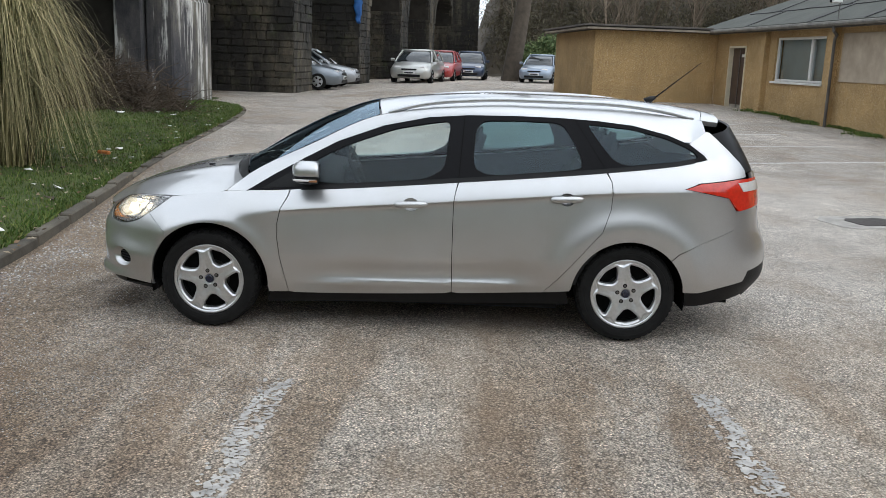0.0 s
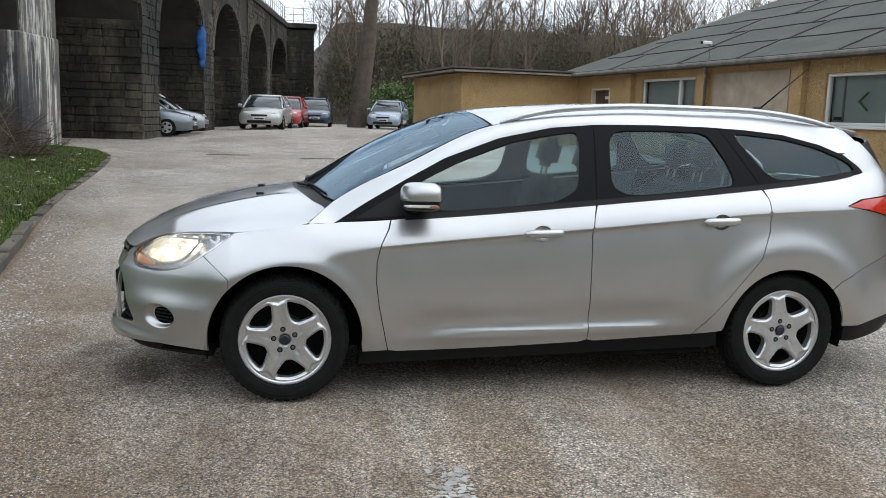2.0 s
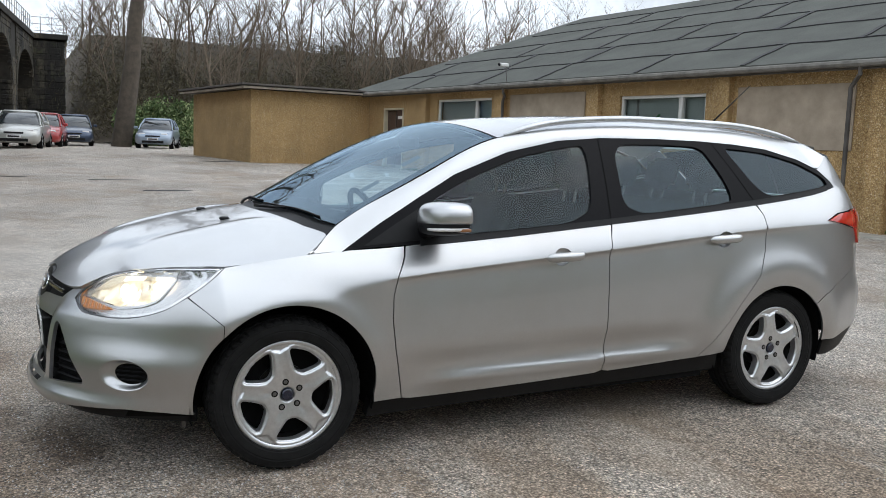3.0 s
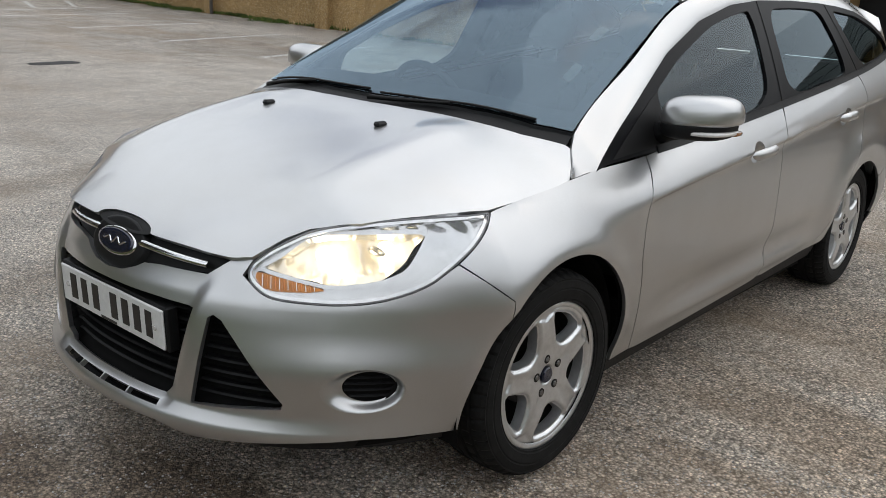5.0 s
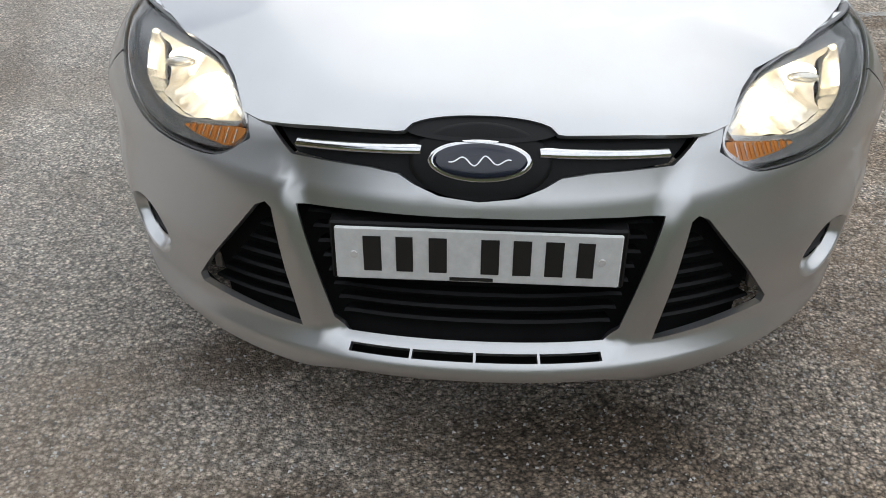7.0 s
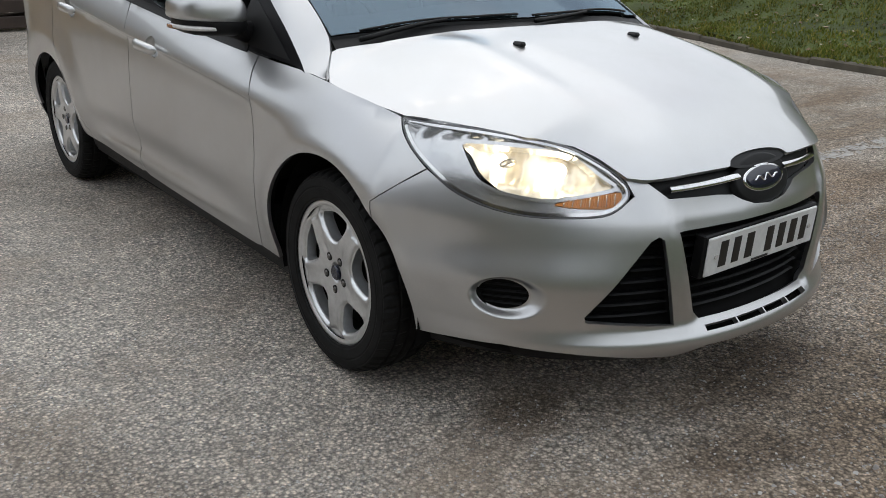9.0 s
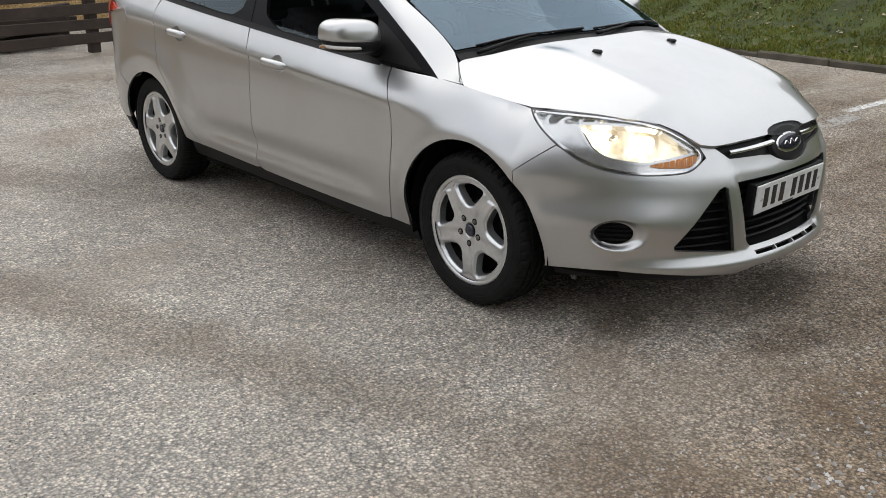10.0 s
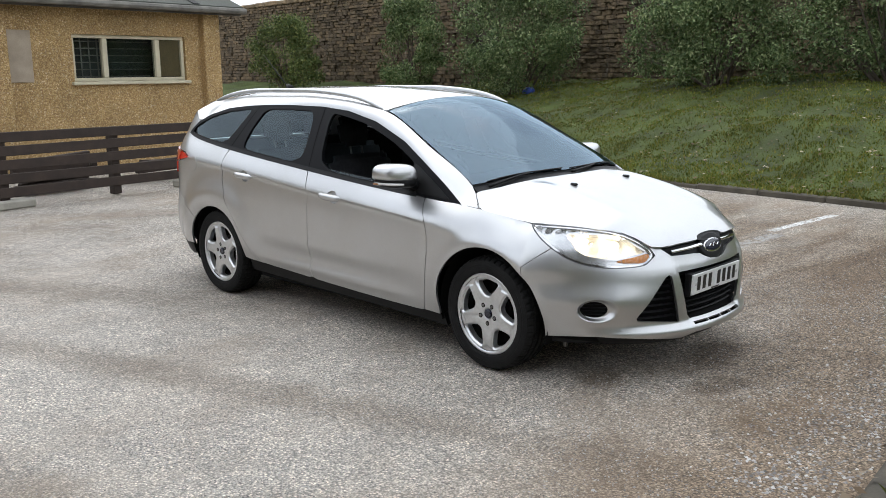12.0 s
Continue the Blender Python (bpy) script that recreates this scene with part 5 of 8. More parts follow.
def resample(pts, step):
    out = []
    for (a, b), (c, d) in zip(pts, pts[1:] + pts[:1]):
        n = max(1, int(math.hypot(c - a, d - b) / step + 0.5))
        out += [(a + (c - a) * i / n, b + (d - b) * i / n) for i in range(n)]
    return out


def rounded(pts, r=0.25, times=2):
    """Cuts the corners of a closed outline."""
    for _ in range(times):
        out = []
        for (a, b), (c, d) in zip(pts, pts[1:] + pts[:1]):
            out += [(a + (c - a) * r, b + (d - b) * r), (a + (c - a) * (1 - r), b + (d - b) * (1 - r))]
        pts = out
    return pts


def in_poly(P, poly):
    x, y = P[:, 0], P[:, 1]
    q = np.array(poly)
    r = np.roll(q, -1, 0)
    res = np.zeros(len(P), bool)
    for (x0, y0), (x1, y1) in zip(q, r):
        c = (y0 > y) != (y1 > y)
        with np.errstate(divide="ignore", invalid="ignore"):
            res ^= c & (x < (x1 - x0) * (y - y0) / (y1 - y0 + 1e-15) + x0)
    return res


def edge_dist(P, poly):
    q = np.array(poly)
    r = np.roll(q, -1, 0)
    best = np.full(len(P), 1e9)
    for a, b in zip(q, r):
        d = b - a
        t = np.clip(((P - a) @ d) / max(1e-12, d @ d), 0, 1)
        best = np.minimum(best, np.hypot(*(P - a - t[:, None] * d).T))
    return best


from mathutils import geometry as _geometry


def panel(name, outline, fmap, mat, parent, label="", step=0.03, holes=(), flange=0.014, sign=1, off=0.0, lines=()):
    """A thin pressed panel: fills the outline (u, v) with a fine net, lays it on the surface fmap, and turns its rim inwards."""
    loops = [resample(list(outline), step)] + [resample(list(h), step * 0.7) for h in holes]
    pts, edges = [], []
    for lp in loops:
        b, n = len(pts), len(lp)
        pts += lp
        edges += [(b + i, b + (i + 1) % n) for i in range(n)]
    extra = []
    for ln in lines:
        q = np.array([p for i in range(len(ln) - 1) for n_ in (max(2, min(12, int(math.hypot(ln[i + 1][0] - ln[i][0], ln[i + 1][1] - ln[i][1]) / (step * 0.5)) + 2)),) for p in zip(np.linspace(ln[i][0], ln[i + 1][0], n_)[:-1], np.linspace(ln[i][1], ln[i + 1][1], n_)[:-1])])
        ok = in_poly(q, loops[0]) & (edge_dist(q, loops[0]) > step * 0.25)
        b = len(pts)
        q = q[ok]
        pts += [tuple(p) for p in q]
        edges += [(b + i, b + i + 1) for i in range(len(q) - 1) if np.hypot(*(q[i + 1] - q[i])) < 0.12]
        extra.append(q)
    P = np.array(loops[0])
    lo, hi = P.min(0), P.max(0)
    gx, gy = np.meshgrid(np.arange(lo[0] + step / 2, hi[0], step), np.arange(lo[1] + step / 2, hi[1], step))
    G = np.stack([gx.ravel(), gy.ravel()], -1)
    ok = in_poly(G, loops[0]) & (edge_dist(G, loops[0]) > step * 0.45)
    for h in loops[1:]:
        ok &= ~in_poly(G, h) & (edge_dist(G, h) > step * 0.4)
    for q in extra:
        if len(q):
            ok &= np.array([np.min(np.hypot(*(q - p).T)) for p in G]) > step * 0.28
    allp = [Vector(p) for p in pts] + [Vector(p) for p in G[ok]]
    vs, es, fs, *_ = _geometry.delaunay_2d_cdt(allp, edges, [], 0, 1e-7)
    V = np.array([tuple(v) for v in vs])
    C = np.array([V[list(f)].mean(0) for f in fs])
    keep = in_poly(C, loops[0])
    for h in loops[1:]:
        keep &= ~in_poly(C, h)
    fs = [list(f) for f, k in zip(fs, keep) if k]
    e = 0.002
    u, v = V[:, 0], V[:, 1]
    X = fmap(u, v, off)
    du = fmap(u + e, v, off) - fmap(u - e, v, off)
    dv = fmap(u, v + e, off) - fmap(u, v - e, off)
    N = np.cross(du, dv)
    N /= np.linalg.norm(N, axis=1)[:, None] + 1e-12
    centre = np.array([1.3, 0.0, 0.6])
    if ((X - centre) * N).sum() < 0:
        N = -N
    # faces wound to suit the normals
    out = []
    for f in fs:
        a, b, c = X[f[0]], X[f[1]], X[f[2]]
        if np.cross(b - a, c - a) @ N[f[0]] < 0:
            f = f[::-1]
        out.append(f)
    verts, norms, faces = X.tolist(), N.tolist(), out
    if flange:
        used = {}
        for f in out:
            for i, j in zip(f, f[1:] + f[:1]):
                used[(i, j)] = used.get((i, j), 0) + 1
        rim = [(i, j) for (i, j) in used if (j, i) not in used]
        base = {}
        for i, j in rim:
            k = len(verts)
            t = X[j] - X[i]
            s = np.cross(t, N[i])
            s /= np.linalg.norm(s) + 1e-12
            verts += [X[i].tolist(), X[j].tolist(), (X[j] - N[j] * flange).tolist(), (X[i] - N[i] * flange).tolist()]
            norms += [s.tolist()] * 4
            faces.append([k + 1, k, k + 3, k + 2])
    if sign < 0:
        verts = [(x, -y, z) for x, y, z in verts]
        norms = [(x, -y, z) for x, y, z in norms]
        faces = [f[::-1] for f in faces]
    me = bpy.data.meshes.new(name)
    me.from_pydata(verts, [], faces)
    me.materials.append(mat)
    me.shade_smooth()
    me.normals_split_custom_set_from_vertices(norms)
    ob = new(name, me)
    ob.parent = parent
    if label:
        ob["label"] = label
    return ob


def arc(cx, cz, r, a0, a1, n=24):
    return [(cx + r * math.cos(radians(a0 + (a1 - a0) * i / n)), cz + r * math.sin(radians(a0 + (a1 - a0) * i / n))) for i in range(n + 1)]


def inset(pts, d):
    """Shrinks an outline by d."""
    q = np.array(pts)
    a = 0.5 * sum(q[i][0] * q[(i + 1) % len(q)][1] - q[(i + 1) % len(q)][0] * q[i][1] for i in range(len(q)))
    prev, nxt = np.roll(q, 1, 0), np.roll(q, -1, 0)
    t = nxt - prev
    t /= np.linalg.norm(t, axis=1)[:, None] + 1e-12
    n = np.stack([-t[:, 1], t[:, 0]], -1) * (1 if a > 0 else -1)
    return [tuple(p) for p in q + n * d]


car = thing("estate_car", "silver five-door estate car with its headlights on, driver's window open", "car")
G2 = 0.0022
gap_front = [(0.612, 1.05), (0.530, 0.928), (0.505, 0.86), (0.457, 0.788), (0.437, 0.70), (0.436, 0.60), (0.452, 0.48), (0.474, 0.38), (0.503, 0.251)]
gap_mid = [(1.565, 0.992), (1.545, 0.93), (1.535, 0.86), (1.536, 0.54), (1.541, 0.290)]
gap_rear = [(2.475, 1.084), (2.506, 1.03), (2.516, 0.95), (2.511, 0.86), (2.465, 0.72), (2.283, 0.50), (2.118, 0.312)]
gap_bumper = [(2.908, 0.556), (2.95, 0.60), (3.089, 0.664), (3.304, 0.744), (3.304, 0.80), (3.312, 0.862)]


def belt(x0, x1, n=10, d=0.0):
    return [(float(x), float(top_z(x)) + d) for x in np.linspace(x0, x1, n)]


HALF_SIGNS = (-1, 1)
NOSE_CUT = -0.384


def th_of(x, y):
    return math.atan2(y, -x)


def th_side(x, z):
    """Plan angle of the body's side at x and height z."""
    return math.atan2(float(side_y(x, z)), -x)


lamp_uv = [(th_of(-0.772, 0.444), 0.675), (th_of(-0.75, 0.487), 0.638), (th_of(-0.715, 0.53), 0.626), (th_of(-0.57, 0.655), 0.624), (th_side(-0.475, 0.662), 0.662), (th_side(-0.395, 0.718), 0.718), (th_side(-0.325, 0.765), 0.765), (th_side(-0.246, 0.828), 0.828),
           (th_of(-0.40, 0.70), 0.824), (th_of(-0.533, 0.61), 0.806), (th_of(-0.60, 0.53), 0.788), (th_of(-0.64, 0.495), 0.768), (th_of(-0.735, 0.450), 0.718)]
def _between(p, q, f):
    return (p[0] + (q[0] - p[0]) * f, p[1] + (q[1] - p[1]) * f)


# rounded rim of the lamp, kept sharp at its rear tip
LAMP_RIM = rounded(lamp_uv[:7] + [_between(lamp_uv[6], lamp_uv[7], 0.85), lamp_uv[7], _between(lamp_uv[8], lamp_uv[7], 0.85)] + lamp_uv[8:], 0.25, 2)
_front = spl((0.0, -0.834), (0.13, -0.832), (0.20, -0.827), (0.30, -0.81), (0.40, -0.775), (0.445, -0.742))


def _nose_edge(y):
    """The bonnet's leading edge, arched back over the badge boss."""
    return _front(y) + 0.028 * math.sqrt(max(0.0, 1 - (y / 0.135) ** 2))


bonnet_uv = [*[(float(_nose_edge(y)), float(y)) for y in np.linspace(0.0, 0.445, 34)], (-0.665, 0.478), (-0.612, 0.510), (-0.533, 0.6088), (-0.46, 0.659), (-0.40, 0.699), (-0.32, 0.743), (-0.241, 0.779), (-0.08, 0.803), (0.084, 0.815), (0.13, 0.786), (0.186, 0.742), (0.186, 0.722), (0.135, 0.60), (0.085, 0.40), (0.055, 0.20), (0.048, 0.0)]


def crease_lines(x0, x1):
    xs = np.linspace(x0, x1, 8)
    return [[(float(x), float(shoulder(x)) + d) for x in xs] for d in (-0.04, -0.016, -0.007, 0.0, 0.007)]


def side_panels():
    for sg in HALF_SIGNS:
        # front wing
        arch = arc(0, 0.316, 0.373, -10, 136, 30)
        out = [(0.378, 0.246)] + arch[1:] + [(-0.268, 0.622), (-0.33, 0.675), (-0.384, 0.722), (-0.32, 0.768), (-0.241, 0.829), (-0.08, 0.853), (0.088, 0.876), (0.235, 0.887)]
        out += [(x - G2, z) for x, z in [(0.40, 0.894), (0.508, 0.902), (0.495, 0.86)] + gap_front[3:]]
        panel("front_wing", out, side_map, PAINT, car, sign=sg, step=0.024, lines=crease_lines(0.25, 0.5))
        # front door skin
        out = [(x + G2, z) for x, z in gap_front[3:][::-1]] + [(0.50, 0.86), (0.513, 0.902)] + belt(0.58, 1.558, 12) + [(x - G2, z) for x, z in gap_mid[1:]] + [(float(x), float(bottom_z(x))) for x in np.linspace(1.50, 0.55, 20)]
        d = panel("front_door", out, side_map, PAINT, car, sign=sg, step=0.024, holes=[cup_ring(1.27, 0.848)], lines=crease_lines(0.45, 1.6))
        handle(d, 1.27, 0.850, sg)
        out = [(x + G2, z) for x, z in gap_mid[1:][::-1]] + belt(1.568, 2.47, 12) + [(x - G2, z) for x, z in gap_rear[1:]] + [(float(x), float(bottom_z(x))) for x in np.linspace(2.08, 1.58, 12)]
        d = panel("rear_door", out, side_map, PAINT, car, sign=sg, step=0.024, holes=[cup_ring(2.235, 0.913)], lines=crease_lines(1.5, 2.55))
        handle(d, 2.235, 0.915, sg)
        # rear quarter with the wheel arch
        arch = arc(2.648, 0.306, 0.356, 178, 44, 28)
        out = [(x + G2, z) for x, z in gap_rear[::-1]][:-1]
        out = [(2.122, 0.314), (2.285, 0.328)] + [p for p in arch if p[1] > 0.332] + gap_bumper + [(3.25, 0.945), (3.11, 0.974), (2.955, 1.002), (3.05, 1.040), (3.30, 1.062), (3.385, 1.068), (3.38, 1.105), (3.347, 1.149), (3.26, 1.228), (3.18, 1.293), (3.125, 1.338), (3.10, 1.345), (3.04, 1.305), (2.987, 1.27), (3.035, 1.236), (3.078, 1.206), (3.104, 1.178)] + belt(3.05, 2.482, 8) + [(x + G2, z) for x, z in gap_rear[1:-1]]
        panel("rear_quarter", out, side_map, PAINT, car, sign=sg, step=0.024, lines=crease_lines(2.4, 3.05))
        # filler flap outline on the right quarter
        if sg > 0:
            panel("fuel_flap", rounded([(2.86, 0.90), (3.0, 0.90), (3.0, 1.02), (2.86, 1.02)], 0.25, 2), side_map, PAINT, car, sign=sg, step=0.03, off=-0.002, flange=0.004)
        # sill
        out = [(0.36, 0.17)] + [(float(x), float(bottom_z(x)) - 0.006) for x in np.linspace(0.37, 2.27, 12)] + [(2.29, 0.23)]
        panel("sill", out, side_map, BLACK_PLASTIC, car, "black plastic sill", sign=sg, off=0.024, step=0.04, flange=0.05)


def handle(door, x, z, sg):
    """Cup and bow-shaped pull handle."""
    y = float(side_y(x, z))
    bm = bmesh.new()
    n, k = 14, 8
    rings = []
    for i in range(n + 1):
        t = i / n * 2 - 1
        r = 0.0205 * (1 - abs(t) ** 5) ** 0.5 + 0.001
        cx, cy, cz = x + t * 0.108, y + 0.030 - 0.014 * t**4, z + 0.004 * t
        rings.append([bm.verts.new((cx, sg * (cy + math.cos(a) * r * 0.75), cz + math.sin(a) * r)) for a in np.linspace(0, 2 * math.pi, k, endpoint=False)])
    for a, b in zip(rings, rings[1:]):
        for q in range(k):
            bm.faces.new((a[q], a[(q + 1) % k], b[(q + 1) % k], b[q]))
    bm.faces.new(rings[0])
    bm.faces.new(rings[-1])
    part("handle", bm, PAINT, door, "silver pull handle", smooth=True)
    cup = cup_ring(x, z - 0.002)
    N = len(cup)
    verts, faces = [], []
    for k, (f, d) in enumerate(((1.04, -0.001), (1.0, 0.004), (0.93, 0.016), (0.75, 0.026), (0.45, 0.031))):
        for cx, cz in cup:
            px, pz = x + (cx - x) * f, z + (cz - z) * f
            verts.append((px, sg * (float(side_y(px, pz)) - d), pz))
    verts.append((x, sg * (y - 0.032), z))
    for k in range(1, 4):
        faces += [(k * N + i, k * N + (i + 1) % N, (k + 1) * N + (i + 1) % N, (k + 1) * N + i) for i in range(N)]
    faces += [(4 * N + i, 4 * N + (i + 1) % N, 5 * N) for i in range(N)]
    link("handle_cup", verts, faces, PAINT, door, smooth=True)


def cup_ring(x, z):
    return [(x + 0.050 * math.cos(a), z - 0.002 + 0.041 * math.sin(a)) for a in np.linspace(0, 2 * math.pi, 24, endpoint=False)]



def windows_side():
    trim_top = [(0.231, 0.884), (0.40, 0.990), (0.59, 1.098), (0.795, 1.207), (1.08, 1.312), (1.36, 1.372), (1.61, 1.394), (1.93, 1.400), (2.21, 1.397), (2.42, 1.388), (2.64, 1.368), (2.85, 1.320), (2.985, 1.268), (3.075, 1.205)]
    low = [(3.10, 1.176), (3.06, 1.166)] + belt(2.92, 0.30, 18, 0.002)
    glass_f = [(0.668, 0.937), (1.462, 1.006), (1.510, 1.358), (1.36, 1.336), (1.15, 1.296), (0.875, 1.196), (0.74, 1.13), (0.655, 1.085)]
    glass_q = [(0.33, 0.905), (0.60, 0.930), (0.585, 1.052), (0.48, 0.995)]
    glass_r = [(1.648, 1.024), (2.318, 1.092), (2.322, 1.145), (2.285, 1.235), (2.20, 1.368), (1.95, 1.372), (1.662, 1.364)]
    glass_b = [(2.545, 1.118), (2.90, 1.160), (3.045, 1.186), (3.02, 1.222), (2.96, 1.252), (2.84, 1.300), (2.64, 1.345), (2.44, 1.362), (2.345, 1.366)]
    for sg in HALF_SIGNS:
        frame_ = panel("window_surround", trim_top + low, side_map, BLACK_GLOSS, car, "gloss black window surround", sign=sg, step=0.03, off=-0.001,
                       holes=[rounded(q, 0.16, 3) for q in (glass_f, glass_r, glass_b)], flange=0.02)
        for nm, q, m in (("front_window", glass_f, GLASS), ("rear_window", glass_r, GLASS_DARK), ("quarter_window", glass_b, GLASS_DARK)):
            if nm == "front_window" and sg > 0:
                # the driver's window is wound down: a sliver of glass stays at the sill
                q = [(0.668, 0.937), (1.462, 1.006), (1.464, 1.02), (0.668, 0.951)]
            ob = panel(nm, q, side_map, m, car, sign=sg, step=0.05, off=0.008, flange=0)
            ob.visible_shadow = False
        # pillar splits
        for a, b in (((1.561, 0.995), (1.588, 1.392)), ((2.478, 1.086), (2.275, 1.394))):
            q = [(a[0] - 0.003, a[1]), (a[0] + 0.003, a[1]), (b[0] + 0.003, b[1]), (b[0] - 0.003, b[1])]
            panel("pillar_gap", q, side_map, BLACK_MATT, car, sign=sg, step=0.05, off=-0.0022, flange=0)
        # weather strip along the belt
        q = belt(0.58, 3.02, 24, 0.022)
        q = q + belt(3.02, 0.58, 24, -0.004)
        panel("weather_strip", q, side_map, BLACK_PLASTIC, car, sign=sg, step=0.04, off=-0.005, flange=0.006)
        # cant rail and windscreen pillar: ruled from the window trim to the roof edge
        tt = spl(*trim_top)
        xs = np.linspace(0.235, 3.2, 90)

        def cant(u, v, off=0.0):
            u, v = np.broadcast_arrays(np.asarray(u, float), np.asarray(v, float))
            xe = u + (0.03 * (1 - smooth(0.2, 0.6, u)))
            z0 = np.where(u < 0.231, top_z(u), np.interp(u, [p[0] for p in trim_top[:-1]] + [3.10, 3.235], [p[1] for p in trim_top[:-1]] + [1.345, 1.385]))
            y0 = side_y(u, z0)
            y1, z1 = edge_y(u), edge_z(u)
            b = 0.011 * 4 * v * (1 - v) * smooth(0.25, 0.7, u) * (1 - smooth(2.6, 3.08, u))
            return np.stack([u, y0 + (y1 - y0) * v + b * 0.75 - off * 0.7, z0 + (z1 - z0) * v + b * 0.6 - off * 0.7], -1)

        panel("cant_rail", [(float(x), 0.0) for x in np.linspace(0.094, 3.095, 66)] + [(float(x), 1.0) for x in np.linspace(3.105, 0.094, 66)], cant, PAINT, car, sign=sg, step=0.05, flange=0.01)


def top_panels():
    def both(half):
        return half + [(x, -y) for x, y in half[::-1]][0 if half[-1][1] else 1:-1 if not half[0][1] else None]

    bon = bonnet_uv
    panel("bonnet", bon + [(x, -y) for x, y in bon[-2:0:-1]], top_map, PAINT, car, step=0.026)
    cowl = [(0.052, 0.0), (0.06, 0.2), (0.09, 0.40), (0.14, 0.60), (0.19, 0.722), (0.235, 0.712), (0.19, 0.60), (0.15, 0.40), (0.122, 0.2), (0.115, 0.0)]
    panel("scuttle", cowl + [(x, -y) for x, y in cowl[-2:0:-1]], top_map, BLACK_PLASTIC, car, "black plastic scuttle panel", step=0.04, off=0.012)
    ws = [(0.118, 0.0), (0.125, 0.2), (0.153, 0.40), (0.195, 0.60), (0.238, 0.712), (0.60, 0.66), (1.045, 0.60), (1.02, 0.40), (1.005, 0.2), (1.0, 0.0)]
    full = ws + [(x, -y) for x, y in ws[-2:0:-1]]
    inner = [(0.20, 0.0), (0.205, 0.2), (0.225, 0.40), (0.262, 0.58), (0.30, 0.665), (0.60, 0.625), (1.01, 0.570), (0.985, 0.38), (0.965, 0.2), (0.96, 0.0)]
    infull = inner + [(x, -y) for x, y in inner[-2:0:-1]]
    panel("windscreen_band", full, top_map, BLACK_GLOSS, car, "black printed windscreen border", step=0.05, holes=[infull], off=0.002, flange=0.004)
    ob = panel("windscreen", full, top_map, SCREEN_GLASS, car, step=0.05, off=0.0, flange=0)
    ob.visible_shadow = False
    roof = [(1.005, 0.0), (1.012, 0.2), (1.03, 0.40), (1.06, 0.606), (1.5, 0.603), (2.4, 0.598), (3.0, 0.572), (3.09, 0.568), (3.165, 0.3), (3.165, 0.0)]
    panel("roof_panel", roof + [(x, -y) for x, y in roof[-2:0:-1]], top_map, PAINT, car, step=0.05)
    sp = [(3.17, 0.0), (3.17, 0.3), (3.095, 0.567), (3.15, 0.560), (3.215, 0.538), (3.245, 0.43), (3.265, 0.2), (3.272, 0.0)]
    panel("tailgate_spoiler", sp + [(x, -y) for x, y in sp[-2:0:-1]], top_map, PAINT, car, step=0.03, off=-0.003, flange=0.03)
    # roof rails
    for sg in HALF_SIGNS:
        bm = bmesh.new()
        xs = np.linspace(1.10, 3.05, 40)
        pts = []
        for i, x in enumerate(xs):
            t = i / 39
            lift = 0.032 * (1 - abs(2 * t - 1) ** 6)
            pts.append((float(x), sg * (float(edge_y(x)) - 0.01), float(edge_z(x)) + 0.002 + lift))
        tube(bm, pts, [0.010 + 0.006 * (1 - abs(2 * i / 39 - 1) ** 8) for i in range(40)], 8)
        part("roof_rail", bm, RAIL, car, "silver roof rail", smooth=True)
    # aerial at the rear of the roof
    bm = bmesh.new()
    tube(bm, [(2.86, 0, 1.485), (2.89, 0, 1.51), (2.92, 0, 1.523)], [0.035, 0.022, 0.010], 8)
    tube(bm, [(2.915, 0, 1.518), (3.05, 0, 1.63), (3.22, 0, 1.77)], [0.006, 0.004, 0.002], 6)
    part("aerial", bm, BLACK_PLASTIC, car, smooth=True)
    # washer jets
    for sg in HALF_SIGNS:
        bm = bmesh.new()
        p = top_map(-0.128, 0.265)
        box(bm, (p[0] - 0.022, sg * 0.265 - 0.012, p[2] - 0.004), (p[0] + 0.022, sg * 0.265 + 0.012, p[2] + 0.012), 0.006)
        part("washer_jet", bm, BLACK_PLASTIC, car)
    # wipers, parked flat along the foot of the windscreen
    foot = spl((-0.72, 0.238), (-0.6, 0.195), (-0.4, 0.153), (-0.2, 0.125), (0.0, 0.118), (0.2, 0.125), (0.4, 0.153), (0.6, 0.195), (0.72, 0.238))
    for y0, y1, d0, d1 in ((0.63, 0.04, 0.002, 0.012), (-0.02, -0.60, 0.002, 0.012)):
        bm = bmesh.new()
        ys = np.linspace(y0, y1, 14)
        pts = [tuple(top_map(float(foot(y)) + d0 + (d1 - d0) * k / 13, y) + np.array([-0.003, 0, 0.005])) for k, y in enumerate(ys)]
        tube(bm, pts, 0.0045, 6)
        ys = np.linspace(y0 + 0.02, (y0 + y1) / 2, 8)
        pts = [tuple(top_map(float(foot(y)) - 0.035 + 0.038 * k / 7, y) + np.array([-0.004, 0, 0.004])) for k, y in enumerate(ys)]
        tube(bm, pts, [0.009 - 0.004 * k / 7 for k in range(8)], 6)
        part("wiper", bm, BLACK_PLASTIC, car, smooth=True)


RAIL = simple("satin_rail", (0.62, 0.63, 0.64), 0.3, 0.8, obj=True)


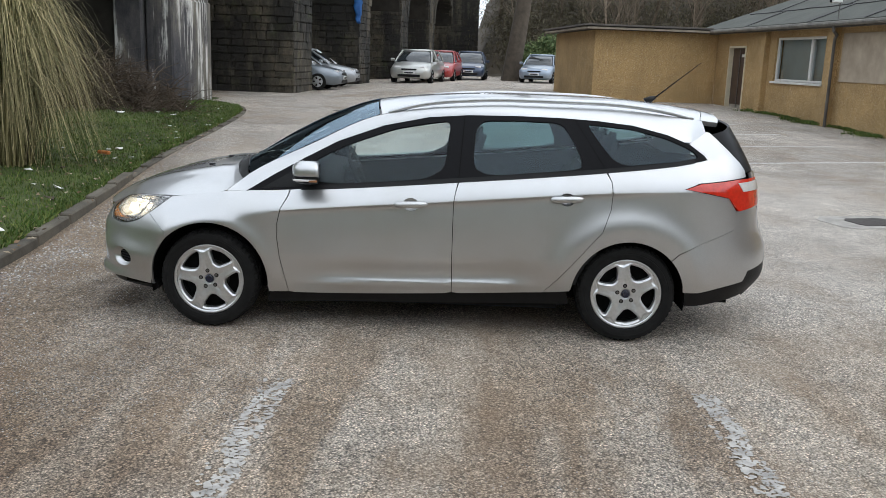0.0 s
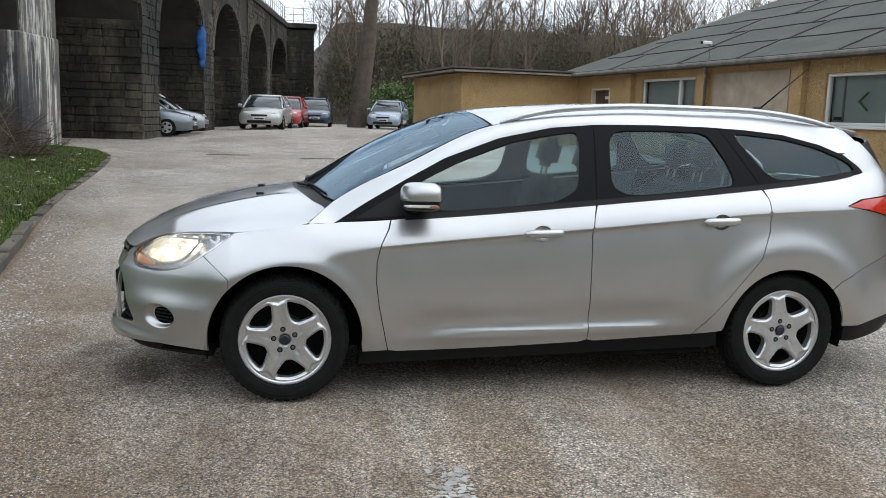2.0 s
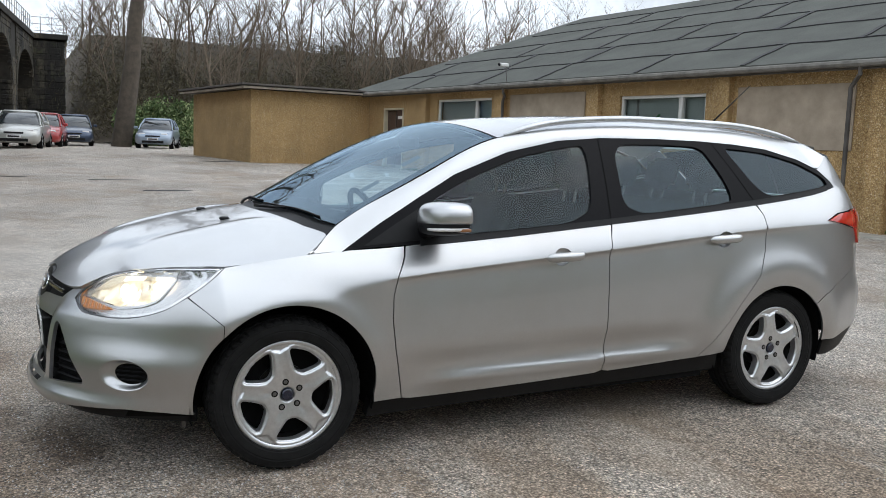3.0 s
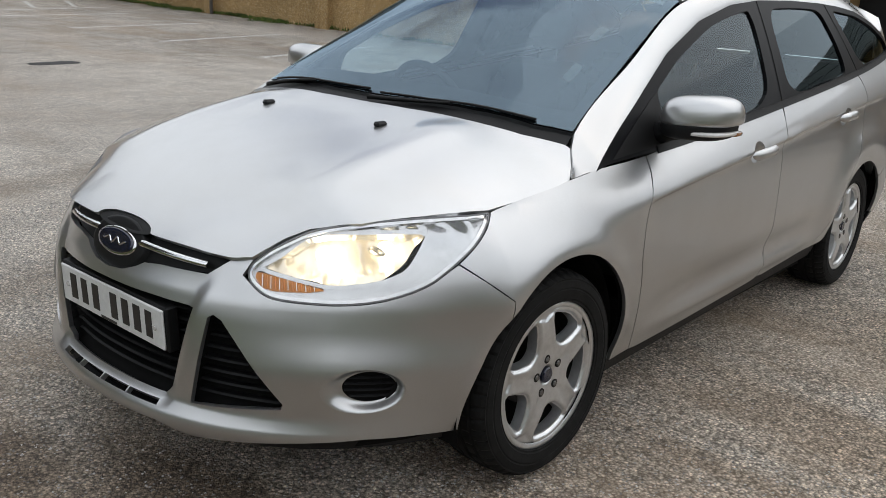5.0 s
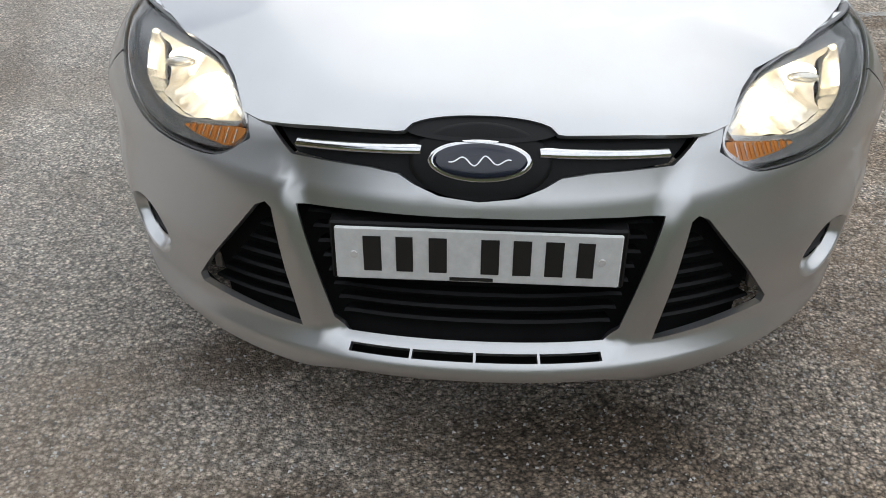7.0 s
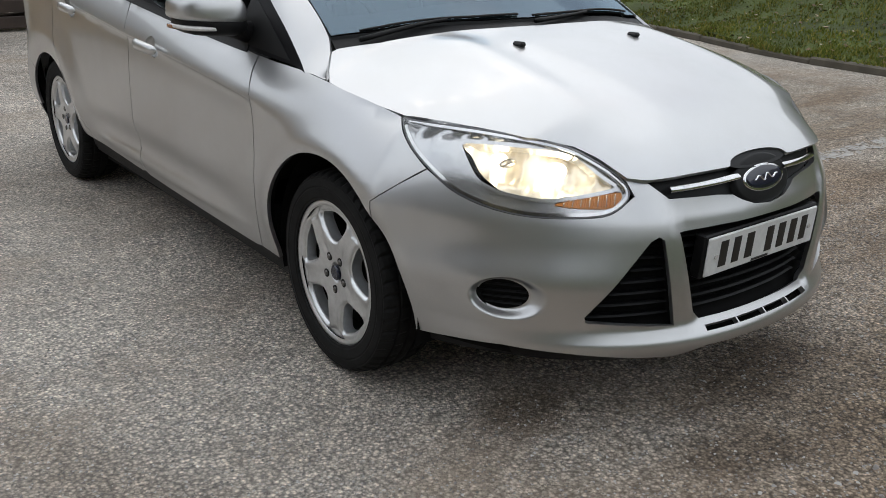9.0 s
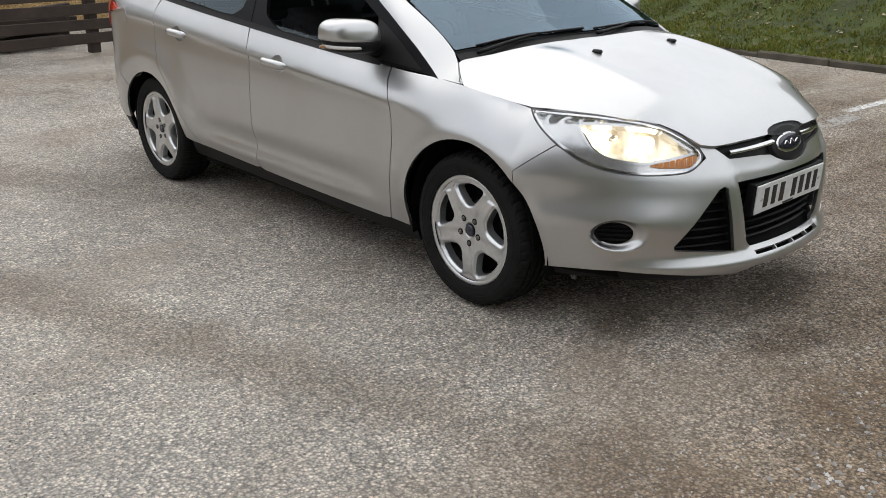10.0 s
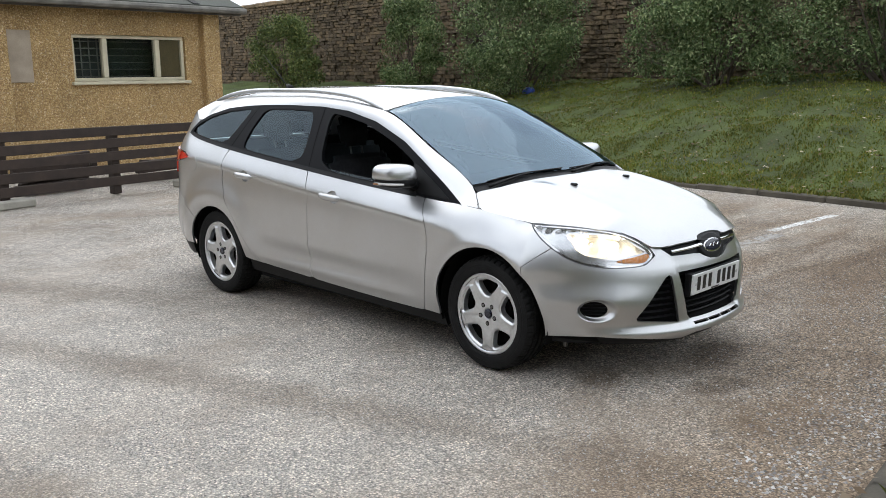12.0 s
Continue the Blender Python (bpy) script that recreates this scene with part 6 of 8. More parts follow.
def front_end():
    A = nose_angle
    th_arch = th_side(-0.366, 0.262)
    # bumper skin: one half outline from the centre, mirrored
    low = [(0.0, 0.262), (A(0.25, 0.262), 0.262), (A(0.34, 0.245), 0.240), (A(0.42, 0.25), 0.248), (A(0.60, 0.27), 0.268), (A(0.72, 0.28), 0.278), (th_of(-0.50, 0.82), 0.272), (th_arch, 0.262)]
    archpts = [(th_of(x, float(side_y(x, z))), z) for x, z in arc(0, 0.316, 0.373, 188, 136.6, 12)]
    up = [(th_side(-0.2705, 0.621), 0.621), (th_side(-0.3325, 0.674), 0.674), (th_side(-0.3875, 0.7195), 0.7195)]
    lampedge = [(u, v - 0.0022) for u, v in LAMP_RIM[18::-1]]
    inner = [(lamp_uv[0][0] - 0.006, 0.675), (th_of(-0.742, 0.446), 0.715), (A(0.40, 0.712), 0.714), (A(0.375, 0.69), 0.69), (A(0.345, 0.664), 0.664), (A(0.20, 0.662), 0.662), (A(0.145, 0.655), 0.656), (A(0.115, 0.640), 0.640), (A(0.07, 0.625), 0.624), (0.0, 0.617)]
    half = low + archpts + up + lampedge + inner
    full = half + [(-u, v) for u, v in half[-2:0:-1]]
    grille = [(0.0, 0.326), (A(0.245, 0.326), 0.326), (A(0.272, 0.352), 0.352), (A(0.335, 0.585), 0.582), (A(0.20, 0.588), 0.588), (0.0, 0.590)]
    gfull = grille + [(-u, v) for u, v in grille[-2:0:-1]]
    trio = [(A(0.338, 0.326), 0.326), (A(0.40, 0.332), 0.331), (A(0.565, 0.35), 0.352), (A(0.57, 0.365), 0.368), (A(0.42, 0.56), 0.566), (A(0.398, 0.575), 0.577), (A(0.385, 0.57), 0.568)]
    fogc = (th_of(-0.608, 0.737), 0.414)
    fog = [(fogc[0] - 0.018 + 0.114 * math.cos(a), fogc[1] - 0.002 + 0.062 * math.sin(a)) for a in np.linspace(0, 2 * math.pi, 32, endpoint=False)]
    blank = [(fogc[0] + 0.074 * math.cos(a), fogc[1] + 0.042 * math.sin(a)) for a in np.linspace(0, 2 * math.pi, 32, endpoint=False)]
    holes = [gfull, trio, [(-u, v) for u, v in trio], fog, [(-u, v) for u, v in fog]]
    slots = []
    for k in range(4):
        y0, y1 = -0.245 + k * 0.1235, -0.245 + k * 0.1235 + 0.1185
        a0, a1 = math.copysign(A(abs(y0), 0.29), y0), math.copysign(A(abs(y1), 0.29), y1)
        slots.append([(a0, 0.299), (a1, 0.299), (a1, 0.311), (a0, 0.311)])
    holes += slots
    bump_ = panel("front_bumper", full, nose_map, PAINT, car, step=0.022, holes=holes, flange=0.016)
    # backing and slats in the openings
    back = [(A(0.42, 0.45), 0.30), (A(0.42, 0.45), 0.61)]
    panel("grille_backing", [(-0.62, 0.27), (0.62, 0.27), (0.70, 0.60), (0.0, 0.615), (-0.70, 0.60)], nose_map, BLACK_MATT, car, step=0.05, off=0.055, flange=0)

    def slat(z, a0, a1, off, h, name="grille_slat"):
        n = 26
        us = np.linspace(a0, a1, n)
        p0 = nose_map(us, np.full(n, z - h / 2), off)
        p1 = nose_map(us, np.full(n, z + h / 2), off + 0.006)
        p2 = nose_map(us, np.full(n, z + h / 2), off + 0.035)
        p3 = nose_map(us, np.full(n, z - h / 2), off + 0.035)
        verts = np.concatenate([p0, p1, p2, p3])
        faces = [(q * n + i, q * n + i + 1, ((q + 1) % 4) * n + i + 1, ((q + 1) % 4) * n + i) for q in range(4) for i in range(n - 1)]
        return link(name, verts, faces, BLACK_PLASTIC, car)

    for z in np.linspace(0.352, 0.560, 8):
        y = 0.262 + (z - 0.338) * 0.30
        slat(z, -A(y, z), A(y, z), 0.026, 0.0045)
    for z in np.linspace(0.355, 0.545, 7):
        y1 = 0.565 - (z - 0.352) * 0.80
        y0 = 0.338 + (z - 0.326) * 0.21
        for sg in (1, -1):
            a = sorted((sg * A(y0, z), sg * A(y1, z)))
            slat(z, a[0], a[1], 0.030, 0.0042, "corner_slat")
    for sg in (1, -1):
        # blanked fog lamp bowls
        nk, na = 11, 56
        an = np.linspace(0, 2 * math.pi, na, endpoint=False)
        rows = []
        for k in np.linspace(0.0, 1.0, nk):
            uu = fogc[0] - 0.018 * (1 - k) + (0.114 - 0.040 * k) * np.cos(an)
            vv = fogc[1] - 0.002 * (1 - k) + (0.062 - 0.020 * k) * np.sin(an)
            rows.append(nose_map(sg * uu, vv, 0.0005 + 0.028 * float(smooth(0.0, 1.0, k))))
        link("fog_bowl", np.concatenate(rows), [(i * na + j, i * na + (j + 1) % na, (i + 1) * na + (j + 1) % na, (i + 1) * na + j) for i in range(nk - 1) for j in range(na)], PAINT, bump_, "scooped silver surround", smooth=True)
        f = panel("fog_blank", [(sg * (fogc[0] + 0.078 * math.cos(a)), fogc[1] + 0.047 * math.sin(a)) for a in np.linspace(0, 2 * math.pi, 24, endpoint=False)], nose_map, BLACK_MATT, car, "black blanking cover with slats", step=0.03, off=0.036, flange=0)
        for k in range(4):
            z = fogc[1] - 0.026 + k * 0.0175
            w = 0.070 * math.sqrt(max(0, 1 - ((z - fogc[1]) / 0.043) ** 2))
            a = sorted((sg * (fogc[0] - w), sg * (fogc[0] + w)))
            s = slat(z, a[0], a[1], 0.026, 0.004, "blank_slat")
            s.parent = f
    # black lower lip
    lip = [(0.0, 0.205), (0.4, 0.205), (0.7, 0.222), (0.9, 0.228), (th_arch, 0.222)] + [(u, v - 0.004) for u, v in low[::-1][:-1]] + [(0.0, 0.258)]
    panel("lower_lip", lip + [(-u, v) for u, v in lip[-2:0:-1]], nose_map, BLACK_PLASTIC, car, "black plastic lip", step=0.04, off=0.03, flange=0.06)
    # upper slot with chrome strips and oval badge
    slot = [(0.0, 0.608), (A(0.12, 0.636), 0.630), (A(0.20, 0.656), 0.652), (A(0.345, 0.664), 0.660), (A(0.40, 0.712), 0.716), (A(0.30, 0.722), 0.722), (A(0.10, 0.735), 0.735), (0.0, 0.738)]
    panel("upper_grille", slot + [(-u, v) for u, v in slot[-2:0:-1]], nose_map, BLACK_PLASTIC, car, "black upper grille slot", step=0.03, off=0.022, flange=0.02)
    for sg in (1, -1):
        us = [sg * A(y, 0.69) for y in np.linspace(0.105, 0.335, 14)]
        zs = [0.697 - 0.012 * (k / 13) for k in range(14)]
        rows = []
        for dz, off in ((-0.0075, 0.002), (0.0, -0.007), (0.0075, 0.002)):
            rows.append(nose_map(np.array(us), np.array(zs) + dz, off))
        verts = np.concatenate(rows)
        faces = [(r * 14 + i, r * 14 + i + 1, (r + 1) * 14 + i + 1, (r + 1) * 14 + i) for r in range(2) for i in range(13)]
        link("chrome_strip", verts, faces, CHROME, car, "chrome grille strip", smooth=True)
    badge(nose_map)


def ellipse_disc(name, centre, n_out, rx, rz, depth, mat, parent, dome=0.0, label=""):
    """A domed oval plate facing n_out."""
    n = Vector(n_out).normalized()
    r = Vector((0, 1, 0))
    u = n.cross(r).normalized()
    if u.z < 0:
        u = -u
    bm = bmesh.new()
    rings = []
    for k, h in ((1.0, -depth), (1.0, 0.0), (0.92, dome * 0.35), (0.6, dome * 0.8), (0.2, dome)):
        rings.append([bm.verts.new(Vector(centre) + r * rx * k * math.cos(a) + u * rz * k * math.sin(a) + n * h) for a in np.linspace(0, 2 * math.pi, 36, endpoint=False)])
    for a, b in zip(rings, rings[1:]):
        for q in range(36):
            bm.faces.new((a[q], a[(q + 1) % 36], b[(q + 1) % 36], b[q]))
    bm.faces.new(rings[-1])
    return part(name, bm, mat, parent, label, smooth=True)


def badge(fmap):
    c = Vector((-0.846, 0, 0.680))
    n = Vector((-1, 0, 0.42))
    b = ellipse_disc("badge", c + Vector((0.0, 0, -0.002)), n, 0.126, 0.070, 0.06, BLACK_PLASTIC, car, 0.006, "oval badge on a black boss")
    ellipse_disc("badge_rim", c + n.normalized() * 0.006, n, 0.092, 0.0375, 0.012, CHROME, b, 0.003)
    ellipse_disc("badge_field", c + n.normalized() * 0.0105, n, 0.083, 0.031, 0.004, BADGE_BLUE, b, 0.002, "dark blue oval")
    cap_ = [(-0.822 + 0.019 * math.cos(a), 0.134 * math.sin(a)) for a in np.linspace(0, 2 * math.pi, 32, endpoint=False)]
    panel("boss_cap", cap_, top_map, BLACK_PLASTIC, b, step=0.02, off=0.007, flange=0)
    # plain raised wave in place of lettering
    bm = bmesh.new()
    up = Vector((0.42, 0, 1)).normalized()
    p = c + n.normalized() * 0.0125
    tube(bm, [p + Vector((0, -y, 0)) + up * (0.010 * math.sin(y * 150.0) * (1 - abs(y) / 0.075)) for y in np.linspace(-0.055, 0.055, 40)], 0.0024, 6)
    part("badge_wave", bm, CHROME, b)


def number_plate():
    root = part("number_plate", box(bmesh.new(), (-0.008, -0.26, -0.0555), (0.0, 0.26, 0.0555), 0.003), PLATE_WHITE, car, "white number plate with plain dark bars")
    root.matrix_local = pose(-0.874, 0, 0.505, 0, -3, 0)
    bars = [(-0.215, -0.168), (-0.155, -0.110), (-0.095, -0.048), (0.0, 0.047), (0.058, 0.105), (0.116, 0.163), (0.174, 0.218)]
    for a, b in bars:
        part("plate_bar", box(bmesh.new(), (-0.0095, -b + 0.007, -0.035), (-0.0082, -a - 0.007, 0.039), 0.0), INK, root)
    part("plate_bar", box(bmesh.new(), (-0.0095, -0.03, -0.051), (-0.0082, 0.05, -0.044), 0.0), INK, root)
    for y in (-0.225, 0.225):
        bm = bmesh.new()
        tube(bm, [(-0.008, y, 0.0), (-0.012, y, 0.0)], 0.007, 10)
        part("plate_screw", bm, WHITE_LENS, root)
    part("plate_holder", box(bmesh.new(), (0.0005, -0.27, -0.062), (0.035, 0.27, 0.062), 0.004), BLACK_PLASTIC, root, "black plate backing")


def headlights():
    bowl = [(1.057, 0.788), (1.02, 0.742), (0.984, 0.702), (0.93, 0.681), (0.877, 0.670), (0.77, 0.659), (0.66, 0.674), (0.556, 0.690), (0.61, 0.716), (0.681, 0.762), (0.735, 0.775), (0.796, 0.779), (0.93, 0.785)]
    bowl = rounded(bowl, 0.2, 1)
    ind = rounded([(0.76, 0.653), (0.70, 0.645), (0.582, 0.643), (0.548, 0.668), (0.552, 0.684), (0.66, 0.668)], 0.18, 1)
    uv = LAMP_RIM
    for sg in HALF_SIGNS:
        root = panel("headlight", uv, nose_map, LENS, car, "lit headlight under a clear lens", sign=sg, step=0.03, off=0.0015, flange=0)
        root.visible_shadow = False
        panel("seal", inset(uv, -0.0022), nose_map, LAMP_SEAL, root, "grey seal round the lens", sign=sg, step=0.03, off=0.005, holes=[inset(uv, 0.0010)], flange=0.02)
        panel("bezel", inset(uv, 0.001), nose_map, CHROME, root, "thin bright rim", sign=sg, step=0.03, off=0.008, holes=[inset(uv, 0.009)], flange=0.02)

        # silver tray, stepped down towards the bowls
        def tray(u, v, off=0.0):
            u, v = np.broadcast_arrays(np.asarray(u, float), np.asarray(v, float))
            step_ = 0.0022 * np.sin((v - 0.10 * u) * 420.0) * smooth(0.775, 0.79, v - 0.02 * (u - 1.0))
            return nose_map(u, v, 0.014 + 0.012 * (1 - smooth(1.0, 1.2, u)) + step_ + off)

        panel("tray", inset(uv, 0.002), tray, LAMP_TRAY, root, "satin silver inner tray", sign=sg, step=0.02, holes=[bowl, ind], flange=0.04)
        panel("bowl_frame", inset(bowl, -0.006), nose_map, LAMP_TRAY, root, "bright frame round the bowls", sign=sg, step=0.02, off=0.019, holes=[inset(bowl, 0.003)], flange=0.035)
        spots = ((0.935, 0.737, 0.075, 0.040), (0.75, 0.722, 0.085, 0.042))

        def hollow(u, v, off=0.0):
            u, v = np.broadcast_arrays(np.asarray(u, float), np.asarray(v, float))
            d = 0.0
            for a, b, ru, rv in spots:
                d = np.maximum(d, np.sqrt(np.clip(1 - ((u - a) / ru / 1.5) ** 2 - ((v - b) / rv / 1.5) ** 2, 0, 1)))
            return nose_map(u, v, 0.042 + 0.045 * d + 0.0016 * np.sin(u * 130) + off)

        panel("reflector", inset(bowl, -0.004), hollow, BOWL_GLOW, root, "fluted reflector with the bulb's warm light as emission", sign=sg, step=0.012, flange=0)
        # discs wider than the bulbs: the bloom around each is put into its size
        for (a, b, ru, rv), r, nm in zip(spots, (0.030, 0.046), ("dip_bulb", "main_bulb")):
            p = nose_map(np.array([a]), np.array([b - (0.012 if r > 0.04 else 0.0)]), 0.068)[0]
            d = Vector((-0.88, 0.42 * sg, 0.10))
            ellipse_disc(nm, Vector((p[0], sg * p[1], p[2])), d, r, r * 0.62, 0.01, LAMP_GLOW, root, 0.016, "glow disc for the bulb and its bloom")
        # bulb shield across the outer bowl
        p = nose_map(np.array([0.90]), np.array([0.737]), 0.045)[0]
        ellipse_disc("bulb_shield", Vector((p[0], sg * p[1], p[2])), Vector((-0.88, 0.42 * sg, 0.2)), 0.030, 0.012, 0.008, REFLECTOR, root, 0.006, "small bulb shield")
        # ribbed indicator at the inner foot
        panel("indicator", ind, nose_map, AMBER_LENS, root, "ribbed amber indicator lens", sign=sg, step=0.02, off=0.016, flange=0.02)
        for k in range(13):
            uu = 0.575 + k * 0.0125
            top_ = 0.680 - 0.10 * max(0.0, uu - 0.56)
            p0, p1 = nose_map(np.array([uu]), np.array([0.648]), 0.014)[0], nose_map(np.array([uu - 0.004]), np.array([top_]), 0.014)[0]
            bm = bmesh.new()
            tube(bm, [(p0[0], sg * p0[1], p0[2]), (p1[0], sg * p1[1], p1[2])], 0.0016, 5)
            part("indicator_rib", bm, AMBER_LENS if k % 2 else REFLECTOR, root)


def tail_end():
    for sg in HALF_SIGNS:
        tl = [(2.958, 1.004), (3.05, 1.037), (3.30, 1.060), (3.47, 1.060), (3.497, 0.99), (3.50, 0.888), (3.32, 0.864), (3.285, 0.90), (3.246, 0.948), (3.11, 0.978)]
        to = lambda q: [(math.atan2(float(side_y(min(x, float(tail_x(z)) - 0.02), z)), x - 2.6), z) for x, z in q]
        t = panel("tail_light", to(tl), tail_map, RED_LENS, car, "red tail light with a clear band", sign=sg, step=0.02, off=-0.012, flange=0.02)
        cl = [(3.30, 1.040), (3.47, 1.045), (3.49, 0.985), (3.34, 0.985)]
        panel("clear_band", to(cl), tail_map, WHITE_LENS, t, "clear reversing band", sign=sg, step=0.02, off=-0.016, flange=0.005)
        # bumper skin
        bz = [(2.913, 0.5545), (2.955, 0.598), (3.089, 0.662), (3.300, 0.740), (3.302, 0.80), (3.314, 0.861)]
        u_of = lambda x, z: math.atan2(float(side_y(min(x, float(tail_x(z)) - 0.01), z)), x - 2.6)
        half = [(u_of(x, z), z) for x, z in bz] + [(u_of(3.50, 0.884), 0.884), (0.56, 0.86), (0.45, 0.82), (0.3, 0.80), (0.0, 0.80), (0.0, 0.50), (0.5, 0.50), (0.72, 0.47), (u_of(3.41, 0.402), 0.402), (u_of(3.10, 0.343), 0.343), (u_of(3.02, 0.338), 0.338)]
        ar = [(u_of(x, z), z) for x, z in arc(2.648, 0.306, 0.356, 6, 43, 8)]
        panel("rear_bumper", half[:-1] + ar, tail_map, PAINT, car, sign=sg, step=0.03)
        lo = [(u_of(3.02, 0.336), 0.334), (u_of(3.10, 0.340), 0.339), (u_of(3.41, 0.398), 0.398), (0.72, 0.466), (0.5, 0.496), (0.0, 0.496), (0.0, 0.26), (0.6, 0.27), (u_of(3.49, 0.318), 0.30), (u_of(3.10, 0.246), 0.246), (u_of(3.03, 0.246), 0.25)]
        panel("rear_skirt", lo, tail_map, BLACK_PLASTIC, car, "black plastic lower bumper", sign=sg, step=0.04, off=0.004)
        # tailgate halves: painted lower part and glass
        gate = [(0.0, 0.81), (0.3, 0.81), (0.44, 0.83), (0.55, 0.868), (0.60, 0.90), (0.62, 1.06), (0.62, 1.09), (0.0, 1.09)]
        panel("tailgate", gate, tail_map, PAINT, car, sign=sg, step=0.04)
        gl = [(0.0, 1.095), (0.62, 1.095), (u_of(3.392, 1.08), 1.088), (u_of(3.355, 1.15), 1.15), (u_of(3.268, 1.23), 1.23), (u_of(3.188, 1.295), 1.295), (u_of(3.14, 1.335), 1.33), (0.62, 1.365), (0.0, 1.39)]
        panel("tailgate_glass", gl, tail_map, BLACK_GLOSS, car, "dark tailgate glass", sign=sg, step=0.04, off=0.006)


def liners():
    """Dark inner shell, wheel wells and floor that close the body."""
    panel("tail_liner", [(-0.95, 0.60), (0.95, 0.60), (0.95, 1.07), (-0.95, 1.07)], tail_map, BLACK_MATT, car, step=0.08, off=0.04, flange=0)
    for sg in HALF_SIGNS:
        out = [(-0.60, 0.24)] + arc(0, 0.316, 0.38, 190, -10, 20) + [(0.40, 0.20), (2.27, 0.22)] + arc(2.648, 0.306, 0.375, 185, -8, 20) + [(3.35, 0.33), (3.40, 0.95)] + belt(3.05, 0.25, 10, -0.02) + [(-0.22, 0.80), (-0.45, 0.66)]
        panel("inner_shell", out, side_map, BLACK_MATT, car, sign=sg, step=0.06, off=0.03, flange=0)
        for cx in (0.0, 2.648):
            n = 24
            verts, faces = [], []
            for i in range(n + 1):
                a = radians(-15 + 210 * i / n)
                for y in (0.835, 0.55):
                    verts.append((cx + 0.385 * math.cos(a), sg * y, 0.312 + 0.385 * math.sin(a)))
            faces = [(2 * i, 2 * i + 1, 2 * i + 3, 2 * i + 2) for i in range(n)]
            k = len(verts)
            verts.append((cx, sg * 0.55, 0.312))
            faces += [(k, 2 * i + 1, 2 * i + 3) for i in range(n)]
            link("wheel_well", verts, faces, BLACK_MATT, car)
    bm = bmesh.new()
    box(bm, (-0.55, -0.50, 0.19), (3.4, 0.50, 0.23))
    box(bm, (0.42, -0.80, 0.19), (2.22, 0.80, 0.23))
    box(bm, (-0.70, -0.36, 0.205), (-0.55, 0.36, 0.22))
    part("underbody", bm, BLACK_MATT, car)
    # engine bay lid so that nothing shines through the bonnet gaps
    q = [(-0.70, -0.40), (-0.70, 0.40), (-0.5, 0.55), (-0.2, 0.68), (0.12, 0.70), (0.12, -0.70), (-0.2, -0.68), (-0.5, -0.55)]
    panel("bay_liner", q, top_map, BLACK_MATT, car, step=0.08, off=0.035, flange=0)
    # tow eye stub under the nose
    for sg in HALF_SIGNS:
        bm = bmesh.new()
        box(bm, (-0.385, sg * 0.66 - 0.010, 0.165), (-0.365, sg * 0.66 + 0.010, 0.21), 0.003)
        part("air_deflector", bm, STEEL, car, "small grey deflector stub")


def rim_ring(name, prof, mat, root):
    n, k = 60, len(prof)
    verts = [(r * math.cos(2 * math.pi * i / n), t, r * math.sin(2 * math.pi * i / n)) for i in range(n) for r, t in prof]
    faces = [(i * k + j, i * k + j + 1, ((i + 1) % n) * k + j + 1, ((i + 1) % n) * k + j) for i in range(n) for j in range(k - 1)]
    return link(name, verts, faces, mat, root, smooth=True)


